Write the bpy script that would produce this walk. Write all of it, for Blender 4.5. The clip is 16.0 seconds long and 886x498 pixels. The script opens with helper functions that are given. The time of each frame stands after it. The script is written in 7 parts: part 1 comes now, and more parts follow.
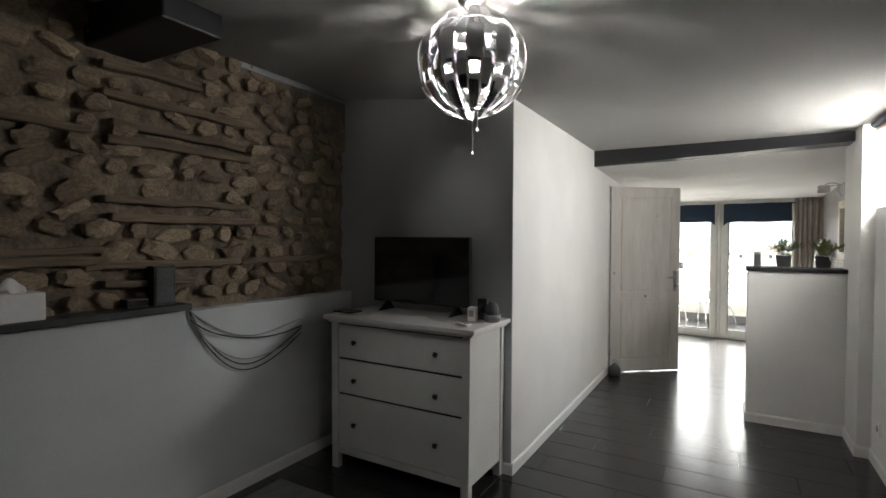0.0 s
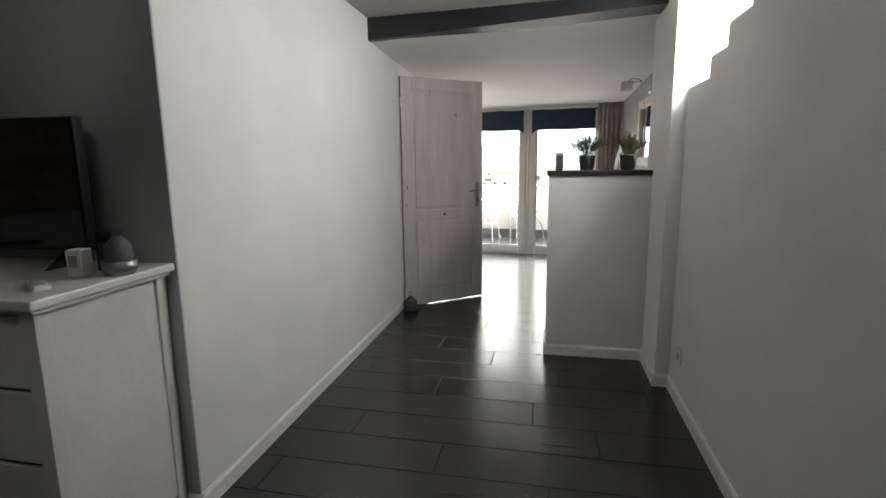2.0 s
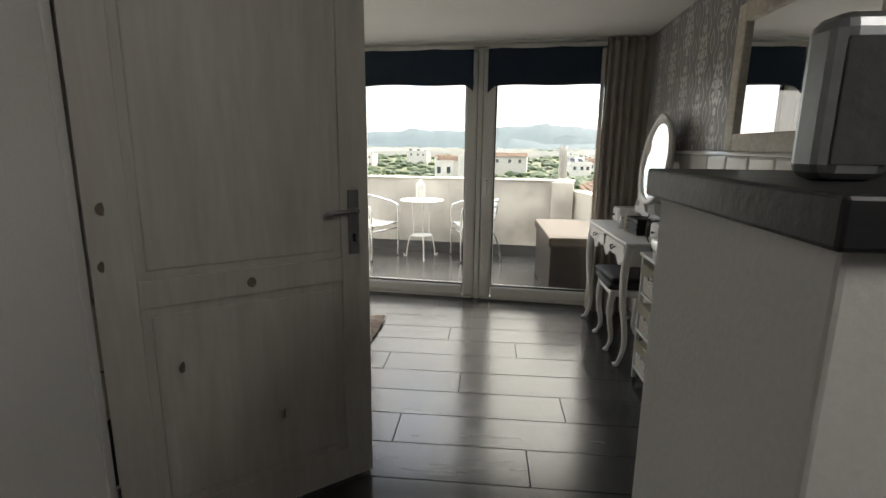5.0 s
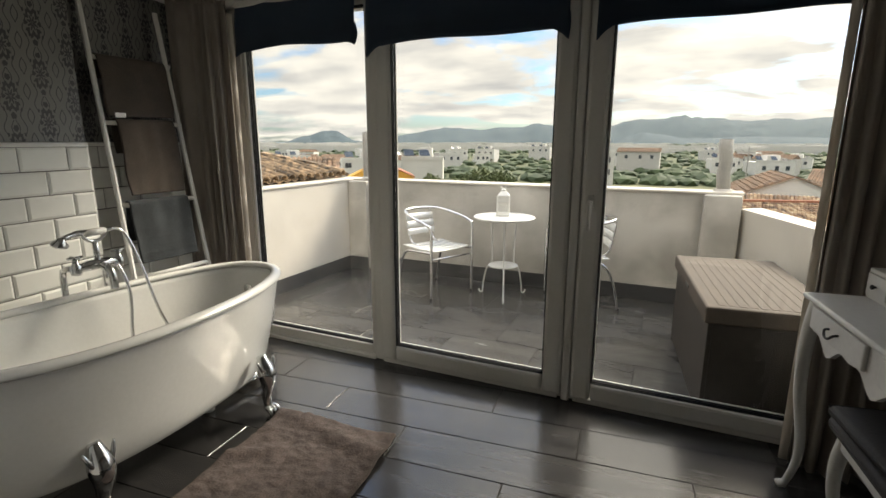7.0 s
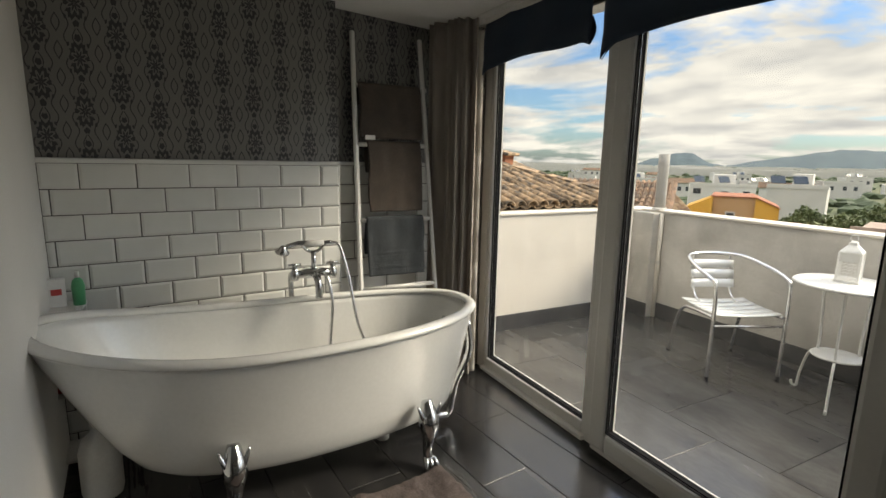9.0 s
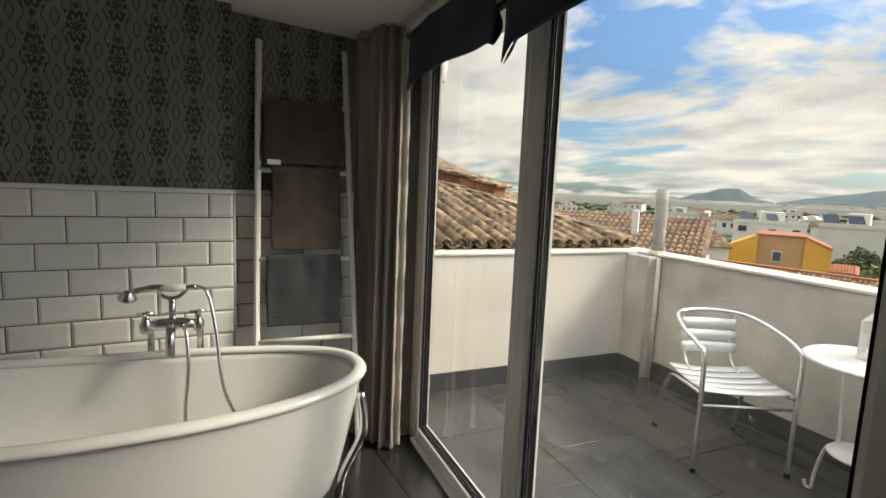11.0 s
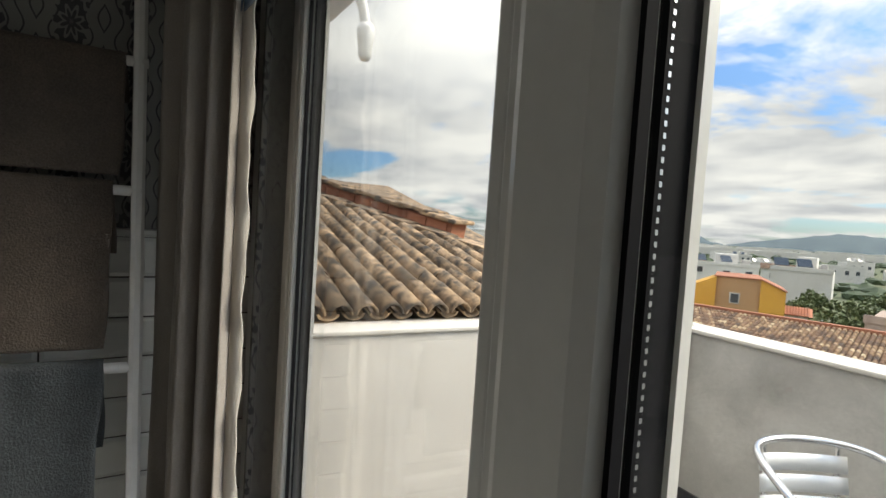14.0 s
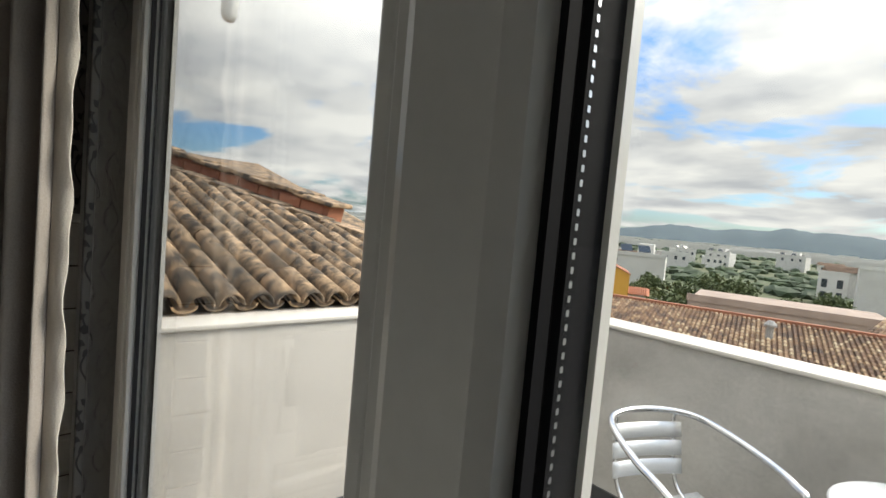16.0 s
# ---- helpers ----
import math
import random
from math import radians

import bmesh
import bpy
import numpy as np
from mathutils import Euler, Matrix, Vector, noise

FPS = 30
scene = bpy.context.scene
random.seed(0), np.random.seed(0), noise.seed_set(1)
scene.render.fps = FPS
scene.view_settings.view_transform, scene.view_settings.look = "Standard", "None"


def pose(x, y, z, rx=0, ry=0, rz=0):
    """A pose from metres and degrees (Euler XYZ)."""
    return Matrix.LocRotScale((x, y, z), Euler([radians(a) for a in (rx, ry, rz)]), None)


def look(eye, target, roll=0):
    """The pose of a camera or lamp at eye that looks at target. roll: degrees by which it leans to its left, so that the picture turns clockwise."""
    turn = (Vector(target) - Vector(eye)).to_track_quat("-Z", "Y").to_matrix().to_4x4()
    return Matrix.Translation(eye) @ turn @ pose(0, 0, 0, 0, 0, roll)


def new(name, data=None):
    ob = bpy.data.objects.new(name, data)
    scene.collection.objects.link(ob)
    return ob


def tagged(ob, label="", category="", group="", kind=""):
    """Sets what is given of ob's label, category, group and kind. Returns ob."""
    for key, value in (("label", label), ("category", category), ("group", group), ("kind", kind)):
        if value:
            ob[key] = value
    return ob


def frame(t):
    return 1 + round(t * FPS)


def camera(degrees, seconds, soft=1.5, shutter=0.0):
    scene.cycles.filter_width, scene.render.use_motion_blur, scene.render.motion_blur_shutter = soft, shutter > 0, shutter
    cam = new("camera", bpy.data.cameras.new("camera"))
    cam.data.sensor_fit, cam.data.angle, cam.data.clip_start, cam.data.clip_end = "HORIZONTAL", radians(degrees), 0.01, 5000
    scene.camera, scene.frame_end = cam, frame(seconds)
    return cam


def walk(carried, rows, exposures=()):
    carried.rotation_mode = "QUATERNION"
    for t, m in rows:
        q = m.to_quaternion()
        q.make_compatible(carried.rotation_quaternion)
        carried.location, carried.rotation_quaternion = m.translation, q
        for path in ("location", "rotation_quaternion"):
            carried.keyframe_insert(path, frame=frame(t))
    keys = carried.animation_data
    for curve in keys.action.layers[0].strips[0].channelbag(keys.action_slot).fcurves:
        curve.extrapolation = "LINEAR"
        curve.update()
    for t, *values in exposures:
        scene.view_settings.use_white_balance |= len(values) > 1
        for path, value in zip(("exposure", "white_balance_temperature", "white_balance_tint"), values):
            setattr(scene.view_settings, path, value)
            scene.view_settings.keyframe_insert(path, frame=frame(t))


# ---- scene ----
cam = camera(83.6, 16.0)
PATH = [
    (0, (0.116, -0.2, 1.482), (-0.891, 1.528, 1.442), 0.3),
    (0.5, (0.136, -0.062, 1.442), (-0.69, 1.757, 1.337), -0.8),
    (1, (0.179, 0.267, 1.403), (-0.504, 2.135, 1.191), -1.9),
    (1.5, (0.179, 0.677, 1.356), (-0.359, 2.579, 1.052), -1.6),
    (2, (0.219, 1.185, 1.329), (-0.184, 3.114, 0.986), -0.7),
    (2.5, (0.255, 1.673, 1.343), (-0.071, 3.614, 0.989), -0.1),
    (3, (0.229, 2.168, 1.33), (-0.036, 4.113, 0.946), -0.3),
    (3.5, (0.175, 2.698, 1.305), (-0.098, 4.64, 0.913), 0.5),
    (4, (0.112, 3.233, 1.277), (-0.132, 5.178, 0.88), 1.0),
    (4.2, (0.115, 3.448, 1.283), (-0.127, 5.395, 0.893), 1.1),
    (5.2, (0.03, 4.47, 1.29), (-0.14, 6.41, 0.88), 0.6),
    (6.3, (0.122, 5.494, 1.303), (-0.135, 7.428, 0.864), 0.1),
    (6.5, (0.114, 5.657, 1.301), (-0.211, 7.583, 0.869), 0.1),
    (7, (0.123, 6.023, 1.289), (-0.518, 7.87, 0.865), 0.1),
    (7.5, (0.211, 6.338, 1.311), (-0.831, 8.002, 0.932), 0.6),
    (8, (0.219, 6.531, 1.295), (-1.158, 7.926, 0.898), 0.9),
    (8.2, (0.231, 6.601, 1.293), (-1.278, 7.846, 0.874), 1.1),
    (10.3, (0.289, 7.131, 1.329), (-1.411, 8.135, 1.009), 1.1),
    (10.5, (0.244, 7.238, 1.323), (-1.461, 8.243, 1.034), 1.2),
    (11, (0.143, 7.540, 1.330), (-1.599, 8.493, 1.086), 2.4),
    (11.5, (0.040, 7.752, 1.328), (-1.725, 8.662, 1.095), 2.6),
    (12, (-0.187, 7.928, 1.344), (-1.986, 8.784, 1.170), 1.9),
    (12.5, (-0.410, 8.055, 1.350), (-2.222, 8.891, 1.213), 1.9),
    (13, (-0.633, 8.188, 1.345), (-2.431, 9.063, 1.275), 2.5),
    (13.5, (-0.801, 8.257, 1.346), (-2.550, 9.223, 1.266), 3.1),
    (14, (-0.870, 8.299, 1.345), (-2.553, 9.376, 1.251), 3.7),
    (14.5, (-0.924, 8.294, 1.342), (-2.542, 9.463, 1.230), 5.0),
    (15, (-0.922, 8.320, 1.343), (-2.467, 9.586, 1.230), 4.7),
    (15.5, (-0.910, 8.349, 1.353), (-2.360, 9.721, 1.228), 5.5),
    (16, (-0.921, 8.336, 1.353), (-2.289, 9.790, 1.231), 5.1),
]
EXPOSURES = [
    (0, 3.1, 6450, 10), (1.0, 3.1, 6450, 10), (1.5, 2.95, 6450, 10), (3.0, 2.35, 6500, 10), (4.2, 1.95, 6600, 10), (6.3, 0.6, 6950, 11),
    (8.2, 0.4, 7000, 11), (10.3, 0.3, 6950, 10), (12.5, 0.28, 6750, 10), (13.5, 0.28, 6450, 10), (16, 0.22, 6350, 10)]
walk(cam, [(t, look(*p)) for t, *p in PATH], EXPOSURES)

# ---- world and sun ----
world = bpy.data.worlds.new("world")
world.use_nodes = True
scene.world = world
SUN_AZ, SUN_EL = -32.0, 38.0   # degrees left of +y, degrees above the horizon


def sky_world():
    nt = world.node_tree
    nt.nodes.clear()
    out = nt.nodes.new("ShaderNodeOutputWorld")
    bg = nt.nodes.new("ShaderNodeBackground")
    bg.inputs[1].default_value = 1.0
    nt.links.new(bg.outputs[0], out.inputs[0])
    sky = nt.nodes.new("ShaderNodeTexSky")
    sky.sky_type, sky.sun_disc = "NISHITA", False
    sky.sun_elevation, sky.sun_rotation = radians(SUN_EL), radians(-SUN_AZ)
    sky.air_density, sky.dust_density = 1.0, 1.2
    dim = nt.nodes.new("ShaderNodeMix")
    dim.data_type, dim.blend_type = "RGBA", "MULTIPLY"
    dim.inputs[0].default_value = 1.0
    dim.inputs[7].default_value = (0.085, 0.11, 0.138, 1)
    nt.links.new(sky.outputs[0], dim.inputs[6])
    tc = nt.nodes.new("ShaderNodeTexCoord")
    sep = nt.nodes.new("ShaderNodeSeparateXYZ")
    nt.links.new(tc.outputs["Generated"], sep.inputs[0])

    def m(op, a, b=None):
        n = nt.nodes.new("ShaderNodeMath")
        n.operation = op
        for i, v in enumerate((a, b)):
            if v is None:
                continue
            if isinstance(v, (int, float)):
                n.inputs[i].default_value = v
            else:
                nt.links.new(v, n.inputs[i])
        return n.outputs[0]
    zz = m("ADD", m("MAXIMUM", sep.outputs[2], 0.0), 0.16)
    comb = nt.nodes.new("ShaderNodeCombineXYZ")
    nt.links.new(m("DIVIDE", sep.outputs[0], zz), comb.inputs[0])
    nt.links.new(m("MULTIPLY", m("DIVIDE", sep.outputs[1], zz), 1.15), comb.inputs[1])
    n1 = nt.nodes.new("ShaderNodeTexNoise")
    n1.inputs["Scale"].default_value, n1.inputs["Detail"].default_value = 0.75, 10
    n1.inputs["Roughness"].default_value, n1.inputs["Distortion"].default_value = 0.58, 0.35
    nt.links.new(comb.outputs[0], n1.inputs["Vector"])
    cover = nt.nodes.new("ShaderNodeMapRange")
    cover.inputs[1].default_value, cover.inputs[2].default_value = 0.425, 0.50
    nt.links.new(n1.outputs[0], cover.inputs[0])
    n2 = nt.nodes.new("ShaderNodeTexNoise")
    n2.inputs["Scale"].default_value, n2.inputs["Detail"].default_value = 1.7, 6
    nt.links.new(comb.outputs[0], n2.inputs["Vector"])
    shade = nt.nodes.new("ShaderNodeValToRGB")
    shade.color_ramp.elements[0].position, shade.color_ramp.elements[0].color = 0.32, (0.52, 0.52, 0.525, 1)
    shade.color_ramp.elements[1].position, shade.color_ramp.elements[1].color = 0.62, (0.90, 0.865, 0.80, 1)
    nt.links.new(n2.outputs[0], shade.inputs[0])
    mix = nt.nodes.new("ShaderNodeMix")
    mix.data_type = "RGBA"
    nt.links.new(cover.outputs[0], mix.inputs[0])
    nt.links.new(dim.outputs[2], mix.inputs[6])
    nt.links.new(shade.outputs[0], mix.inputs[7])
    # brighter veil of cloud in front of the sun
    sd = (-math.sin(radians(SUN_AZ)) * math.cos(radians(SUN_EL)), math.cos(radians(SUN_AZ)) * math.cos(radians(SUN_EL)), math.sin(radians(SUN_EL)))
    dot = m("ADD", m("ADD", m("MULTIPLY", sep.outputs[0], sd[0]), m("MULTIPLY", sep.outputs[1], sd[1])), m("MULTIPLY", sep.outputs[2], sd[2]))
    glow = m("MULTIPLY", m("POWER", m("MAXIMUM", dot, 0.0), 9.0), 0.75)
    veil = nt.nodes.new("ShaderNodeMix")
    veil.data_type, veil.blend_type = "RGBA", "ADD"
    veil.inputs[7].default_value = (1.0, 0.93, 0.78, 1)
    nt.links.new(glow, veil.inputs[0])
    nt.links.new(mix.outputs[2], veil.inputs[6])
    nt.links.new(veil.outputs[2], bg.inputs[0])
    # a clouded sky is brighter overhead than at the horizon
    nt.links.new(m("ADD", m("MULTIPLY", m("MAXIMUM", m("SUBTRACT", sep.outputs[2], 0.2), 0.0), 2.4), 0.95), bg.inputs[1])


sky_world()
sun = new("sun", bpy.data.lights.new("sun", "SUN"))
sun.data.energy, sun.data.angle, sun.data.color = 4.0, radians(20), (1.0, 0.90, 0.75)
sun.matrix_world = look((0, 0, 0), (math.sin(radians(SUN_AZ)), -math.cos(radians(SUN_AZ)), -math.tan(radians(SUN_EL))))

W = pose(0, 0, 0, 0, 0, -5.5)      # the window front and the terrace stand a little askew to the rest
I = Matrix.Identity(4)


def window_light(name, m, w, h, watts, c):
    """An added lamp in a window's opening, brightening the room beyond the sky's own light."""
    o = new(name, bpy.data.lights.new(name, "AREA"))
    o.data.shape, o.data.size, o.data.size_y, o.data.energy, o.data.color = "RECTANGLE", w, h, watts, c
    o.matrix_world = m
    return o


window_light("high_window_fill", pose(1.15, 3.6, 2.08) @ pose(0, 0, 0, 90, 0, 90), 1.0, 0.25, 5.6, (1.0, 0.98, 0.95))
window_light("window_front_fill", W @ pose(-1.35, 8.345, 0.92, -90, 0, 0), 3.0, 1.62, 2.4, (1.0, 0.97, 0.92))


# ---- materials ----
def nodes_of(name):
    m = bpy.data.materials.new(name)
    m.use_nodes = True
    return m, m.node_tree, m.node_tree.nodes["Principled BSDF"]


def surface(name, base, dark=None, rough=0.6, metal=0.0, scale=8.0, amount=0.5, bump=0.0, bump_scale=60.0, stretch=(1, 1, 1), rnd=0.0, fine=0.12, rough_var=0.08, coat=0.0, sheen=0.0):
    """Base colour between base and dark by noise at two scales, with a fine bump; rnd: how much single pieces differ."""
    m, nt, b = nodes_of(name)
    L = nt.links
    tc = nt.nodes.new("ShaderNodeTexCoord")
    mp = nt.nodes.new("ShaderNodeMapping")
    mp.inputs["Scale"].default_value = stretch
    info = nt.nodes.new("ShaderNodeObjectInfo")
    off = nt.nodes.new("ShaderNodeVectorMath")
    off.operation = "MULTIPLY_ADD"
    off.inputs[1].default_value = (1, 1, 1)
    sc = nt.nodes.new("ShaderNodeMath")
    sc.operation, sc.inputs[1].default_value = "MULTIPLY", 37.0
    L.new(info.outputs["Random"], sc.inputs[0])
    L.new(tc.outputs["Object"], off.inputs[0])
    if rnd:
        L.new(sc.outputs[0], off.inputs[2])
    L.new(off.outputs[0], mp.inputs[0])
    n1 = nt.nodes.new("ShaderNodeTexNoise")
    n1.inputs["Scale"].default_value, n1.inputs["Detail"].default_value = scale, 6
    n2 = nt.nodes.new("ShaderNodeTexNoise")
    n2.inputs["Scale"].default_value, n2.inputs["Detail"].default_value = bump_scale, 4
    L.new(mp.outputs[0], n1.inputs[0])
    L.new(mp.outputs[0], n2.inputs[0])
    dark = dark or tuple(c * 0.8 for c in base)
    ramp = nt.nodes.new("ShaderNodeValToRGB")
    lo, hi = 0.5 - 0.25 / max(amount, 0.05) * 0.5, 0.5 + 0.25 / max(amount, 0.05) * 0.5
    ramp.color_ramp.elements[0].position, ramp.color_ramp.elements[0].color = max(lo, 0.0), (*dark, 1)
    ramp.color_ramp.elements[1].position, ramp.color_ramp.elements[1].color = min(hi, 1.0), (*base, 1)
    L.new(n1.outputs[0], ramp.inputs[0])
    mul = nt.nodes.new("ShaderNodeMix")
    mul.data_type, mul.blend_type = "RGBA", "MULTIPLY"
    mul.inputs[0].default_value = 1.0
    val = nt.nodes.new("ShaderNodeMapRange")
    val.inputs[1].default_value, val.inputs[2].default_value = 0.3, 0.7
    val.inputs[3].default_value, val.inputs[4].default_value = 1 - fine, 1 + fine
    L.new(n2.outputs[0], val.inputs[0])
    fac = val.outputs[0]
    if rnd:
        r = nt.nodes.new("ShaderNodeMapRange")
        r.inputs[3].default_value, r.inputs[4].default_value = 1 - rnd, 1 + rnd
        L.new(info.outputs["Random"], r.inputs[0])
        t = nt.nodes.new("ShaderNodeMath")
        t.operation = "MULTIPLY"
        L.new(r.outputs[0], t.inputs[0])
        L.new(fac, t.inputs[1])
        fac = t.outputs[0]
    L.new(ramp.outputs[0], mul.inputs[6])
    L.new(fac, mul.inputs[7])
    L.new(mul.outputs[2], b.inputs["Base Color"])
    rr = nt.nodes.new("ShaderNodeMapRange")
    rr.inputs[3].default_value, rr.inputs[4].default_value = max(0.02, rough - rough_var), min(1.0, rough + rough_var)
    L.new(n1.outputs[0], rr.inputs[0])
    L.new(rr.outputs[0], b.inputs["Roughness"])
    b.inputs["Metallic"].default_value = metal
    b.inputs["Coat Weight"].default_value = coat
    b.inputs["Sheen Weight"].default_value = sheen
    if bump:
        bp = nt.nodes.new("ShaderNodeBump")
        bp.inputs["Strength"].default_value, bp.inputs["Distance"].default_value = min(1.0, bump), 0.004
        L.new(n2.outputs[0], bp.inputs["Height"])
        L.new(bp.outputs[0], b.inputs["Normal"])
    return m


def damask(name, ground, figure, axis, pitch=0.36, rough=0.5, rough_fig=0.3):
    """Wallpaper with rows of leafy medallions, every other column set half a step down."""
    m, nt, b = nodes_of(name)
    L = nt.links
    tc = nt.nodes.new("ShaderNodeTexCoord")
    sep = nt.nodes.new("ShaderNodeSeparateXYZ")
    L.new(tc.outputs["Object"], sep.inputs[0])

    def f(op, a, c=None, d=None):
        n = nt.nodes.new("ShaderNodeMath")
        n.operation = op
        for i, v in enumerate((a, c, d)):
            if v is None:
                continue
            if isinstance(v, (int, float)):
                n.inputs[i].default_value = v
            else:
                L.new(v, n.inputs[i])
        return n.outputs[0]
    u = f("DIVIDE", sep.outputs["XYZ".index(axis)], pitch * 0.5)
    v = f("DIVIDE", sep.outputs[2], pitch * 0.78)
    col = f("FLOOR", u)
    du = f("SUBTRACT", f("FRACT", u), 0.5)
    vv = f("ADD", v, f("MULTIPLY", f("FLOORED_MODULO", col, 2.0), 0.5))
    dv = f("SUBTRACT", f("FRACT", vv), 0.5)
    du2 = f("MULTIPLY", du, 0.95)
    r = f("SQRT", f("ADD", f("MULTIPLY", du2, du2), f("MULTIPLY", dv, dv)))
    th = f("ARCTAN2", du2, dv)
    nz = nt.nodes.new("ShaderNodeTexNoise")
    nz.inputs["Scale"].default_value, nz.inputs["Detail"].default_value = 26.0, 4
    L.new(tc.outputs["Object"], nz.inputs[0])
    wob = f("MULTIPLY", f("SUBTRACT", nz.outputs[0], 0.5), 0.22)
    rw = f("ADD", r, f("MULTIPLY", wob, 0.35))
    petal = f("ADD", 0.30, f("ADD", f("MULTIPLY", f("COSINE", f("MULTIPLY", th, 8.0)), 0.07), f("MULTIPLY", f("COSINE", f("MULTIPLY", th, 2.0)), 0.09)))
    inside = f("LESS_THAN", rw, petal)
    rings = f("GREATER_THAN", f("SINE", f("ADD", f("MULTIPLY", rw, 34.0), f("MULTIPLY", f("COSINE", f("MULTIPLY", th, 8.0)), 1.7))), -0.45)
    leaf = f("MULTIPLY", inside, rings)
    curl = f("GREATER_THAN", f("SINE", f("ADD", f("MULTIPLY", f("ABSOLUTE", du), 30.0), f("MULTIPLY", f("SINE", f("MULTIPLY", dv, 12.6)), 2.0))), 0.90)
    stem = f("MULTIPLY", curl, f("SUBTRACT", 1.0, inside))
    figm = f("MINIMUM", f("ADD", leaf, stem), 1.0)
    n3 = nt.nodes.new("ShaderNodeTexNoise")
    n3.inputs["Scale"].default_value, n3.inputs["Detail"].default_value = 2.0, 5
    L.new(tc.outputs["Object"], n3.inputs[0])
    mix = nt.nodes.new("ShaderNodeMix")
    mix.data_type = "RGBA"
    mix.inputs[6].default_value, mix.inputs[7].default_value = (*ground, 1), (*figure, 1)
    L.new(figm, mix.inputs[0])
    mul = nt.nodes.new("ShaderNodeMix")
    mul.data_type, mul.blend_type = "RGBA", "MULTIPLY"
    mul.inputs[0].default_value = 1.0
    L.new(mix.outputs[2], mul.inputs[6])
    L.new(f("ADD", 0.75, f("MULTIPLY", n3.outputs[0], 0.5)), mul.inputs[7])
    L.new(mul.outputs[2], b.inputs["Base Color"])
    L.new(f("ADD", rough, f("MULTIPLY", figm, rough_fig - rough)), b.inputs["Roughness"])
    bp = nt.nodes.new("ShaderNodeBump")
    bp.inputs["Strength"].default_value, bp.inputs["Distance"].default_value = 0.4, 0.002
    L.new(figm, bp.inputs["Height"])
    L.new(bp.outputs[0], b.inputs["Normal"])
    return m


def glass_pane(name, tint=(0.97, 0.985, 0.98)):
    m = bpy.data.materials.new(name)
    m.use_nodes = True
    nt = m.node_tree
    nt.nodes.clear()
    out = nt.nodes.new("ShaderNodeOutputMaterial")
    tr = nt.nodes.new("ShaderNodeBsdfTransparent")
    tr.inputs[0].default_value = (*tint, 1)
    gl = nt.nodes.new("ShaderNodeBsdfGlossy")
    gl.inputs["Roughness"].default_value = 0.0
    lw = nt.nodes.new("ShaderNodeLayerWeight")
    pw = nt.nodes.new("ShaderNodeMath")
    pw.operation, pw.inputs[1].default_value = "POWER", 5.0
    nt.links.new(lw.outputs["Facing"], pw.inputs[0])
    fr = nt.nodes.new("ShaderNodeMath")
    fr.operation, fr.inputs[1].default_value, fr.inputs[2].default_value = "MULTIPLY_ADD", 0.80, 0.022
    nt.links.new(pw.outputs[0], fr.inputs[0])
    mx = nt.nodes.new("ShaderNodeMixShader")
    nt.links.new(fr.outputs[0], mx.inputs[0])
    nt.links.new(tr.outputs[0], mx.inputs[1])
    nt.links.new(gl.outputs[0], mx.inputs[2])
    nt.links.new(mx.outputs[0], out.inputs[0])
    return m


def let_light_through(m, share, c):
    """Mix thin-cloth translucency into a surface."""
    nt = m.node_tree
    out = [n for n in nt.nodes if n.type == "OUTPUT_MATERIAL"][0]
    b = nt.nodes["Principled BSDF"]
    t = nt.nodes.new("ShaderNodeBsdfTranslucent")
    t.inputs[0].default_value = (*c, 1)
    mx = nt.nodes.new("ShaderNodeMixShader")
    mx.inputs[0].default_value = share
    nt.links.new(b.outputs[0], mx.inputs[1])
    nt.links.new(t.outputs[0], mx.inputs[2])
    nt.links.new(mx.outputs[0], out.inputs[0])
    return m


def plain(name, c, rough=0.5, metal=0.0):
    return surface(name, c, tuple(v * 0.9 for v in c), rough, metal, scale=14, amount=0.5, fine=0.04, bump_scale=90)


PLASTER = surface("white_plaster", (0.78, 0.77, 0.75), (0.70, 0.69, 0.67), 0.75, scale=2.2, bump=0.12, bump_scale=140, fine=0.03)
GREY_WALL = surface("grey_paint", (0.46, 0.47, 0.48), (0.40, 0.41, 0.42), 0.7, scale=2.5, bump=0.12, bump_scale=120, fine=0.04)
CEIL = surface("ceiling_paint", (0.80, 0.79, 0.77), (0.73, 0.72, 0.70), 0.8, scale=1.8, bump=0.08, bump_scale=110, fine=0.03)
TRIM = surface("white_gloss_trim", (0.80, 0.79, 0.77), (0.72, 0.71, 0.69), 0.35, scale=5, fine=0.03, bump_scale=60)
PLANK = surface("dark_plank_tile", (0.034, 0.033, 0.033), (0.013, 0.013, 0.014), 0.22, scale=5.0, amount=0.55, bump=0.06, bump_scale=22, stretch=(0.25, 2.6, 1), rnd=0.22, fine=0.22, rough_var=0.08)
PLANK.node_tree.nodes["Principled BSDF"].inputs["IOR"].default_value = 1.62
GROUT = surface("dark_grout", (0.03, 0.03, 0.03), rough=0.9, bump=0.3)
STONE = surface("rubble_stone", (0.36, 0.28, 0.19), (0.19, 0.145, 0.10), 0.9, scale=9, amount=0.7, bump=1.0, bump_scale=45, rnd=0.28, fine=0.25)
MORTAR = surface("lime_mortar", (0.24, 0.19, 0.13), (0.11, 0.088, 0.065), 0.95, scale=10, amount=0.7, bump=1.0, bump_scale=55, fine=0.3)
PALE_GREY = surface("pale_grey_paint", (0.56, 0.575, 0.57), (0.49, 0.505, 0.50), 0.7, scale=2.2, bump=0.12, bump_scale=120, fine=0.04)
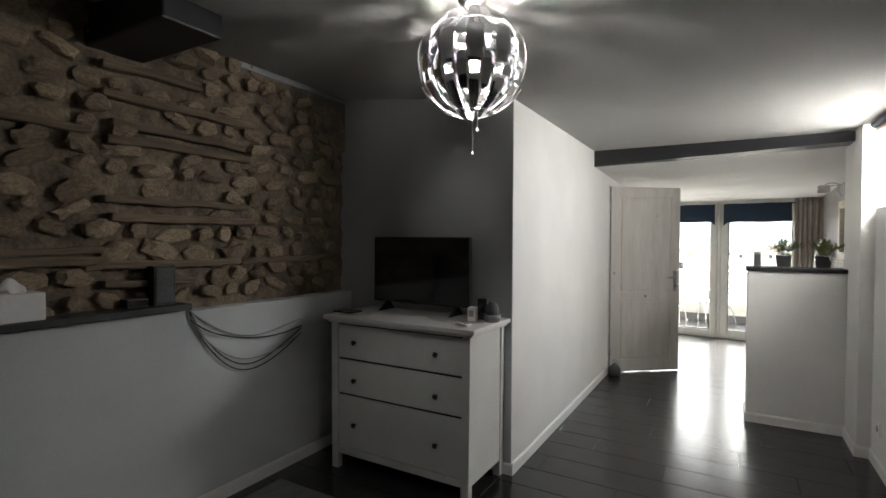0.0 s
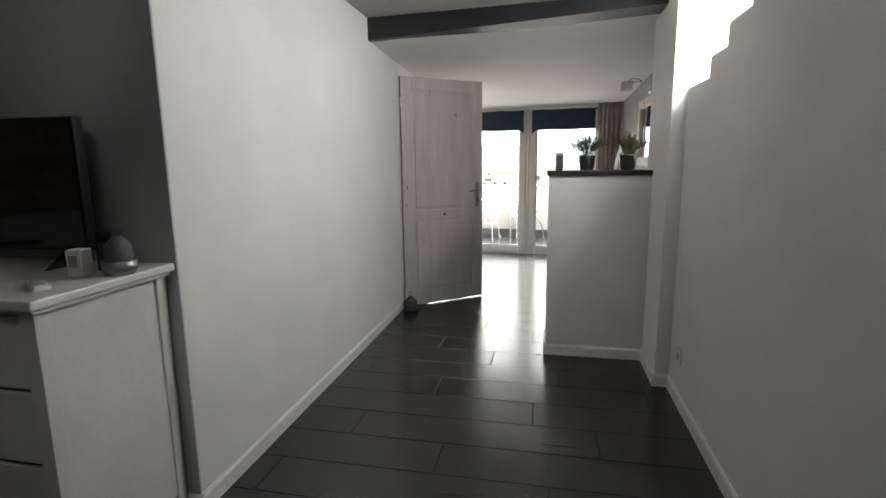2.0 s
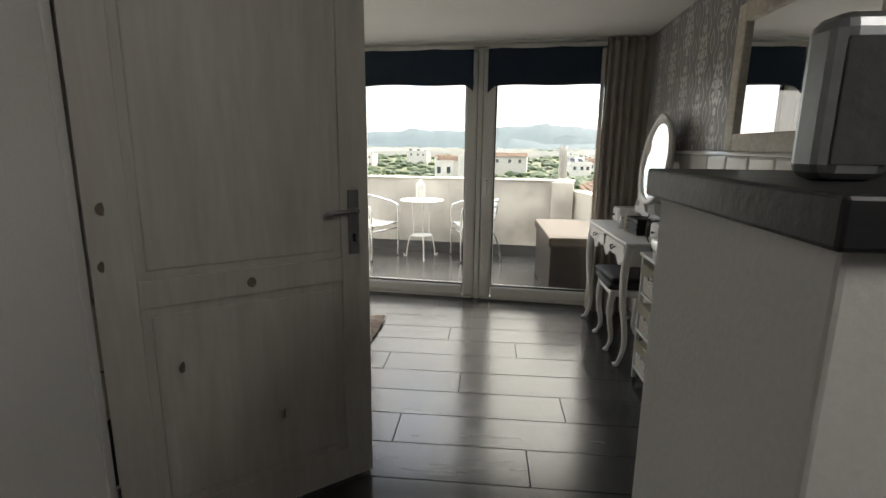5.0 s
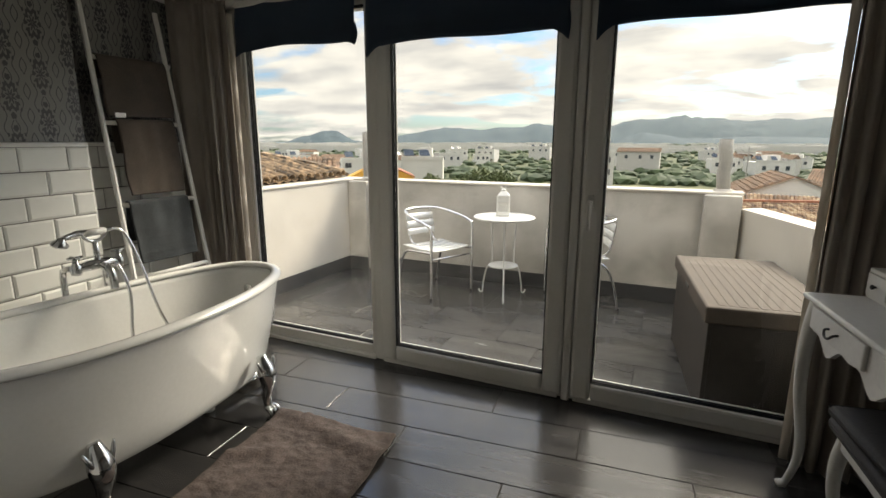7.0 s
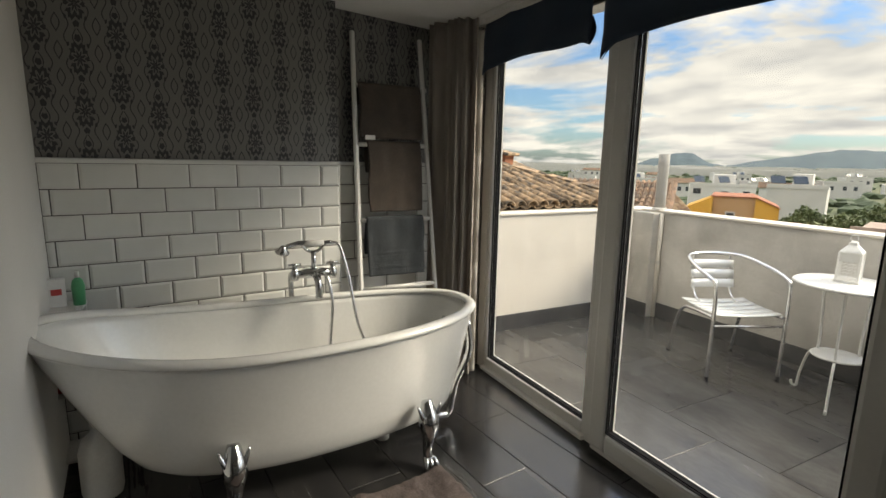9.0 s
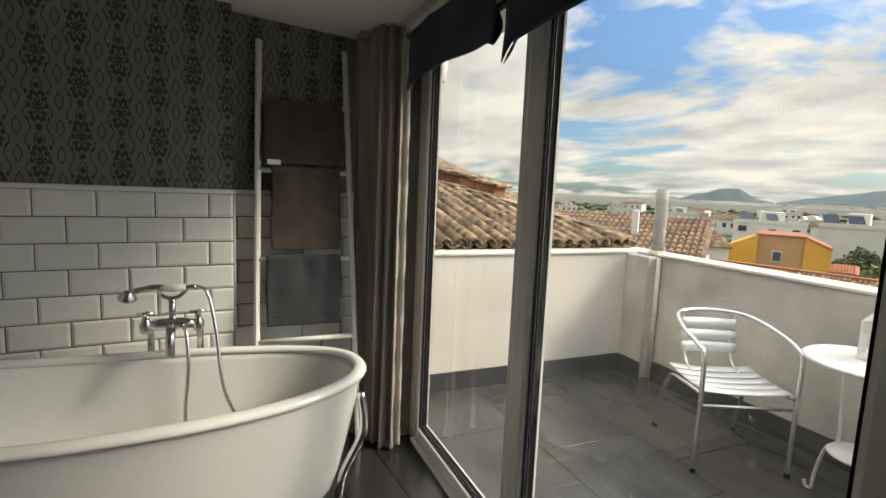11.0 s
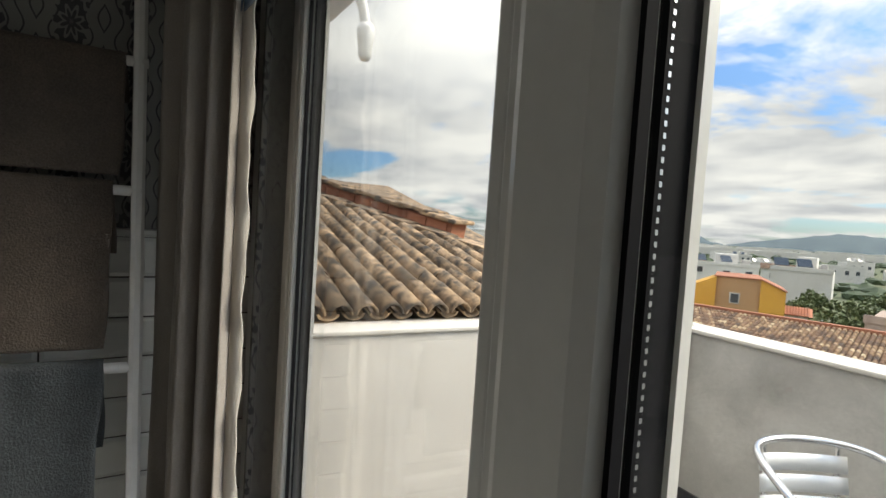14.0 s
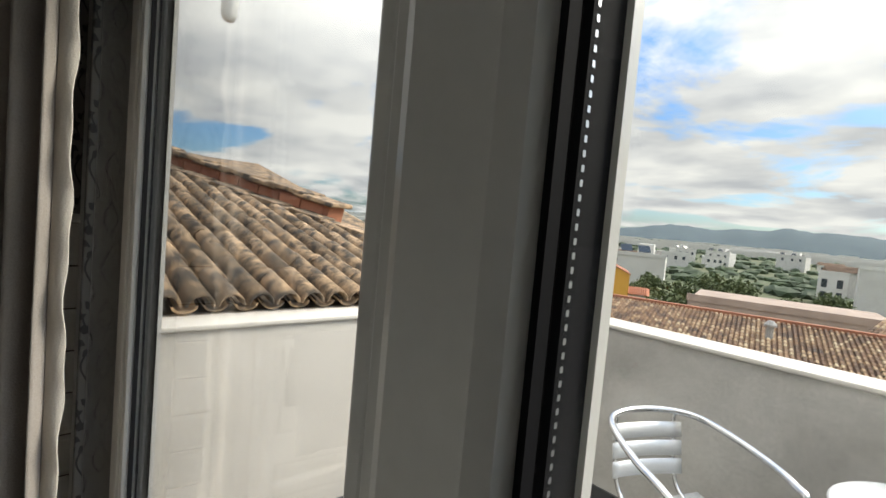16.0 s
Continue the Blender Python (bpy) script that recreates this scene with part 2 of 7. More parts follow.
TIMBER = surface("old_timber", (0.22, 0.165, 0.11), (0.10, 0.075, 0.05), 0.85, scale=9, amount=0.7, bump=0.8, bump_scale=40, stretch=(1, 0.15, 2.5), rnd=0.2, fine=0.3)
BLACK_WOOD = surface("black_stained_wood", (0.022, 0.022, 0.025), (0.012, 0.012, 0.014), 0.45, scale=6, bump=0.25, bump_scale=30, stretch=(0.3, 2, 2), fine=0.15)
WHITE_WOOD = surface("white_lacquered_wood", (0.72, 0.71, 0.69), (0.66, 0.65, 0.63), 0.38, scale=4, bump=0.05, bump_scale=50, fine=0.03)
WASHED = surface("whitewashed_pine", (0.60, 0.57, 0.53), (0.47, 0.44, 0.40), 0.55, scale=4.5, amount=0.5, bump=0.2, bump_scale=24, stretch=(2.2, 2.2, 0.25), fine=0.06)
KNOT = surface("pine_knot", (0.22, 0.18, 0.15), (0.14, 0.11, 0.09), 0.6, scale=20)
BLACK = plain("black_plastic", (0.012, 0.012, 0.013), 0.35)
SCREEN = plain("dark_screen", (0.006, 0.006, 0.007), 0.08)
CHROME = surface("chrome", (0.62, 0.63, 0.64), (0.56, 0.57, 0.58), 0.07, 1.0, scale=8, fine=0.02, rough_var=0.03)
STEEL = surface("brushed_aluminium", (0.78, 0.78, 0.79), (0.68, 0.68, 0.69), 0.24, 1.0, scale=12, fine=0.05)
DARK_STEEL = surface("dull_grey_metal", (0.36, 0.37, 0.38), (0.26, 0.27, 0.28), 0.38, 0.85, scale=10, fine=0.08)
ENAMEL = surface("white_acrylic", (0.80, 0.80, 0.78), (0.76, 0.76, 0.74), 0.14, scale=3, fine=0.02, coat=0.4)
TILE = surface("white_metro_tile", (0.76, 0.76, 0.73), (0.70, 0.70, 0.67), 0.10, scale=6, rnd=0.04, fine=0.02, bump=0.04, bump_scale=14)
TILE_GROUT = surface("dark_tile_grout", (0.085, 0.08, 0.075), rough=0.9)
PAPER_L = damask("charcoal_damask_paper", (0.175, 0.17, 0.162), (0.040, 0.039, 0.042), "Y", 0.27, 0.45, 0.40)
PAPER_R = damask("silver_damask_paper", (0.20, 0.195, 0.195), (0.55, 0.54, 0.53), "Y", 0.46, 0.5, 0.26)
UPVC = surface("white_window_profile", (0.72, 0.71, 0.68), (0.66, 0.65, 0.62), 0.32, scale=3, fine=0.02)
GASKET = plain("black_gasket", (0.008, 0.008, 0.010), 0.9)
GASKET.node_tree.nodes["Principled BSDF"].inputs["Specular IOR Level"].default_value = 0.15
SPACER = plain("metal_spacer", (0.55, 0.56, 0.57), 0.35, 0.9)
GLASS = glass_pane("window_glass")
# Grey tint added to cut the light the high side window lets in.
DIM_GLASS = glass_pane("light_dimming_glass", (0.85, 0.86, 0.86))
NAVY = let_light_through(surface("navy_cloth", (0.035, 0.060, 0.100), (0.020, 0.036, 0.065), 0.85, scale=7, bump=0.4, bump_scale=300, fine=0.12, sheen=0.2), 0.35, (0.045, 0.10, 0.17))
DRAPE = let_light_through(surface("taupe_curtain_cloth", (0.42, 0.375, 0.335), (0.32, 0.285, 0.25), 0.85, scale=5, bump=0.35, bump_scale=260, fine=0.08, sheen=0.2), 0.25, (0.24, 0.19, 0.15))
LINING = let_light_through(surface("cream_curtain_lining", (0.66, 0.62, 0.56), (0.58, 0.54, 0.48), 0.85, scale=6, bump=0.3, bump_scale=260, fine=0.05), 0.3, (0.6, 0.55, 0.48))
TOWEL_B = surface("brown_towelling", (0.085, 0.066, 0.053), (0.05, 0.040, 0.032), 0.95, scale=12, bump=0.8, bump_scale=220, fine=0.25, sheen=0.04)
TOWEL_G = surface("slate_towelling", (0.045, 0.052, 0.058), (0.026, 0.031, 0.035), 0.95, scale=12, bump=0.8, bump_scale=220, fine=0.25, sheen=0.04)
RUGM = surface("brown_bath_rug", (0.085, 0.066, 0.062), (0.038, 0.029, 0.028), 0.97, scale=16, bump=1.0, bump_scale=150, fine=0.35)
GREY_RUG = surface("grey_rug_pile", (0.22, 0.22, 0.22), (0.15, 0.15, 0.15), 0.97, scale=20, bump=0.8, bump_scale=200, fine=0.25)
RENDER = surface("cream_render", (0.70, 0.655, 0.585), (0.60, 0.56, 0.495), 0.85, scale=2.4, amount=0.7, bump=0.25, bump_scale=80, fine=0.06)
# Mottling is weathering; the greyer base also holds the front parapet's shade.
RENDER_G = surface("weathered_shaded_render", (0.60, 0.575, 0.53), (0.38, 0.36, 0.325), 0.85, scale=2.6, amount=0.85, bump=0.3, bump_scale=70, fine=0.08)
PORCH = surface("wet_terrace_tile", (0.088, 0.085, 0.080), (0.045, 0.044, 0.043), 0.20, scale=3.2, amount=0.6, bump=0.1, bump_scale=40, rnd=0.10, fine=0.12, stretch=(0.5, 1.6, 1), rough_var=0.17)
SKIRT = surface("dark_skirting_tile", (0.075, 0.075, 0.078), (0.05, 0.05, 0.052), 0.35, scale=6, rnd=0.08)
CLAY = surface("weathered_clay_tile", (0.36, 0.245, 0.145), (0.065, 0.052, 0.040), 0.9, scale=14, amount=0.95, bump=0.6, bump_scale=60, rnd=0.5, fine=0.25)
CLAY_FAR = surface("far_clay_roof", (0.30, 0.185, 0.115), (0.10, 0.075, 0.055), 0.9, scale=2.2, amount=0.8, fine=0.25, bump_scale=9)
BRICK = surface("red_brick", (0.42, 0.175, 0.095), (0.30, 0.12, 0.07), 0.9, scale=8, rnd=0.15, bump=0.5)
PIPE = surface("fibre_cement", (0.40, 0.385, 0.36), (0.29, 0.28, 0.26), 0.8, scale=7, bump=0.2)
RATTAN = surface("dark_brown_rattan_plastic", (0.060, 0.050, 0.043), (0.035, 0.029, 0.025), 0.55, scale=20, bump=0.9, bump_scale=160, fine=0.2)
TAUPE_PL = surface("taupe_plastic", (0.125, 0.10, 0.08), (0.09, 0.072, 0.058), 0.8, scale=5, rnd=0.04)
SLAT = surface("satin_aluminium_slat", (0.84, 0.84, 0.82), (0.76, 0.76, 0.74), 0.42, 0.30, scale=9, fine=0.03)
DUSTY = surface("dusty_flat_roof", (0.40, 0.31, 0.25), (0.29, 0.22, 0.18), 0.9, scale=0.7, amount=0.7, fine=0.1, bump_scale=5)
WHITE_METAL = surface("white_painted_iron", (0.78, 0.775, 0.75), (0.70, 0.69, 0.66), 0.45, scale=9)
LEATHER = surface("dark_cushion_cloth", (0.032, 0.031, 0.034), (0.02, 0.02, 0.022), 0.7, scale=6, bump=0.5, bump_scale=120)
WICKER = surface("white_wicker", (0.66, 0.63, 0.57), (0.45, 0.42, 0.37), 0.7, scale=30, bump=1.0, bump_scale=110, stretch=(1, 1, 2.5), fine=0.25)
DARK_WICKER = surface("black_wicker", (0.03, 0.03, 0.032), (0.015, 0.015, 0.016), 0.6, scale=30, bump=1.0, bump_scale=140, fine=0.3)
LEAF = surface("plant_leaf", (0.085, 0.135, 0.045), (0.040, 0.075, 0.026), 0.5, scale=25, fine=0.2)
LEAF_Y = surface("yellow_green_leaf", (0.185, 0.205, 0.05), (0.10, 0.125, 0.03), 0.5, scale=25, fine=0.2)
FOLIAGE = surface("tree_foliage", (0.12, 0.145, 0.045), (0.05, 0.075, 0.024), 0.7, scale=3, fine=0.3)
GROVE = surface("orchard_foliage", (0.055, 0.080, 0.034), (0.03, 0.048, 0.02), 0.8, scale=0.05, amount=0.8, fine=0.3, bump_scale=0.6)
BARK = surface("bark", (0.12, 0.09, 0.065), rough=0.9, bump=0.8)
FIELD = surface("fields", (0.12, 0.12, 0.055), (0.055, 0.075, 0.032), 0.95, scale=0.012, amount=0.8, bump_scale=0.15, fine=0.3)
# The blue in the hills' colour is distance haze, mixed into the woods' green.
HILL = surface("hazed_wooded_hill", (0.075, 0.105, 0.115), (0.045, 0.07, 0.085), 0.95, scale=0.012, amount=0.8, bump_scale=0.06, fine=0.22)
SEA = plain("far_sea", (0.25, 0.32, 0.38), 0.4)
TOWNW = surface("town_white_wall", (0.66, 0.64, 0.60), (0.55, 0.53, 0.49), 0.85, scale=0.6, rnd=0.12, fine=0.06, bump_scale=5)
OCHRE = surface("ochre_wall", (0.66, 0.36, 0.055), (0.56, 0.29, 0.045), 0.85, scale=0.5, fine=0.05, bump_scale=4)
TANW = surface("tan_wall", (0.46, 0.28, 0.14), (0.40, 0.24, 0.12), 0.85, scale=0.5, fine=0.05, bump_scale=4)
def mixed_tiles(name):
    """Old barrel tiles: brown, ochre and lichened cream ones side by side."""
    m, nt, b = nodes_of(name)
    g, n1 = nt.nodes.new("ShaderNodeNewGeometry"), nt.nodes.new("ShaderNodeTexNoise")
    tc = nt.nodes.new("ShaderNodeTexCoord")
    nt.links.new(tc.outputs["Object"], n1.inputs[0])
    n1.inputs["Scale"].default_value, n1.inputs["Detail"].default_value = 1.3, 5
    add = nt.nodes.new("ShaderNodeMath")
    add.operation, add.inputs[1].default_value = "MULTIPLY_ADD", 0.62
    nt.links.new(g.outputs["Random Per Island"], add.inputs[0])
    nt.links.new(n1.outputs[0], add.inputs[2])
    half_it = nt.nodes.new("ShaderNodeMath")
    half_it.operation, half_it.inputs[1].default_value = "MULTIPLY", 0.62
    nt.links.new(add.outputs[0], half_it.inputs[0])
    ramp = nt.nodes.new("ShaderNodeValToRGB")
    r = ramp.color_ramp
    r.elements[0].position, r.elements[0].color = 0.26, (0.075, 0.050, 0.036, 1)
    r.elements[1].position, r.elements[1].color = 0.74, (0.46, 0.36, 0.23, 1)
    for p, c in ((0.42, (0.17, 0.095, 0.055, 1)), (0.58, (0.30, 0.19, 0.105, 1))):
        r.elements.new(p).color = c
    nt.links.new(half_it.outputs[0], ramp.inputs[0])
    nt.links.new(ramp.outputs[0], b.inputs["Base Color"])
    b.inputs["Roughness"].default_value = 0.9
    return m


OLD_TILES = mixed_tiles("mixed_old_roof_tiles")
PANE_FAR = plain("far_window_pane", (0.05, 0.06, 0.07), 0.15)
MIRROR = surface("mirror_silver", (0.92, 0.93, 0.93), (0.92, 0.93, 0.93), 0.01, 1.0, rough_var=0.0, fine=0.0)
LIMED = surface("limed_wood_frame", (0.62, 0.58, 0.51), (0.46, 0.42, 0.36), 0.6, scale=14, amount=0.7, bump=0.4, bump_scale=50)
CREAM_PL = plain("cream_plastic", (0.70, 0.66, 0.55), 0.4)
GREEN_PL = plain("green_bottle_plastic", (0.10, 0.42, 0.20), 0.3)
RED_PR = plain("red_print", (0.55, 0.06, 0.05), 0.5)
MILKY = plain("milky_plastic", (0.62, 0.62, 0.60), 0.4)
BROWN_PL = plain("brown_tub_plastic", (0.16, 0.08, 0.05), 0.4)
GREY_CLOTH = surface("grey_cloth_ball", (0.10, 0.10, 0.105), rough=0.9, bump=0.6)
RED_CLOTH = plain("red_cloth", (0.35, 0.035, 0.03), 0.85)
BLUE_CLOTH = plain("deep_blue_cloth", (0.02, 0.03, 0.10), 0.85)
CABLE = plain("cable_rubber", (0.05, 0.05, 0.052), 0.5)
CABLE_W = plain("grey_cable", (0.30, 0.30, 0.30), 0.5)
PLATE_M = plain("dark_escutcheon_steel", (0.30, 0.30, 0.31), 0.35, 0.9)


def emitter(name, c, s):
    m = bpy.data.materials.new(name)
    m.use_nodes = True
    b = m.node_tree.nodes["Principled BSDF"]
    b.inputs["Emission Color"].default_value, b.inputs["Emission Strength"].default_value = (*c, 1), s
    return m


# ---- building helpers ----
def link(name, bm, mat, m=I, parent=None, smooth=False):
    me = bpy.data.meshes.new(name)
    bmesh.ops.recalc_face_normals(bm, faces=bm.faces)
    bm.to_mesh(me)
    bm.free()
    for q in (mat if isinstance(mat, (list, tuple)) else [mat]):
        me.materials.append(q)
    if smooth:
        for p in me.polygons:
            p.use_smooth = True
    ob = new(name, me)
    if parent is not None:
        ob.parent = parent
        ob.matrix_local = m
    else:
        ob.matrix_world = m
    return ob


def part(name, bm, mat, parent, label="", m=I, smooth=False):
    ob = link(name, bm, mat, m, parent, smooth)
    return tagged(ob, label)


def thing(name, m, label, category, group=""):
    return tagged(place_empty(name, m), label, category, group)


def place_empty(name, m):
    ob = new(name)
    ob.empty_display_size = 0.1
    ob.matrix_world = m
    return ob


def structure(name, bm, mat, m=I, label="", smooth=False):
    return tagged(link(name, bm, mat, m, None, smooth), label, "", "", "structure")


def cube(x0, x1, y0, y1, z0, z1, bevel=0.0, bm=None, seg=2):
    b = bmesh.new()
    bmesh.ops.create_cube(b, size=1)
    for v in b.verts:
        v.co = Vector(((x0 + x1) / 2 + v.co.x * (x1 - x0), (y0 + y1) / 2 + v.co.y * (y1 - y0), (z0 + z1) / 2 + v.co.z * (z1 - z0)))
    if bevel:
        bmesh.ops.bevel(b, geom=b.edges[:], offset=bevel, segments=seg, affect="EDGES", profile=0.5)
    if bm is None:
        return b
    return join(bm, b)


def join(bm, b):
    me = bpy.data.meshes.new("tmp")
    b.to_mesh(me)
    b.free()
    bm.from_mesh(me)
    bpy.data.meshes.remove(me)
    return bm


def moved(bm, m):
    bmesh.ops.transform(bm, matrix=m, verts=bm.verts)
    return bm


def lathe(profile, n=24, bm=None, z=0.0):
    """Turn a list of (radius, height) about z."""
    b = bmesh.new()
    rings = []
    for r, h in profile:
        if r < 1e-5:
            rings.append([b.verts.new((0, 0, h + z))])
        else:
            rings.append([b.verts.new((r * math.cos(a), r * math.sin(a), h + z)) for a in (2 * math.pi * i / n for i in range(n))])
    for p, q in zip(rings, rings[1:]):
        for i in range(n):
            j = (i + 1) % n
            a, c = [p[i % len(p)], p[j % len(p)]], [q[j % len(q)], q[i % len(q)]]
            f = []
            for v in a + c:
                if v not in f:
                    f.append(v)
            if len(f) > 2:
                b.faces.new(f)
    return b if bm is None else join(bm, b)


def smooth_path(pts, n=8, closed=False):
    out, P = [], [Vector(p) for p in pts]
    k = len(P)
    for i in range(k if closed else k - 1):
        if closed:
            a, b, c, d = (P[(i + j) % k] for j in (-1, 0, 1, 2))
        else:
            a, b, c, d = P[max(i - 1, 0)], P[i], P[i + 1], P[min(i + 2, k - 1)]
        for s in range(n):
            t = s / n
            out.append(0.5 * ((2 * b) + (c - a) * t + (2 * a - 5 * b + 4 * c - d) * t * t + (3 * b - a - 3 * c + d) * t ** 3))
    if not closed:
        out.append(P[-1])
    return out


def tube(path, r, n=10, bm=None, closed=False, flat=1.0):
    """Sweep a round section of radius r (or a list of radii) along a path."""
    b = bmesh.new()
    P = [Vector(p) for p in path]
    k = len(P)
    rings, up = [], Vector((0.13, 0.21, 0.97)).normalized()
    for i, p in enumerate(P):
        if closed:
            t = (P[(i + 1) % k] - P[i - 1]).normalized()
        else:
            t = (P[min(i + 1, k - 1)] - P[max(i - 1, 0)]).normalized()
        side = up.cross(t)
        if side.length < 1e-4:
            side = Vector((1, 0, 0)).cross(t)
        side.normalize()
        nn = t.cross(side)
        up = nn
        rr = r[i] if isinstance(r, (list, tuple)) else r
        rings.append([b.verts.new(p + side * (rr * math.cos(a)) + nn * (rr * flat * math.sin(a))) for a in (2 * math.pi * j / n for j in range(n))])
    pairs = list(zip(rings, rings[1:])) + ([(rings[-1], rings[0])] if closed else [])
    for p, q in pairs:
        for j in range(n):
            b.faces.new((p[j], p[(j + 1) % n], q[(j + 1) % n], q[j]))
    if not closed:
        b.faces.new(rings[0][::-1])
        b.faces.new(rings[-1])
    return b if bm is None else join(bm, b)


def sheet(fn, nu, nv, thick=0.0):
    """A grid of fn(u, v) with u, v in 0..1, given a thickness."""
    b = bmesh.new()
    g = [[b.verts.new(fn(i / nu, j / nv)) for j in range(nv + 1)] for i in range(nu + 1)]
    for i in range(nu):
        for j in range(nv):
            b.faces.new((g[i][j], g[i + 1][j], g[i + 1][j + 1], g[i][j + 1]))
    if thick:
        bmesh.ops.recalc_face_normals(b, faces=b.faces)
        bmesh.ops.solidify(b, geom=b.faces[:], thickness=thick)
    return b


def prism(outline, depth, axis="y", bm=None):
    """Extrude a flat outline of (a, b) by depth; axis y: outline lies in x, z; axis z: in x, y; axis x: in y, z."""
    b = bmesh.new()
    put = {"y": lambda p, d: (p[0], d, p[1]), "z": lambda p, d: (p[0], p[1], d), "x": lambda p, d: (d, p[0], p[1])}[axis]
    lo = [b.verts.new(put(p, 0)) for p in outline]
    hi = [b.verts.new(put(p, depth)) for p in outline]
    b.faces.new(lo[::-1])
    b.faces.new(hi)
    k = len(lo)
    for i in range(k):
        b.faces.new((lo[i], lo[(i + 1) % k], hi[(i + 1) % k], hi[i]))
    return b if bm is None else join(bm, b)


def noise3(p, s=1.0):
    return noise.noise(Vector(p) * s)


# ---- rooms: floor, walls, ceilings ----
def clip(poly, p, n):
    """The part of a polygon on the side of the line through p that n points away from."""
    out = []
    for i, a in enumerate(poly):
        b = poly[(i + 1) % len(poly)]
        da, db = (Vector(a) - Vector(p)).dot(n), (Vector(b) - Vector(p)).dot(n)
        if da <= 0:
            out.append(a)
        if da * db < 0:
            s = da / (da - db)
            out.append((a[0] + (b[0] - a[0]) * s, a[1] + (b[1] - a[1]) * s))
    return out


WIN_P = (W @ Vector((0, 8.40, 0))).to_2d()
WIN_N = (W.to_3x3() @ Vector((0, 1, 0))).to_2d()
X0, X1, Y0, Y1 = -2.62, 1.32, -2.6, 8.8
floor = structure("floor", prism(clip([(X0, Y0), (X1, Y0), (X1, Y1), (X0, Y1)], WIN_P, WIN_N), -0.12, "z"), GROUT, pose(0, 0, -0.003), "dark plank-tiled floor through both rooms")

ceil_pts = [(-2.62, 2.56), (-1.063, 2.355), (0.3, 2.30), (1.3, 2.265)]
cb = bmesh.new()
g = [[cb.verts.new((x, y, z + (0.02 * (1.5 - y) if y < 1.5 and x < -1 else 0))) for x, z in ceil_pts] for y in (-2.6, 0.5, 1.5, 2.75, 5.0)]
for i in range(4):
    for j in range(3):
        cb.faces.new((g[i][j], g[i + 1][j], g[i + 1][j + 1], g[i][j + 1]))
bmesh.ops.solidify(cb, geom=cb.faces[:], thickness=-0.1)
structure("ceiling", cb, CEIL, I, "white sloping bedroom ceiling")
bc = prism([(-2.7, 5.15), (1.4, 4.347), (1.4, 8.9), (-2.7, 8.9)], 0.3, "z")
for v in bc.verts:
    v.co.z += 2.21 - (v.co.y - 4.6) * 0.036
structure("ceiling_bath", bc, CEIL, I, "white bathroom ceiling")

# Unseen lid added over the bedroom to stop sky light leaking in.
lid_bm = cube(-2.95, 1.45, -2.95, 5.3, 2.80, 2.95)
cube(1.30, 1.45, -2.95, 4.75, 2.24, 2.80, 0, lid_bm)
cube(-2.95, -2.76, -2.95, 5.3, 2.2, 2.80, 0, lid_bm)
cube(-2.76, 1.30, -2.95, -2.76, 2.2, 2.80, 0, lid_bm)
cube(-2.76, 1.45, 5.16, 5.3, 2.53, 2.80, 0, lid_bm)
structure("roof_slab", lid_bm, PLASTER, I, "added unseen lid that keeps sky light out of the bedroom")
structure("wall_back", cube(-2.7, 1.3, -2.75, -2.6, 0, 2.75), PLASTER)
structure("wall_stone_core", cube(-2.75, -2.50, -2.6, 2.8, 0, 2.75), PLASTER, I, "wall behind the exposed rubble")
structure("wall_wainscot", cube(-2.50, -2.366, -2.6, 2.69, 0, 1.09, 0.004), PALE_GREY, I, "pale grey plastered lower wall")
structure("wall_end", cube(-2.50, -1.18, 2.69, 2.80, 0, 2.62), GREY_WALL, I, "grey painted end wall")
structure("wall_end_return", cube(-1.18, -1.0645, 2.685, 2.69, 0, 2.5), GREY_WALL, I, "grey painted end wall")
structure("wall_left", cube(-1.18, -1.063, 2.69, 5.47, 0, 2.5, 0.004), PLASTER)
structure("wall_left_lintel", cube(-1.18, -1.063, 5.47, 6.40, 2.10, 2.4), PLASTER)
structure("wall_left_stub", cube(-1.18, -1.063, 6.40, 6.50, 0, 2.4), PLASTER)
structure("wall_closet", cube(-2.45, -1.18, 6.38, 6.50, 0, 2.4), PLASTER, I, "wall at the head of the bath")
structure("wall_tile_left", cube(-2.50, -2.332, 2.80, 7.783, 0, 2.4), PAPER_L, I, "charcoal damask papered wall over white tiles")
structure("wall_alcove", cube(-2.62, -2.442, 7.783, 8.75, 0, 2.4), PAPER_L, I, "papered alcove behind the towel ladder")
structure("pillar", cube(0.875, 1.25, 4.165, 4.74, 0, 2.45, 0.004), PLASTER, I, "white plastered pillar")
structure("wall_bath_right", cube(1.172, 1.32, 4.74, 8.62, 0, 2.4), PAPER_R, I, "silver damask papered wall over white tiles")
half = structure("half_wall", cube(0.235, 0.875, 4.56, 4.86, 0, 1.236, 0.004), PLASTER, I, "white chest-high partition")
structure("half_wall_cap", cube(0.222, 0.90, 4.545, 4.875, 1.236, 1.267, 0.003), BLACK_WOOD, I, "dark stone-like cap")
# bedroom right wall with a high window whose sill climbs in steps
STEPS = [(3.81, 4.165, 1.705), (3.59, 3.81, 1.80), (3.35, 3.59, 1.892), (3.13, 3.35, 1.99), (2.92, 3.13, 2.08)]
wr = cube(0.955, 1.25, -2.6, 2.92, 0, 2.45)
for a, b, z in STEPS:
    cube(0.955, 1.25, a, b, 0, z, 0, wr)
cube(0.955, 1.25, 2.92, 4.165, 2.235, 2.45, 0, wr)
structure("wall_right", wr, PLASTER, I, "white wall with stepped window sill")
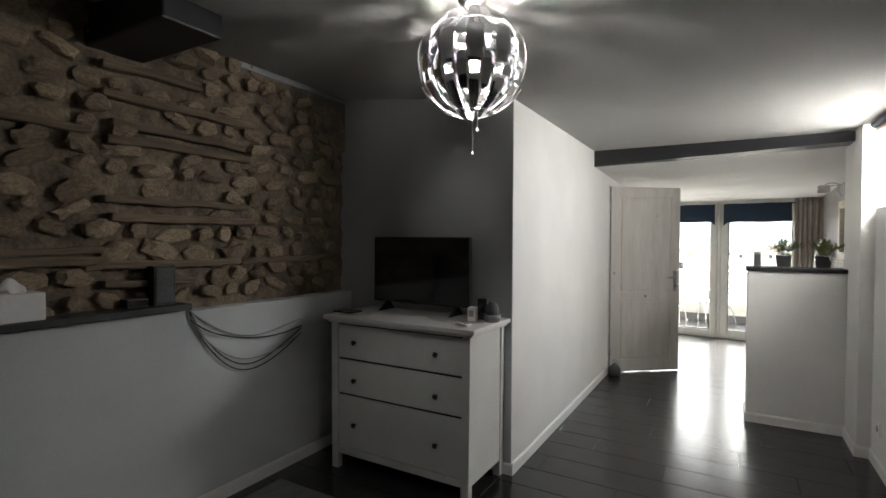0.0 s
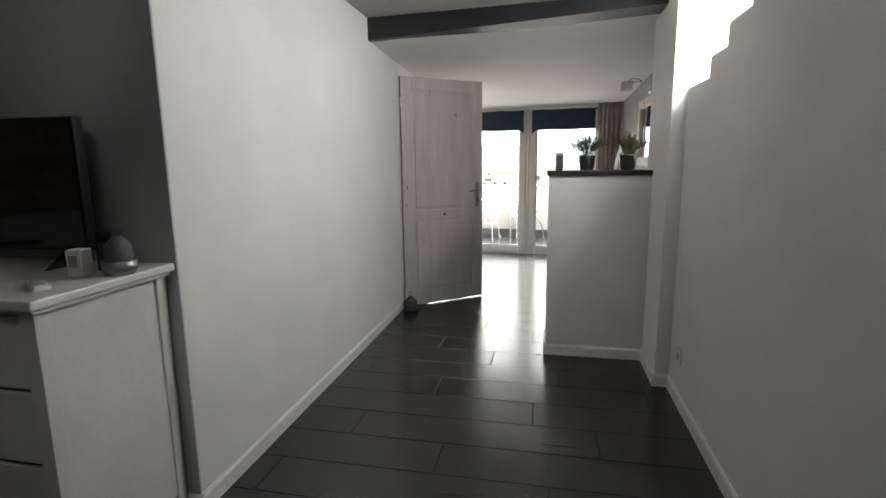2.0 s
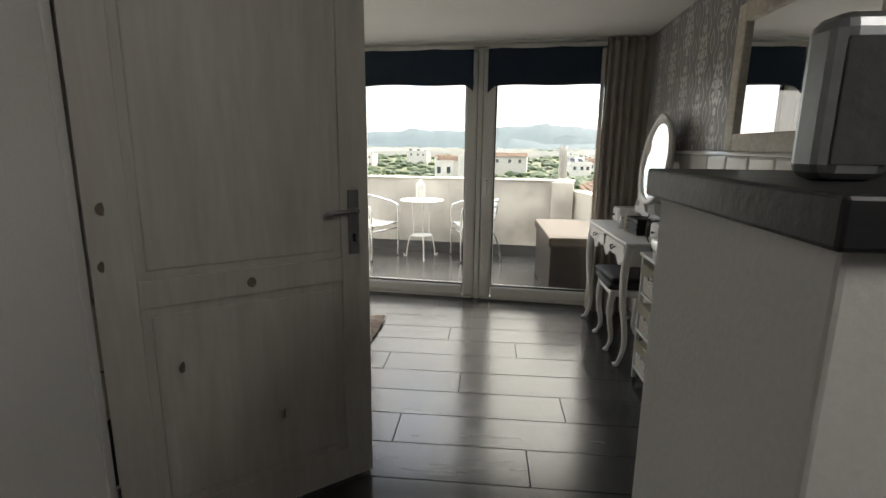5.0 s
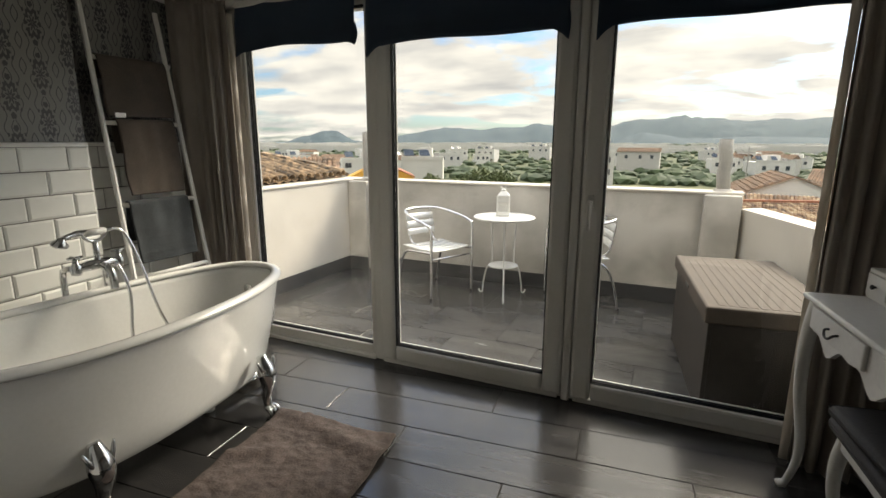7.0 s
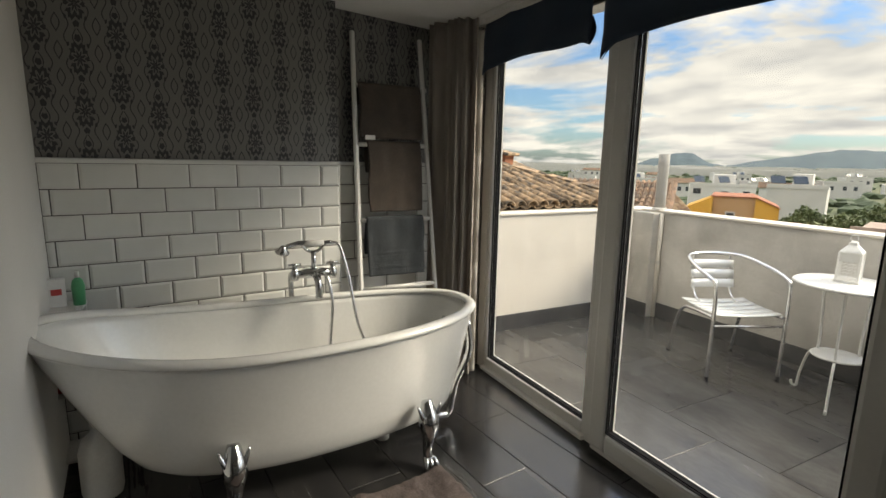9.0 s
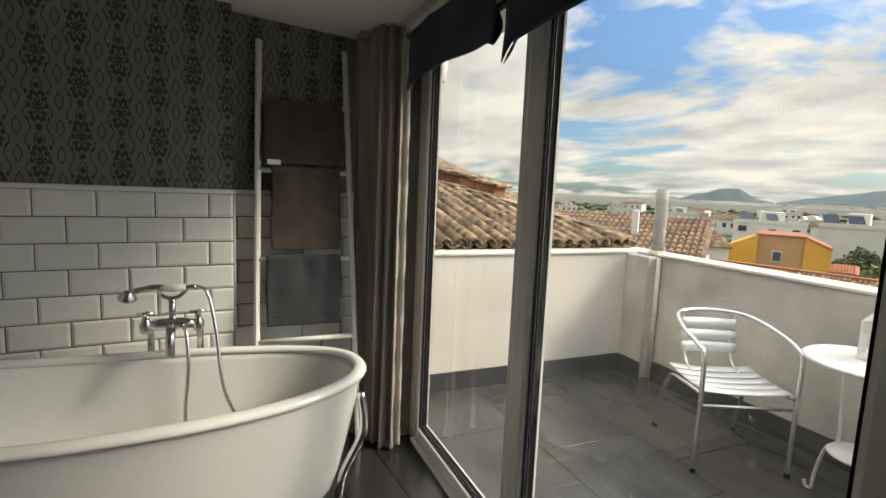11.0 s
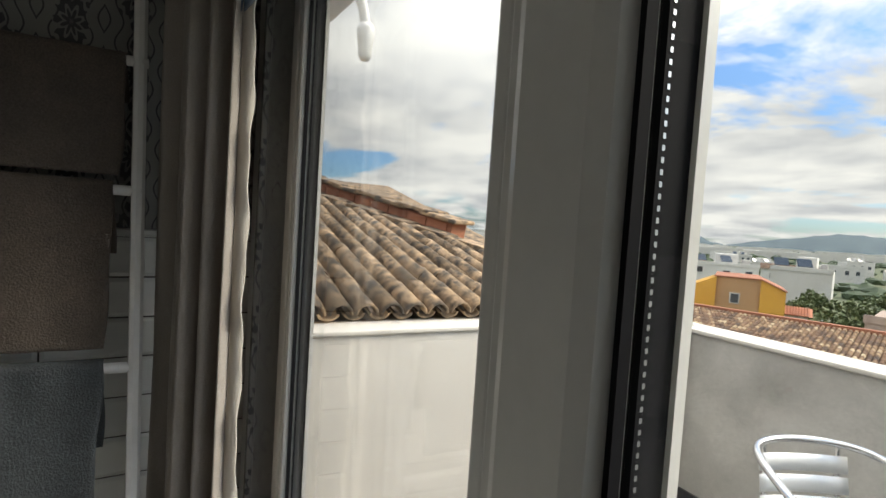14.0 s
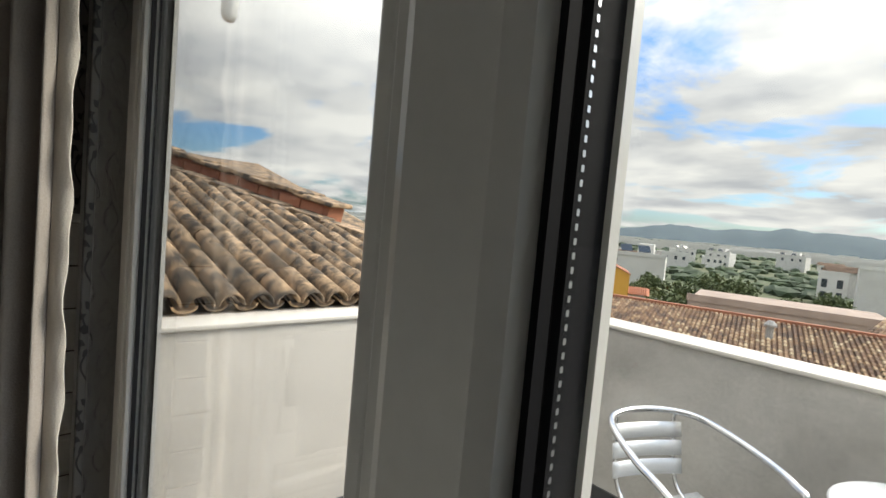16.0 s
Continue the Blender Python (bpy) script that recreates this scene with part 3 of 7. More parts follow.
win_r = thing("high_window", pose(1.16, 3.54, 0), "high side window in white bars with light-dimming panes", "window")
win_r["kind"] = "structure"
for a, b, z in STEPS:
    part("pane", cube(-0.006, 0.006, a - 3.54, b - 3.54, z - 0.01, 2.24), DIM_GLASS, win_r)
for z in (1.80, 1.99, 2.18):
    part("bar", cube(-0.012, 0.012, -0.62, 0.62, z - 0.006, z + 0.006, 0.002), UPVC, win_r)
for a, b, z in STEPS[1:]:
    part("upright", cube(-0.010, 0.010, b - 3.545, b - 3.535, z, 2.24, 0.002), UPVC, win_r)
beam = prism([(-1.064, 4.77), (0.876, 4.39), (0.876, 4.60), (-1.064, 4.98)], 0.17, "z")
for v in beam.verts:
    v.co.z += 0.004 * math.sin(v.co.x * 3)
structure("beam", beam, BLACK_WOOD, pose(0, 0, 2.203), "dark stained ceiling beam")
structure("beam_bed", cube(-2.6, -1.85, 0.95, 1.22, 2.36, 2.62, 0.01), BLACK_WOOD, I, "dark stained beam over the rubble wall")


def skirting(name, a, b, h=0.075, t=0.013):
    """A white skirting board from a to b, to the right of that line, with a rounded top."""
    a, b = Vector(a), Vector(b)
    d = (b - a)
    ln = d.length
    out = [(0, 0), (t, 0), (t, h * 0.82), (t * 0.55, h * 0.96), (0, h)]
    bm = prism([(p[0], p[1]) for p in out], ln, "y")
    ang = math.degrees(math.atan2(d.y, d.x)) - 90
    return tagged(link(name, bm, TRIM, pose(a.x, a.y, 0, 0, 0, ang)), "white painted skirting board", "", "", "structure")


skirting("baseboard_wainscot", (-2.366, -2.6), (-2.366, 2.69))
skirting("baseboard_left", (-1.063, 2.69), (-1.063, 5.44))
skirting("baseboard_right", (0.955, 4.165), (0.955, -2.6))
skirting("baseboard_pillar", (0.875, 4.545), (0.875, 4.165))
skirting("baseboard_pillar_face", (0.874, 4.165), (0.955, 4.165)).matrix_world = pose(0.862, 4.165, 0, 0, 0, -90)
skirting("baseboard_half", (0.22, 4.56), (0.875, 4.56)).matrix_world = pose(0.222, 4.56, 0, 0, 0, -90)
skirting("baseboard_half_side", (0.235, 4.86), (0.235, 4.56)).matrix_world = pose(0.235, 4.86, 0, 0, 0, 180)
skirting("baseboard_corner", (-1.18, 2.69), (-1.05, 2.69)).matrix_world = pose(-1.18, 2.69, 0, 0, 0, -90)

# door frame and the open pine door
fr = thing("door_frame", pose(-1.12, 5.47, 0), "white painted door lining", "door frame")
fr["kind"] = "structure"
part("jamb", cube(-0.065, 0.062, 0.0, 0.03, 0, 2.10, 0.003), TRIM, fr)
part("jamb", cube(-0.065, 0.062, 0.90, 0.93, 0, 2.10, 0.003), TRIM, fr)
part("head", cube(-0.065, 0.062, 0.03, 0.90, 2.07, 2.10, 0.003), TRIM, fr)


def panel_door():
    d = thing("door_1", pose(-1.052, 5.505, 0.012, 0, 0, 39.2), "open whitewashed pine panel door", "door")
    d["kind"] = "structure"
    w, h, t = 0.835, 2.062, 0.036
    part("stile", cube(0, 0.105, -t / 2, t / 2, 0, h, 0.003), WASHED, d)
    part("stile", cube(w - 0.105, w, -t / 2, t / 2, 0, h, 0.003), WASHED, d)
    for z0, z1 in ((0, 0.13), (0.80, 0.885), (h - 0.11, h)):
        part("rail", cube(0.105, w - 0.105, -t / 2, t / 2, z0, z1, 0.002), WASHED, d)
    for z0, z1 in ((0.13, 0.80), (0.885, h - 0.11)):
        p = cube(0.105, w - 0.105, -0.007, 0.007, z0, z1)
        part("panel", p, WASHED, d)
        m = cube(0.13, w - 0.13, -0.013, 0.013, z0 + 0.025, z1 - 0.025, 0.006)
        part("raised_field", m, WASHED, d)
    rk = random.Random(3)
    for x, z in ((0.03, 0.94), (0.42, 0.84), (0.045, 1.1), (0.55, 1.75), (0.28, 1.93), (0.79, 0.95), (0.5, 0.35), (0.2, 0.6)):
        k = lathe([(0, 0.0012), (rk.uniform(0.007, 0.016), 0.001), (rk.uniform(0.012, 0.02), 0)], 12)
        part("knot", k, KNOT, d, m=pose(x, -0.0185, z, 90, 0, rk.uniform(0, 90)))
    for sy in (-1, 1):
        pl = part("escutcheon", moved(cube(-0.021, 0.021, -0.004, 0.004, -0.115, 0.115, 0.0038), pose(w - 0.06, sy * (t / 2 + 0.004), 1.01)), PLATE_M, d, "long steel handle plate")
        part("handle", tube(smooth_path([(w - 0.06, sy * (t / 2), 1.055), (w - 0.06, sy * (t / 2 + 0.045), 1.055), (w - 0.085, sy * (t / 2 + 0.055), 1.055), (w - 0.175, sy * (t / 2 + 0.052), 1.05)], 5), 0.0085, 10), PLATE_M, d, "steel lever handle", smooth=True)
        part("keyhole", moved(cube(-0.006, 0.006, -0.002, 0.002, -0.014, 0.014, 0.002), pose(w - 0.06, sy * (t / 2 + 0.0085), 0.955)), BLACK, d)
    key = tube([(w - 0.06, -t / 2 - 0.005, 0.955), (w - 0.06, -t / 2 - 0.03, 0.955)], 0.0035, 8)
    join(key, moved(lathe([(0.004, -0.002), (0.012, -0.0015), (0.012, 0.0015), (0.004, 0.002)], 14), pose(w - 0.06, -t / 2 - 0.036, 0.945, 0, 90, 0)))
    part("key", key, STEEL, d)
    for z in (0.22, 1.84):
        part("hinge", lathe([(0, -0.045), (0.008, -0.045), (0.008, 0.045), (0, 0.045)], 10), STEEL, d, m=pose(-0.004, -0.020, z))
    return d


panel_door()
stop = thing("door_stop", pose(-0.975, 5.42, 0), "dark cloth door stop wedged by the door", "door stop")
sb = lathe([(0, 0), (0.05, 0.0), (0.065, 0.03), (0.06, 0.08), (0.035, 0.115), (0.014, 0.13), (0, 0.135)], 16)
for v in sb.verts:
    v.co += Vector((noise3(v.co, 20), noise3(v.co + Vector((5, 0, 0)), 20), 0)) * 0.007
part("bag", sb, GREY_CLOTH, stop, smooth=True)
part("loop", tube(smooth_path([(0, 0, 0.128), (0.02, 0, 0.15), (0.0, 0, 0.172), (-0.02, 0, 0.15), (0, 0, 0.128)], 5), 0.004, 6), CABLE_W, stop)
sock = thing("wall_socket", pose(0.955, 3.96, 0.27, 0, 0, 90), "white wall socket above the skirting", "socket")
part("plate", cube(-0.04, 0.04, 0.0, 0.009, -0.04, 0.04, 0.003), TRIM, sock)
part("well", moved(lathe([(0, 0.0095), (0.019, 0.0095), (0.02, 0.012), (0.022, 0.012)], 18), pose(0, 0, 0, -90, 0, 0)), CABLE_W, sock)

# ---- bedroom: rubble wall ----
def stone_top(y):
    return 2.66 if y < 1.5 else (2.66 - (y - 1.5) * 0.22 if y < 2.2 else 2.506 - (y - 2.2) * 0.75)


def rubble(u, v):
    y = -0.2 + u * 2.885
    z = 1.085 + v * 1.60
    x = -2.462 + 0.022 * noise3((0, y, z), 7) + 0.012 * noise3((3, y, z), 22)
    if z > stone_top(y) + 0.03 * noise3((7, y, z), 9):
        x = -2.432 + 0.003 * noise3((0, y, z), 5)
    return (x, y, z)


rw = structure("wall_stone", sheet(rubble, 150, 90), MORTAR, I, "exposed rubble stone wall in lime mortar", True)
structure("wall_plaster_patch", cube(-2.50, -2.426, 1.75, 2.69, 2.50, 2.70, 0.003), GREY_WALL, I, "grey plaster above the rubble")
structure("wall_stone_back", cube(-2.50, -2.40, -2.6, -0.2, 1.09, 2.7), PLASTER)
rs = random.Random(11)
stone_meshes = []
for k in range(14):
    b = bmesh.new()
    bmesh.ops.create_icosphere(b, subdivisions=2, radius=0.5)
    o = Vector((k * 7.1, 0, 0))
    for v in b.verts:
        d = v.co.normalized()
        v.co = Vector([math.copysign(abs(c) ** 0.72, c) for c in d]) * 0.5
        v.co *= 0.82 + 0.34 * noise.noise(d * 1.6 + o) + 0.13 * noise.noise(d * 4.5 + o)
    me = bpy.data.meshes.new("stone")
    b.to_mesh(me)
    b.free()
    me.materials.append(STONE)
    stone_meshes.append(me)
STRIPS = [(0.50, 1.02, 1.375, 0.045), (0.92, 1.75, 1.345, 0.038), (0.55, 1.0, 1.41, 0.03), (1.03, 1.85, 1.58, 0.04), (1.00, 1.80, 1.665, 0.035), (1.02, 1.82, 1.95, 0.04), (1.04, 1.78, 2.03, 0.035), (1.0, 1.85, 2.16, 0.04), (1.0, 1.5, 2.30, 0.04), (1.75, 2.6, 1.34, 0.035), (1.0, 1.45, 1.26, 0.032), (0.3, 0.95, 1.98, 0.035)]
for y0, y1, z, h in STRIPS:
    b = cube(-0.03, 0.03, 0, y1 - y0, -h / 2, h / 2, 0.006)
    bmesh.ops.subdivide_edges(b, edges=[e for e in b.edges if abs((e.verts[0].co - e.verts[1].co).y) > 0.1], cuts=9)
    for v in b.verts:
        v.co.z += 0.012 * noise3((z * 9, v.co.y, 0), 5)
        v.co.x += 0.014 * noise3((z * 5, v.co.y, 4), 6)
    part("timber_strip", b, TIMBER, rw, "weathered timber lacing strip", pose(-2.437, y0, z, rs.uniform(-2, 2), 0, 0))
z = 1.14
while z < 2.62:
    hrow = rs.uniform(0.075, 0.125)
    y = -0.15 + rs.uniform(0, 0.1)
    while y < 2.66:
        w = rs.uniform(0.09, 0.22)
        yc, zc = y + w / 2, z + hrow / 2 + rs.uniform(-0.02, 0.02)
        hit_strip = any(a - 0.03 < yc < b2 + 0.03 and abs(zc - s) < hrow * 0.42 for a, b2, s, _ in STRIPS)
        if zc + hrow * 0.3 < stone_top(yc) and not hit_strip and yc > 0.25 and yc + w * 0.4 < 2.69:
            o = new("stone", rs.choice(stone_meshes))
            o.parent = rw
            o.matrix_local = Matrix.LocRotScale((-2.452 + rs.uniform(-0.008, 0.014), yc, zc), Euler((rs.uniform(-0.5, 0.5), rs.uniform(-0.2, 0.2), rs.uniform(-0.2, 0.2))), (rs.uniform(0.06, 0.10), w * 1.02, hrow * rs.uniform(0.85, 1.15)))
        y += w + rs.uniform(0.005, 0.03)
    z += hrow + 0.012
structure("ledge", cube(-2.475, -2.30, -2.6, 1.365, 1.108, 1.14, 0.004), BLACK_WOOD, I, "black ledge along the lower wall")
structure("wall_ledge_base", cube(-2.366, -2.352, -2.6, 1.36, 0.0, 1.108, 0.003), PALE_GREY, I, "pale grey boxed-out lower wall")

sp = thing("speaker", pose(-2.40, 1.25, 1.14), "small black speaker on the ledge", "speaker")
part("cabinet", cube(-0.05, 0.05, -0.055, 0.055, 0, 0.20, 0.006), BLACK, sp)
part("grille", cube(0.050, 0.054, -0.045, 0.045, 0.015, 0.185, 0.002), GREY_CLOTH, sp)
sp2 = thing("media_player", pose(-2.41, 1.13, 1.14), "low black device on the ledge", "media player")
part("case", cube(-0.04, 0.04, -0.05, 0.05, 0, 0.045, 0.005), BLACK, sp2)
part("front", cube(0.040, 0.042, -0.04, 0.04, 0.01, 0.035, 0.0015), SCREEN, sp2)
tb = thing("tissue_box", pose(-2.39, 0.62, 1.14), "white tissue box with a tissue pulled up", "tissue box")
part("box", cube(-0.06, 0.06, -0.12, 0.12, 0, 0.115, 0.004), TRIM, tb)
tis = sheet(lambda u, v: ((u - 0.5) * 0.07, (v - 0.5) * 0.13, 0.115 + 0.045 * (1 - (2 * u - 1) ** 2) + 0.018 * math.sin(v * 9 + u * 4)), 8, 10, 0.001)
part("tissue", tis, TRIM, tb, smooth=True)
cabs = thing("wall_cables", pose(-2.36, 1.38, 1.1), "loose bundle of cables sagging along the wall", "cables")
for i, (sag, end, mm) in enumerate(((0.12, -0.155, CABLE_W), (0.235, -0.20, CABLE), (0.25, -0.215, CABLE), (0.20, -0.205, CABLE_W), (0.10, -0.15, CABLE))):
    pts = []
    for k in range(13):
        s = k / 12
        pts.append((0.008 + 0.003 * i, 0.78 * s, -0.012 * i + end * s - sag * math.sin(math.pi * s ** 0.8) * (1 + 0.1 * math.sin(i)) + 0.004 * math.sin(9 * s + i)))
    part("cable", tube(smooth_path(pts, 3), 0.0042, 6), mm, cabs, smooth=True)
rug2 = thing("bedroom_rug", pose(-2.0, 0.95, 0.0), "short-piled grey bedside rug", "rug")
part("towelling", sheet(lambda u, v: ((u - 0.5) * 0.5, (v - 0.5) * 1.9, 0.012 + 0.004 * noise3((u * 5, v * 12, 0), 1)), 20, 50, 0.011), GREY_RUG, rug2)


# dresser and what stands on it
def dresser():
    d = thing("dresser", pose(-1.615, 2.44, 0), "white three-drawer wooden dresser with black knobs", "dresser")
    w, y0, y1 = 0.505, -0.235, 0.24
    part("top", cube(-0.55, 0.545, -0.27, 0.243, 0.962, 0.99, 0.006), WHITE_WOOD, d)
    part("top_moulding", cube(-0.525, 0.525, -0.252, 0.243, 0.944, 0.962, 0.007), WHITE_WOOD, d)
    for x in (-w, w - 0.05):
        for y, q in ((y0, 0.045), (y1 - 0.045, 0.045)):
            bm = cube(x, x + 0.05, y, y + q, 0, 0.944, 0.003)
            for v in bm.verts:
                if v.co.z < 0.02:
                    v.co.x += 0.007 if x < 0 else -0.007
            part("leg", bm, WHITE_WOOD, d)
    part("side_panel", cube(-w + 0.012, -w + 0.03, y0 + 0.045, y1 - 0.045, 0.10, 0.944), WHITE_WOOD, d)
    part("side_panel", cube(w - 0.03, w - 0.012, y0 + 0.045, y1 - 0.045, 0.10, 0.944), WHITE_WOOD, d)
    part("back_panel", cube(-w + 0.05, w - 0.05, y1 - 0.012, y1 - 0.004, 0.11, 0.944), WHITE_WOOD, d)
    part("bottom_rail", cube(-w + 0.05, w - 0.05, y0 + 0.006, y0 + 0.03, 0.098, 0.142, 0.003), WHITE_WOOD, d)
    for z0, z1, zk in ((0.148, 0.478, 0.303), (0.492, 0.706, 0.585), (0.720, 0.930, 0.825)):
        dr = part("drawer", cube(-w + 0.054, w - 0.054, y0 + 0.010, y0 + 0.032, z0, z1, 0.003), WHITE_WOOD, d)
        part("drawer_box", cube(-w + 0.065, w - 0.065, y0 + 0.032, y1 - 0.03, z0 + 0.02, z1 - 0.03), WHITE_WOOD, dr)
        for xk in (-0.315, 0.285):
            part("knob", moved(lathe([(0, 0.030), (0.012, 0.028), (0.0165, 0.021), (0.013, 0.013), (0.006, 0.008), (0.008, 0.0), (0, 0.0)], 16), pose(xk, y0 + 0.010, zk, 90, 0, 0)), BLACK, dr, "black turned knob", smooth=True)
        # black strip in place of the shade between two drawer fronts
        part("drawer_gap", cube(-w + 0.05, w - 0.05, y0 + 0.022, y0 + 0.028, z1, z1 + 0.014), BLACK, d)
    return d


dresser()
tv = thing("television", pose(-1.69, 2.60, 0.99, 0, 0, -1.5), "flat black television standing on the dresser", "television")
part("panel", cube(-0.385, 0.385, -0.018, 0.018, 0.055, 0.505, 0.004), BLACK, tv)
part("screen", cube(-0.376, 0.376, -0.0205, -0.019, 0.066, 0.496), SCREEN, tv)
for x in (-0.28, 0.28):
    part("foot", prism([(-0.10, 0), (0.075, 0), (0.06, 0.008), (0.012, 0.06), (-0.012, 0.06), (-0.085, 0.008)], 0.012, "x"), BLACK, tv, m=pose(x, 0, 0))
for nm, lab, cat, x, y, w, dp, h, mm in (("phone_base", "black cordless phone base on the dresser", "phone", -1.20, 2.56, 0.06, 0.07, 0.13, BLACK), ("white_box", "small white card box on the dresser", "box", -1.225, 2.46, 0.05, 0.05, 0.085, TRIM)):
    o = thing(nm, pose(x, y, 0.99, 0, 0, 8), lab, cat)
    part("case", cube(-w / 2, w / 2, -dp / 2, dp / 2, 0, h, 0.004), mm, o)
    part("front", cube(-w * 0.3, w * 0.3, -dp / 2 - 0.002, -dp / 2, h * 0.35, h * 0.8, 0.0008), SCREEN if mm is BLACK else CABLE_W, o)
bowl = thing("grey_bowl", pose(-1.115, 2.50, 0.99), "small grey bowl with a dark round thing", "bowl")
part("bowl", lathe([(0, 0.004), (0.035, 0.002), (0.042, 0.0), (0.05, 0.02), (0.052, 0.045), (0.047, 0.045), (0.044, 0.022), (0, 0.012)], 20), DARK_STEEL, bowl, smooth=True)
part("ball", lathe([(0, 0.012), (0.03, 0.022), (0.042, 0.06), (0.036, 0.095), (0.016, 0.118), (0, 0.122)], 18), GREY_CLOTH, bowl, smooth=True)
rem = thing("remote_control", pose(-1.20, 2.30, 0.99, 0, 0, 60), "white remote control lying on the dresser", "remote")
part("body", cube(-0.02, 0.02, -0.06, 0.06, 0, 0.014, 0.004), TRIM, rem)
part("buttons", cube(-0.013, 0.013, -0.04, 0.045, 0.014, 0.016, 0.001), CABLE_W, rem)
mag = thing("magazines", pose(-2.05, 2.28, 0.99, 0, 0, 12), "papers and a dark tablet on the dresser", "papers")
part("paper", cube(-0.09, 0.11, -0.06, 0.07, 0, 0.006, 0.001), TRIM, mag)
part("paper", cube(-0.02, 0.17, -0.08, 0.03, 0.006, 0.012, 0.001), CREAM_PL, mag, m=pose(0, 0, 0, 0, 0, 9))
part("tablet", cube(-0.08, 0.08, -0.05, 0.055, 0.012, 0.022, 0.003), BLACK, mag, m=pose(0, 0, 0, 0, 0, -14))


# pendant lamp of overlapping shell panels
def shell_lamp():
    c = (-0.68, 1.36, 2.095)
    L = thing("pendant_lamp", pose(*c), "silver globe pendant of overlapping curved panels", "lamp")
    R = 0.192
    def petal(lat0, lat1, lon, wlon, r, tilt):
        def fn(u, v):
            la = radians(lat0 + (lat1 - lat0) * u)
            lo = radians(lon + (v - 0.5) * wlon)
            q = r * (1 + tilt * (u - 0.5))
            return (q * math.cos(la) * math.cos(lo), q * math.cos(la) * math.sin(lo), q * math.sin(la))
        return sheet(fn, 6, 4, 0.0016)
    for row, (a, b, r, w, mm, off) in enumerate(((-72, -26, R, 17, STEEL, 0), (-44, -2, R * 0.91, 20, CHROME, 15), (-16, 22, R * 0.99, 18, STEEL, 0), (12, 46, R * 0.90, 20, CHROME, 15), (34, 70, R * 0.98, 16, STEEL, 0))):
        for k in range(12):
            part("panel", petal(a, b, k * 30 + off, w, r, -0.06 if row % 2 else 0.04), mm, L, smooth=True)
    for zz, rr in ((-0.02, R * 0.86), (0.06, R * 0.82)):
        part("ring", tube([(rr * math.cos(t), rr * math.sin(t), zz) for t in (2 * math.pi * i / 36 for i in range(36))], 0.003, 6, None, True), CHROME, L, smooth=True)
    for k in range(6):
        t = k * math.pi / 3
        part("spoke", tube([(0.02 * math.cos(t), 0.02 * math.sin(t), 0.0), (R * 0.86 * math.cos(t), R * 0.86 * math.sin(t), -0.02)], 0.0022, 6), CHROME, L)
    part("socket", lathe([(0, 0.09), (0.02, 0.09), (0.022, 0.03), (0.018, 0.02), (0, 0.02)], 16), BLACK, L, smooth=True)
    part("bulb", lathe([(0, -0.07), (0.02, -0.066), (0.032, -0.045), (0.032, -0.02), (0.02, 0.01), (0.015, 0.025), (0, 0.025)], 18), emitter("lit_bulb", (1.0, 0.97, 0.92), 52.0), L, "lit white bulb", smooth=True)
    part("stem", tube([(0, 0, 0.08), (0, 0, 0.235)], 0.009, 10), CHROME, L)
    part("canopy", lathe([(0, 0.235), (0.055, 0.235), (0.05, 0.215), (0.02, 0.19), (0, 0.19)], 20), CHROME, L, smooth=True)
    for x, zz in ((0.0, -0.31), (0.018, -0.23)):
        part("pull_cord", tube([(x, 0.01, -0.05), (x, 0.01, zz)], 0.0018, 6), CHROME, L)
        part("bead", lathe([(0, -0.007), (0.005, -0.004), (0.006, 0), (0.004, 0.005), (0, 0.006)], 10), CHROME, L, m=pose(x, 0.01, zz), smooth=True)


shell_lamp()

# fabric over the high side window
hb = thing("rolled_blind", pose(0.93, 3.62, 2.21), "dark rolled-up blind above the high window", "blind")
part("roll", tube([(0.0, -0.50, 0.05), (0, 0, 0.045), (0, 0.50, 0.05)], 0.022, 12), NAVY, hb, smooth=True)
part("flap", sheet(lambda u, v: (0.012 + 0.01 * math.sin(v * 7), -0.5 + u, 0.05 - v * (0.05 + 0.05 * (1 - u))), 16, 5, 0.002), DRAPE, hb, smooth=True)
fl = thing("hanging_cloth", pose(0.945, 2.93, 2.20), "blue and red cloth hung above the window end", "cloth")
part("blue_cloth", sheet(lambda u, v: (-0.006 - 0.008 * math.sin(u * 6), -0.11 + u * 0.26, 0.07 - v * (0.13 + 0.06 * u)), 10, 6, 0.002), BLUE_CLOTH, fl, smooth=True)
part("red_cloth", sheet(lambda u, v: (-0.006 - 0.006 * math.sin(u * 5), -0.20 + u * 0.085, 0.07 - v * 0.12), 6, 6, 0.002), RED_CLOTH, fl, smooth=True)


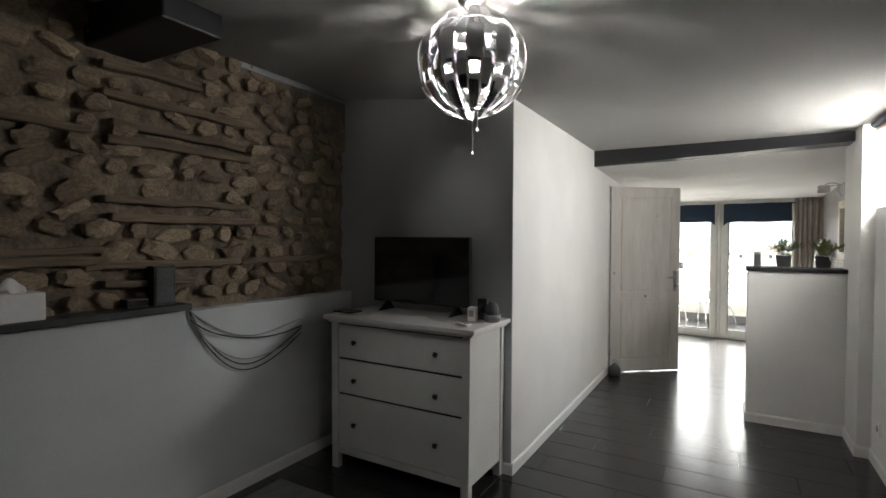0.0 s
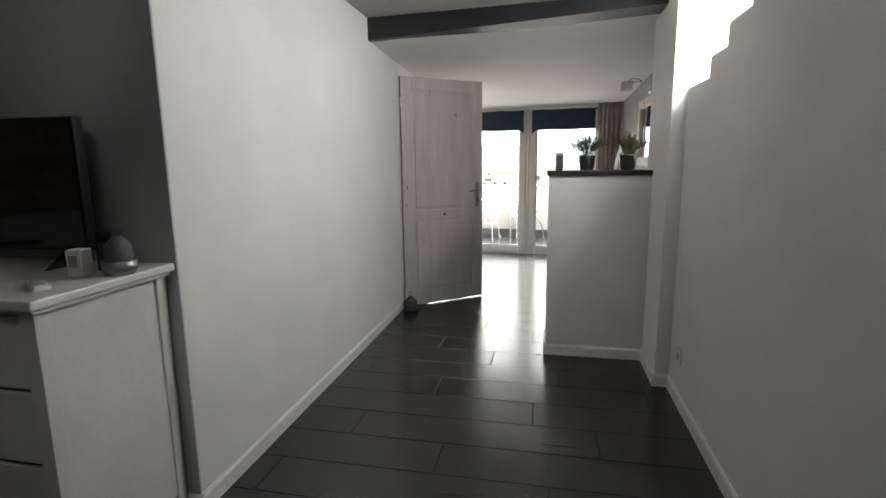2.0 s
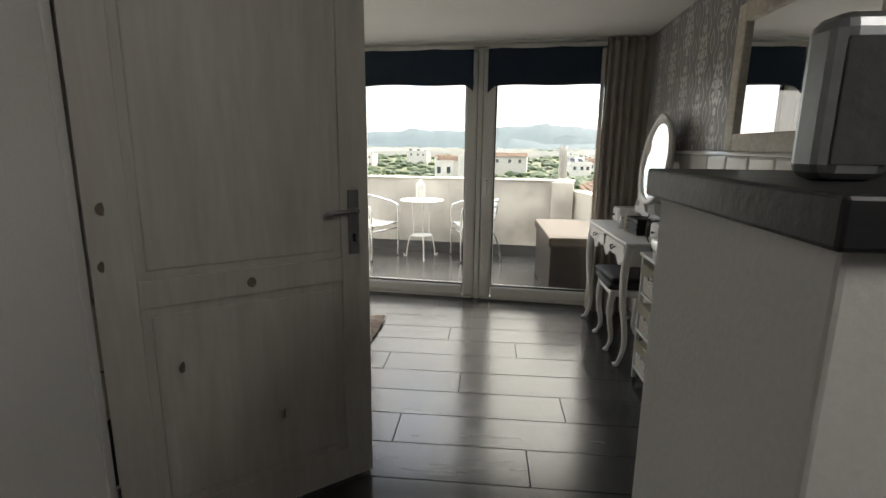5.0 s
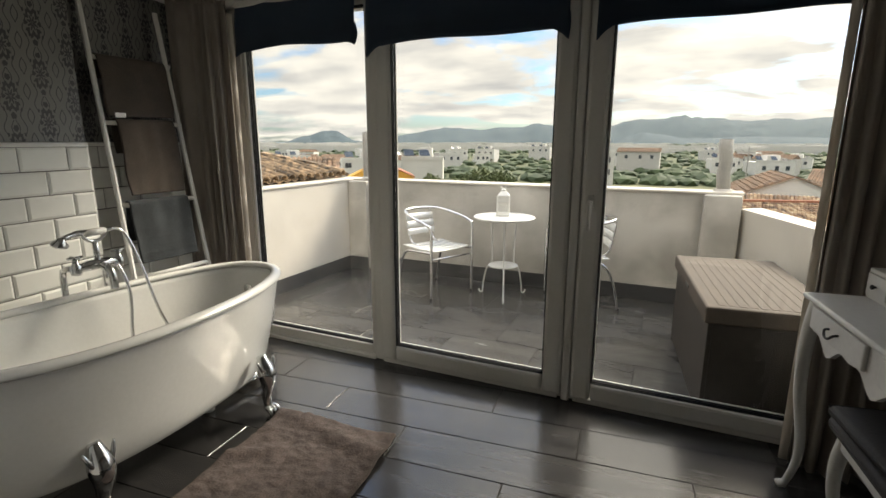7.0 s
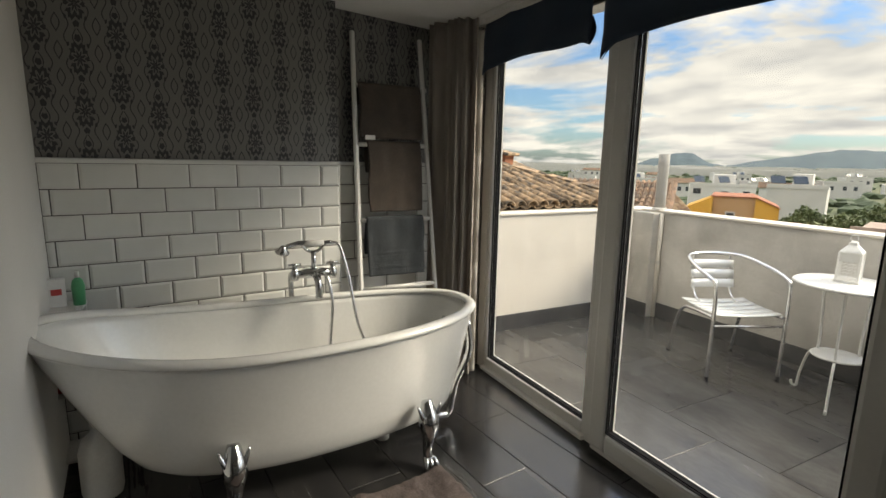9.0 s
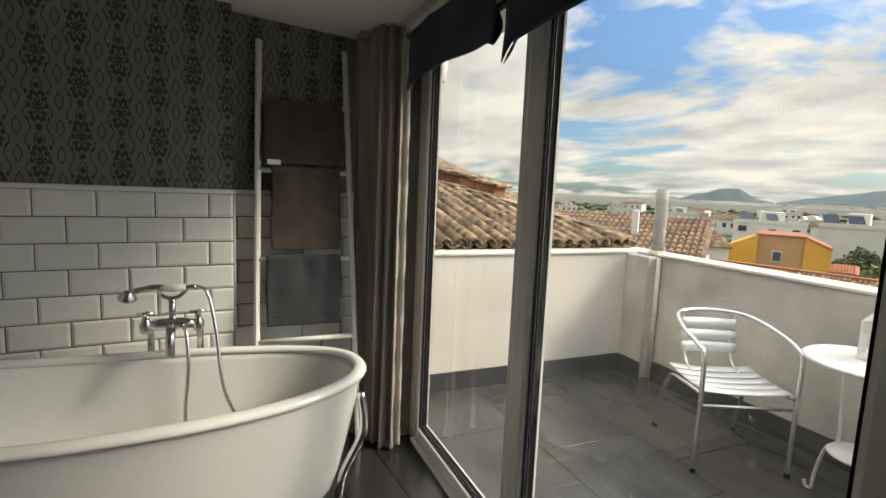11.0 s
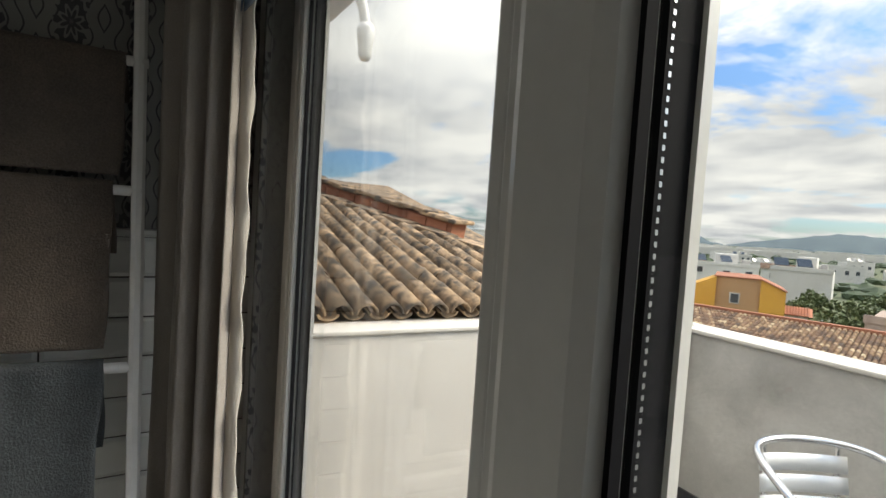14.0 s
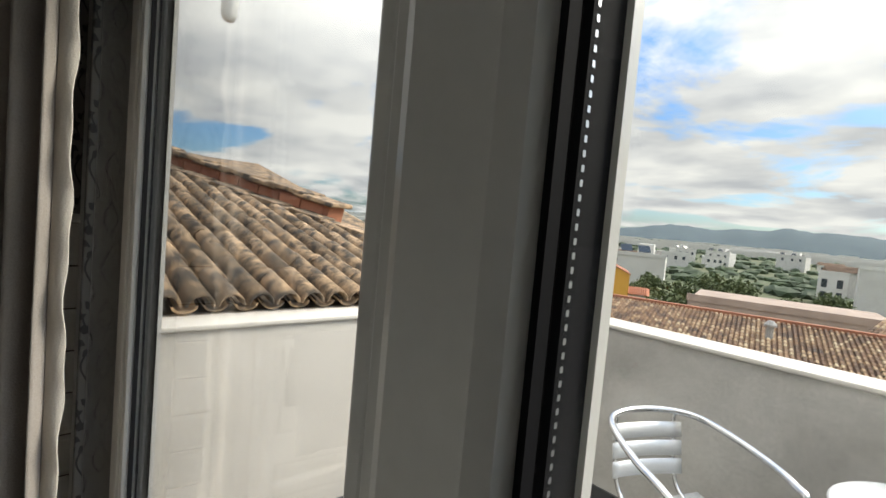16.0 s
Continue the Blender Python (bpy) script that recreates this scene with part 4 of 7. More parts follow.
# plants and a small speaker on the partition
def potted(name, x, y, mm, seed, label):
    p = thing(name, pose(x, y, 1.267), label, "plant", "plants on the partition")
    part("pot", lathe([(0, 0.003), (0.041, 0.0), (0.044, 0.004), (0.042, 0.010), (0.046, 0.012), (0.058, 0.095), (0.061, 0.098), (0.060, 0.102), (0.056, 0.101), (0.053, 0.088), (0, 0.085)], 28), STEEL, p, "galvanised metal pot", smooth=True)
    part("soil", lathe([(0, 0.092), (0.03, 0.091), (0.0535, 0.089)], 18), BARK, p)
    r = random.Random(seed)
    fol = bmesh.new()
    for s in range(70):
        a, lean, h = r.uniform(0, 6.28), r.uniform(0.05, 1.05), r.uniform(0.10, 0.17)
        base = Vector((0.03 * math.cos(a) * lean, 0.03 * math.sin(a) * lean, 0.088))
        tip = base + Vector((math.cos(a) * lean * 0.105, math.sin(a) * lean * 0.105, h * (1 - 0.45 * lean)))
        mid = (base + tip) / 2 + Vector((math.cos(a), math.sin(a), 0)) * -0.012 * lean + Vector((0, 0, 0.02))
        path = smooth_path([base, mid, tip], 3)
        tube(path, [0.0013] * len(path), 3, fol)
        for k in range(9):
            s2 = 0.35 + 0.65 * k / 8
            c = path[min(int(s2 * (len(path) - 1)), len(path) - 1)]
            aa, el = r.uniform(0, 6.28), r.uniform(-0.1, 0.9)
            d = (Vector((math.cos(aa) * math.cos(el), math.sin(aa) * math.cos(el), math.sin(el))) + (tip - base).normalized() * 0.7).normalized()
            ln, wd = r.uniform(0.018, 0.032), r.uniform(0.0028, 0.0045)
            sd = d.cross(Vector((0.3, 0.2, 1))).normalized() * wd
            v = [fol.verts.new(q) for q in (c, c + d * ln * 0.5 + sd, c + d * ln, c + d * ln * 0.5 - sd)]
            fol.faces.new(v)
    part("foliage", fol, mm, p, "spiky narrow-leaved green foliage")


potted("potted_plant", 0.482, 4.69, LEAF, 5, "bushy dark green plant in a galvanised pot")
potted("potted_plant", 0.742, 4.69, LEAF_Y, 6, "bushy yellow-green plant in a galvanised pot")
gs = thing("small_speaker", pose(0.302, 4.68, 1.267), "slim grey rounded speaker on the partition cap", "speaker")
part("body", cube(-0.026, 0.026, -0.022, 0.022, 0, 0.118, 0.012, None, 3), DARK_STEEL, gs, smooth=False)
part("cloth_band", cube(-0.020, 0.020, -0.0235, -0.021, 0.012, 0.10, 0.001), GREY_CLOTH, gs)


# ---- window front ----
def frame_rect(x0, x1, z0, z1, w, y0, y1, bevel=0.004, wb=None, wt=None):
    """Four bars round an opening: left, right, bottom, top."""
    wb, wt = wb or w, wt or w
    return [cube(x0, x0 + w, y0, y1, z0, z1, bevel), cube(x1 - w, x1, y0, y1, z0, z1, bevel), cube(x0 + w, x1 - w, y0, y1, z0, z0 + wb, bevel), cube(x0 + w, x1 - w, y0, y1, z1 - wt, z1, bevel)]


win = thing("window_1", W @ pose(0, 8.37, 0), "wide white three-part glazed window front", "window")
win["kind"] = "structure"
bars = ("stile", "stile", "bottom_rail", "top_rail")
# outer frame and posts
for x0, x1 in ((-2.975, -2.905), (-1.988, -1.93), (-0.895, -0.815), (0.215, 0.285)):
    part("post", cube(x0, x1, 0.02, 0.09, 0.0, 2.06, 0.005), UPVC, win)
for x0, x1 in ((-2.905, -1.988), (-1.93, -0.895), (-0.815, 0.215)):
    part("sill", cube(x0, x1, 0.0, 0.09, 0.0, 0.022, 0.004), UPVC, win)
    part("head", cube(x0, x1, 0.0, 0.09, 2.032, 2.06, 0.004), UPVC, win)
part("cover_strip", cube(-0.875, -0.835, -0.012, 0.019, 0.0, 2.05, 0.008), UPVC, win)
SASH = [(-2.905, -1.988, 0.03, 0.025, 0.085, 0.06), (-1.936, -0.878, 0.096, -0.015, 0.045, 0.095), (-0.832, 0.235, 0.098, -0.015, 0.045, 0.095)]
for x0, x1, w, y0, y1, wb in SASH:
    z0, z1 = 0.022, 2.03
    s = part("sash", frame_rect(x0, x1, z0, z1, w, y0, y1, 0.018 if w > 0.05 else 0.008, wb)[0], UPVC, win)
    for nm, b in zip(bars[1:], frame_rect(x0, x1, z0, z1, w, y0, y1, 0.018 if w > 0.05 else 0.008, wb)[1:]):
        part(nm, b, UPVC, s)
    gx0, gx1, gz0, gz1 = x0 + w, x1 - w, z0 + wb, z1 - w
    for nm, d, ya, yb, mm in (("gasket", 0.004, 0.013, 0.021, GASKET), ("spacer", 0.006, 0.026, 0.033, GASKET), ("seal", 0.0055, 0.033, 0.051, GASKET), ("outer_bead", 0.009, 0.051, 0.059, UPVC)):
        for b in frame_rect(gx0, gx1, gz0, gz1, d, y0 + ya, y0 + yb, 0.0):
            part(nm, b, mm, s)
    if x0 == -1.936:
        dots = bmesh.new()
        for k in range(int((gz1 - gz0 - 0.06) / 0.006)):
            z = gz0 + 0.03 + k * 0.006
            dots.faces.new([dots.verts.new((gx0 + 0.0063, y0 + yy, z + zz)) for yy, zz in ((0.0285, 0), (0.0305, 0), (0.0305, 0.0028), (0.0285, 0.0028))])
        part("perforation", dots, SPACER, s)
    part("pane", cube(gx0 + 0.001, gx1 - 0.001, y0 + 0.0215, y0 + 0.0245, gz0 + 0.001, gz1 - 0.001), GLASS, s)
for x, z in ((-0.785, 1.02),):
    h = part("handle_plate", cube(x - 0.014, x + 0.014, -0.026, -0.015, z - 0.045, z + 0.03, 0.004), UPVC, win)
    part("lever", tube(smooth_path([(x, -0.02, z), (x, -0.06, z), (x, -0.065, z - 0.02), (x, -0.062, z - 0.125)], 4), 0.009, 10, None, False, 0.7), UPVC, h, "white window lever", smooth=True)
structure("wall_lintel", cube(-3.75, 0.75, 8.345, 8.52, 2.06, 2.6), PLASTER, W, "white lintel over the window front")
structure("wall_window_left", cube(-3.75, -2.976, 8.34, 8.46, 0, 2.06), PLASTER, W, "wall beside the window front")
structure("wall_window_right", cube(0.286, 0.95, 8.345, 8.46, 0, 2.06), PLASTER, W, "wall beside the window front")
structure("trim_reveal", cube(-3.005, -2.976, 8.325, 8.40, 0.0, 2.06, 0.003), PAPER_L, W, "papered strip beside the window")


def roman_blind(x0, x1, zb, dip, seed):
    w = x1 - x0
    b = thing("roman_blind", W @ pose((x0 + x1) / 2, 8.285, 2.055), "navy cloth roman blind drawn up over the window", "blind", "blinds over the windows")
    h = 2.05 - zb

    def fn(u, v):
        x = (u - 0.5) * w
        e = abs(2 * u - 1)
        z = -0.012 - v * (h - 0.012) - (v ** 2) * (dip * max(0, (e - 0.86) / 0.14) ** 1.5 - 0.012 * (1 - e ** 2) + 0.006 * math.sin(u * 9 + seed))
        y = -0.012 - 0.016 * math.sin(v * math.pi) - 0.02 * max(0, v - 0.72) * 3.5 + 0.004 * math.sin(u * 13 + seed + v * 2)
        return (x, y, z)
    part("cloth", sheet(fn, 44, 14, 0.003), NAVY, b, smooth=True)

    def fold(u, v):
        x, y, z = fn(u, 1.0)
        return (x, y + 0.008 + 0.03 * math.sin(v * math.pi * 0.9), z + v * 0.11)
    part("back_fold", sheet(fold, 44, 6, 0.003), NAVY, b, smooth=True)
    part("headrail", cube(-w / 2, w / 2, -0.018, 0.016, -0.03, 0.0, 0.004), UPVC, b)
    for s in (-0.38, 0.0, 0.38):
        part("cord", tube([(s * w, 0.012, -0.03), (s * w, 0.012, -h + 0.02)], 0.0012, 5), CABLE_W, b)


roman_blind(-2.80, -1.985, 1.78, 0.018, 1)
roman_blind(-1.915, -0.905, 1.748, 0.045, 2)
roman_blind(-0.79, 0.11, 1.742, 0.045, 3)


def curtain(name, path, folds, depth, z0, z1, label, flare=1.0):
    """A pleated curtain that follows a line of plan points."""
    P = smooth_path([Vector((*p, 0)) for p in path], 12)
    c = thing(name, W, label, "curtain", "curtains by the window")
    P = [Vector(p) for p in P]

    def at(s):
        k = s * (len(P) - 1)
        i = min(int(k), len(P) - 2)
        p = P[i].lerp(P[i + 1], k - i)
        t = (P[i + 1] - P[i]).normalized()
        return p, Vector((-t.y, t.x, 0))

    def fn(u, v):
        p, n = at(u)
        a = depth * (0.55 + 0.45 * v) * (0.75 + 0.5 * noise3((u * 9, v * 1.3, 1), 1))
        off = a * math.sin(2 * math.pi * folds * u + 0.5 * noise3((u * 4, v * 2.5, 0), 1) * v) + 0.012 * noise3((u * 20, v * 4, 5), 1) * v
        z = z1 - v * (z1 - z0) + 0.006 * math.sin(u * 30)
        q = p + n * off * (1 if v > 0.03 else 0.8)
        return (q.x, q.y, z)
    part("cloth", sheet(fn, folds * 14, 26, 0.003), DRAPE, c, smooth=True)

    def hem(u, v):
        p, n = at(1.0 - 0.004 + 0.0 * u)
        t = Vector((n.y, -n.x, 0))
        q = p + t * (0.002 + 0.03 * u) + n * ((0.006 * math.sin(v * 40) + 0.004 * math.sin(v * 97)) * u)
        return (q.x, q.y, z1 - 0.05 - v * (z1 - z0 - 0.06))
    part("edge_hem", sheet(hem, 2, 90, 0.003), LINING, c, "cream turned hem", smooth=True)
    part("heading_tape", sheet(lambda u, v: tuple((at(u)[0] + at(u)[1] * depth * 0.5 * math.sin(2 * math.pi * folds * u)).to_2d()) + (z1 + 0.02 - v * 0.03,), folds * 12, 2, 0.004), DRAPE, c, smooth=True)
    return c


curtain("curtain", [(-3.14, 8.10), (-2.98, 8.17), (-2.92, 8.185), (-2.86, 8.265)], 6, 0.042, 0.012, 2.055, "taupe pleated curtain hanging to the floor")
curtain("curtain", [(0.395, 8.215), (0.27, 8.21), (0.16, 8.20), (0.075, 8.225)], 6, 0.036, 0.012, 2.055, "taupe pleated curtain hanging behind the dressing table")
rail = thing("curtain_rail", W @ pose(0, 8.245, 2.068), "thin white curtain rail under the ceiling", "curtain rail")
part("track", cube(-3.18, 0.42, -0.011, 0.011, 0.0, 0.018, 0.004), UPVC, rail)
part("end_cap", cube(0.42, 0.43, -0.013, 0.013, -0.002, 0.018, 0.003), UPVC, rail)
part("end_cap", cube(-3.19, -3.18, -0.013, 0.013, -0.002, 0.018, 0.003), UPVC, rail)

# ---- bath ----
def bath():
    t = thing("bathtub", W @ pose(-2.44, 7.115, 0), "white freestanding slipper bath on chrome claw feet", "bathtub")
    L, wd = 0.865, 0.375
    n = 64

    def ring(k, zrel, inner):
        """k: how far the ring is drawn in towards the bottom."""
        pts = []
        for i in range(n):
            a = 2 * math.pi * i / n
            ca, sa = math.cos(a), math.sin(a)
            ex = 2.35
            x = math.copysign(abs(ca) ** (2 / ex), ca)
            y = math.copysign(abs(sa) ** (2 / ex), sa)
            head = max(0.0, -y)
            foot = max(0.0, y)
            rim = 0.612 + 0.10 * head ** 2.2 + 0.018 * foot ** 3
            width = wd * (1 - 0.05 * foot)
            ly = L * (1 - k * (0.36 if y < 0 else 0.15))
            lx = width * (1 - k * 0.30)
            if inner:
                lx -= 0.035
                ly -= 0.038
            zb = 0.145 if not inner else 0.185
            z = rim + (zb - rim) * zrel
            pts.append((lx * x, ly * y + (0.05 * k if y < 0 else 0), z))
        return pts
    out = [(1.0, 1.0), (0.93, 0.985), (0.80, 0.93), (0.62, 0.78), (0.42, 0.55), (0.25, 0.33), (0.12, 0.16), (0.04, 0.05), (0.0, 0.015)]
    b = bmesh.new()
    rings = [[b.verts.new(p) for p in ring(1.25, 1.0, False)]]
    rings += [[b.verts.new(p) for p in ring(k, z, False)] for k, z in out]
    rings += [[b.verts.new(p) for p in ring(k, z, True)] for k, z in ((0.0, 0.02), (0.04, 0.07), (0.12, 0.18), (0.30, 0.40), (0.55, 0.70), (0.80, 0.90), (1.0, 0.98), (1.3, 1.0))]
    for p, q in zip(rings, rings[1:]):
        for i in range(n):
            b.faces.new((p[i], p[(i + 1) % n], q[(i + 1) % n], q[i]))
    b.faces.new(rings[0])
    b.faces.new(rings[-1])
    part("tub", b, ENAMEL, t, smooth=True)
    rim = []
    for p, q in zip(ring(0.0, 0.0, False), ring(0.0, 0.0, True)):
        rim.append(((p[0] + q[0]) / 2 * 1.01, (p[1] + q[1]) / 2 * 1.01, p[2] + 0.004))
    part("rim", tube(rim, 0.027, 12, None, True, 0.62), ENAMEL, t, "rolled white rim", smooth=True)
    for sx in (-1, 1):
        for y, turn in ((0.515, 1), (-0.245, -1)):
            f = bmesh.new()
            path = smooth_path([(0.0, 0, 0.30), (0.022 * sx, 0, 0.24), (0.035 * sx, 0, 0.18), (0.018 * sx, 0, 0.10), (0.026 * sx, 0, 0.05), (0.035 * sx, 0, 0.025)], 4)
            rr = [0.016 + 0.026 * math.exp(-((i / (len(path) - 1) - 0.28) / 0.22) ** 2) + 0.006 * (i / (len(path) - 1)) for i in range(len(path))]
            tube(path, rr, 10, f)
            ft = part("claw_foot", f, CHROME, t, "chrome lion claw foot", m=pose(sx * 0.295, y, 0), smooth=True)
            for k in (-1, 0, 1):
                part("toe", tube(smooth_path([(0.03 * sx, k * 0.012, 0.045), (0.055 * sx, k * 0.022, 0.038), (0.072 * sx, k * 0.026, 0.010)], 4), [0.013, 0.014, 0.0135, 0.013, 0.012, 0.011, 0.010, 0.009, 0.007], 8), CHROME, ft, smooth=True)
                part("acanthus_leaf", tube(smooth_path([(0.03 * sx, 0, 0.20), (0.040 * sx, k * 0.03, 0.235), (0.026 * sx, k * 0.052, 0.29)], 4), [0.012, 0.012, 0.012, 0.011, 0.010, 0.009, 0.008, 0.006, 0.004], 8), CHROME, ft, smooth=True)
    part("overflow", moved(lathe([(0, 0.006), (0.022, 0.006), (0.024, 0.003), (0.030, 0.006), (0.034, 0.003), (0.034, 0), (0, 0)], 24), pose(0.0, 0.755, 0.52, 100, 0, 0)), CHROME, t, "round chrome overflow", smooth=True)
    part("drain", lathe([(0, 0.003), (0.028, 0.003), (0.032, 0.0), (0, 0)], 20), CHROME, t, m=pose(0, 0.42, 0.187))
    part("waste_pipe", tube(smooth_path([(0.03, 0.86, 0.52), (0.03, 0.875, 0.36), (0.03, 0.80, 0.20), (0.03, 0.77, 0.06), (0.03, 0.72, 0.05), (0.03, 0.60, 0.05), (0.03, 0.5, 0.05)], 5), 0.018, 10), CHROME, t, "chrome waste pipe", smooth=True)
    part("trap", lathe([(0, 0), (0.03, 0), (0.032, 0.02), (0.032, 0.085), (0.02, 0.10), (0.02, 0.14), (0, 0.14)], 18), TRIM, t, m=pose(0.02, 0.42, 0.0), smooth=True)
    return t


bath()


def mixer():
    m = thing("bath_mixer", W @ pose(-2.72, 7.30, 0), "chrome standing bath mixer with hand shower", "tap")
    for y in (-0.09, 0.09):
        part("standpipe", tube([(-0.11, y, 0.0), (-0.11, y, 0.70), (-0.10, y, 0.735), (-0.06, y, 0.75), (-0.01, y, 0.755)], 0.013, 12), CHROME, m, smooth=True)
        part("floor_collar", lathe([(0, 0), (0.032, 0), (0.030, 0.012), (0.016, 0.02), (0, 0.02)], 18), CHROME, m, m=pose(-0.11, y, 0), smooth=True)
        va = part("valve", moved(lathe([(0, -0.025), (0.018, -0.025), (0.022, -0.01), (0.022, 0.012), (0.014, 0.022), (0.010, 0.045), (0, 0.045)], 16), pose(0.0, y, 0.755)), CHROME, m, smooth=True)
        part("cross_handle", tube([(-0.03, y, 0.805), (0.03, y, 0.805)], 0.006, 8, tube([(0, y - 0.03, 0.805), (0, y + 0.03, 0.805)], 0.006, 8)), CHROME, va, smooth=True)
    part("body", tube([(0, -0.10, 0.755), (0, -0.04, 0.76), (0, 0.04, 0.76), (0, 0.10, 0.755)], [0.015, 0.024, 0.024, 0.015], 14), CHROME, m, smooth=True)
    part("spout", tube(smooth_path([(0.01, 0, 0.755), (0.06, 0, 0.75), (0.09, 0, 0.72), (0.095, 0, 0.66)], 5), [0.017] * 16, 12), CHROME, m, smooth=True)
    part("riser", tube([(0, 0, 0.76), (0, 0, 0.86)], 0.012, 12), CHROME, m, smooth=True)
    part("cradle", tube(smooth_path([(0, -0.055, 0.90), (0, -0.03, 0.872), (0, 0.0, 0.862), (0, 0.03, 0.872), (0, 0.055, 0.90)], 5), 0.008, 10), CHROME, m, smooth=True)
    hs = part("hand_shower", tube(smooth_path([(0.0, 0.085, 0.905), (0, 0.02, 0.902), (0, -0.07, 0.905), (0.01, -0.125, 0.895)], 5), [0.010] * 5 + [0.014] * 6 + [0.011] * 5, 12), CHROME, m, smooth=True)
    part("grip", tube([(0, 0.05, 0.903), (0, 0.0, 0.902), (0, -0.05, 0.904)], [0.013, 0.0165, 0.013], 14), TRIM, hs, "white ceramic grip", smooth=True)
    part("rose", moved(lathe([(0, 0.03), (0.012, 0.028), (0.018, 0.015), (0.032, 0.002), (0.033, -0.004), (0, -0.006)], 20), pose(0.015, -0.145, 0.875, 0, 25, 20)), CHROME, hs, smooth=True)
    part("hose", tube(smooth_path([(0.0, 0.085, 0.905), (0.01, 0.125, 0.88), (0.05, 0.155, 0.74), (0.10, 0.18, 0.52), (0.10, 0.235, 0.34), (0.10, 0.15, 0.225), (0.10, 0.06, 0.26), (0.10, 0.045, 0.42), (0.10, 0.06, 0.62), (0.06, 0.05, 0.745), (0.02, 0.03, 0.75)], 7), 0.0075, 10), STEEL, m, "ribbed metal shower hose", smooth=True)


mixer()

brug = thing("bath_mat", W @ pose(-1.72, 7.20, 0.0, 0, 0, 5), "rumpled brown towelling bath mat on the floor", "bath mat")


def mat_fn(u, v):
    x, y = (u - 0.5) * 0.60, (v - 0.5) * 0.97
    r = 0.010 + 0.012 * max(0, noise3((x * 7, y * 7, 2), 1)) + 0.010 * abs(noise3((x * 16 + y * 6, y * 10, 4), 1)) + 0.005 * noise3((x * 30, y * 34, 6), 1) + 0.026 * math.exp(-((y - 0.40 + 0.25 * x) / 0.05) ** 2) * (0.4 + 0.6 * max(0, noise3((x * 9, 0, 3), 1.0) + 0.4)) + 0.018 * math.exp(-((y - 0.27 - 0.5 * x) / 0.035) ** 2) * max(0, -x * 4)
    return (x + 0.012 * noise3((x * 3, y * 3, 8), 1.5), y + 0.012 * noise3((x * 3, y * 3, 9), 1.5), r + 0.0015 * math.sin(y * 420))


part("towelling", sheet(mat_fn, 60, 120, 0.009), RUGM, brug, smooth=True)
part("hem", tube([mat_fn(u, v) for u, v in [(i / 20, 0) for i in range(20)] + [(1, i / 30) for i in range(30)] + [(1 - i / 20, 1) for i in range(20)] + [(0, 1 - i / 30) for i in range(30)]], 0.006, 6, None, True), RUGM, brug)


# towel ladder in the alcove
def towel_ladder():
    l = thing("towel_ladder", W, "white wooden towel ladder leaning in the alcove", "ladder")
    def at(y, z):
        return Vector((-3.165 + (1.98 - z) * 0.145 * 0.9, y, z))
    for ya, yb in ((7.61, 7.64), (8.095, 8.045)):
        part("rail", tube([at(ya, 0.012), at((ya + yb) / 2, 1.0), at(yb, 1.985)], 0.0165, 8, None, False, 0.8), WHITE_WOOD, l)
    for z in (0.575, 0.96, 1.38, 1.70):
        part("rung", tube([at(7.625, z), at(8.07, z)], 0.0125, 10), WHITE_WOOD, l, smooth=True)

    def towel(name, z, drop_f, drop_b, y0, y1, mm, lab, bands=False, corner=0.0):
        t = thing(name, W, lab, "towel", "towels on the ladder")
        p = at(0, z)

        def fn(u, v):
            y = y0 + (y1 - y0) * u
            tot = drop_f + drop_b + 0.05
            s = v * tot
            if s < drop_f:
                q = Vector((0.026 + 0.145 * 0.9 * (drop_f - s) * 0.95, 0, -(drop_f - s)))
            elif s < drop_f + 0.05:
                a = math.pi * (s - drop_f) / 0.05
                q = Vector((0.024 * math.cos(a), 0, 0.018 * math.sin(a)))
            else:
                q = Vector((-0.024, 0, -(s - drop_f - 0.05)))
            q.x += 0.010 * noise3((u * 3, v * 2.4, z * 5), 1.4) * (1 if s < drop_f else 0.3)
            q.z -= corner * (u if s < drop_f else 0) * (1 - min(1, s / drop_f)) if s < drop_f else 0
            yy = y + 0.012 * noise3((u * 2, v * 3, z), 1.2)
            if bands and s < drop_f:
                for k in range(5):
                    q.x += 0.0025 * math.exp(-((s - 0.05 - 0.019 * k) / 0.004) ** 2)
            return (p.x + q.x, yy, p.z + q.z)
        part("towelling", sheet(fn, 30, 70, 0.007), mm, t, smooth=True)
        return t
    towel("towel", 1.70, 0.285, 0.10, 7.655, 8.025, TOWEL_B, "brown towel folded over the top rung")
    towel("towel", 1.385, 0.375, 0.16, 7.69, 8.015, TOWEL_B, "light brown towel folded over a middle rung")
    towel("towel", 0.965, 0.315, 0.20, 7.665, 8.01, TOWEL_G, "slate grey towel with banded hem over the lower rung", True)
    tag = part("label_tag", cube(-0.002, 0.002, -0.03, 0.03, -0.012, 0.012, 0.001), TRIM, l, m=pose(-3.045, 7.70, 1.418, 0, 0, 6))


towel_ladder()

# shelf and bottles at the head of the bath
rack = thing("bath_shelf", W @ pose(-2.83, 6.17, 0, 0, 0, 0), "white slim shelf unit beside the bath", "shelf")
for z in (0.03, 0.32, 0.665):
    part("shelf", cube(-0.09, 0.09, -0.13, 0.20, z, z + 0.016, 0.003), WHITE_WOOD, rack)
for x in (-0.085, 0.075):
    for y in (-0.125, 0.185):
        part("upright", cube(x, x + 0.012, y, y + 0.012, 0, 0.70, 0.002), WHITE_WOOD, rack)


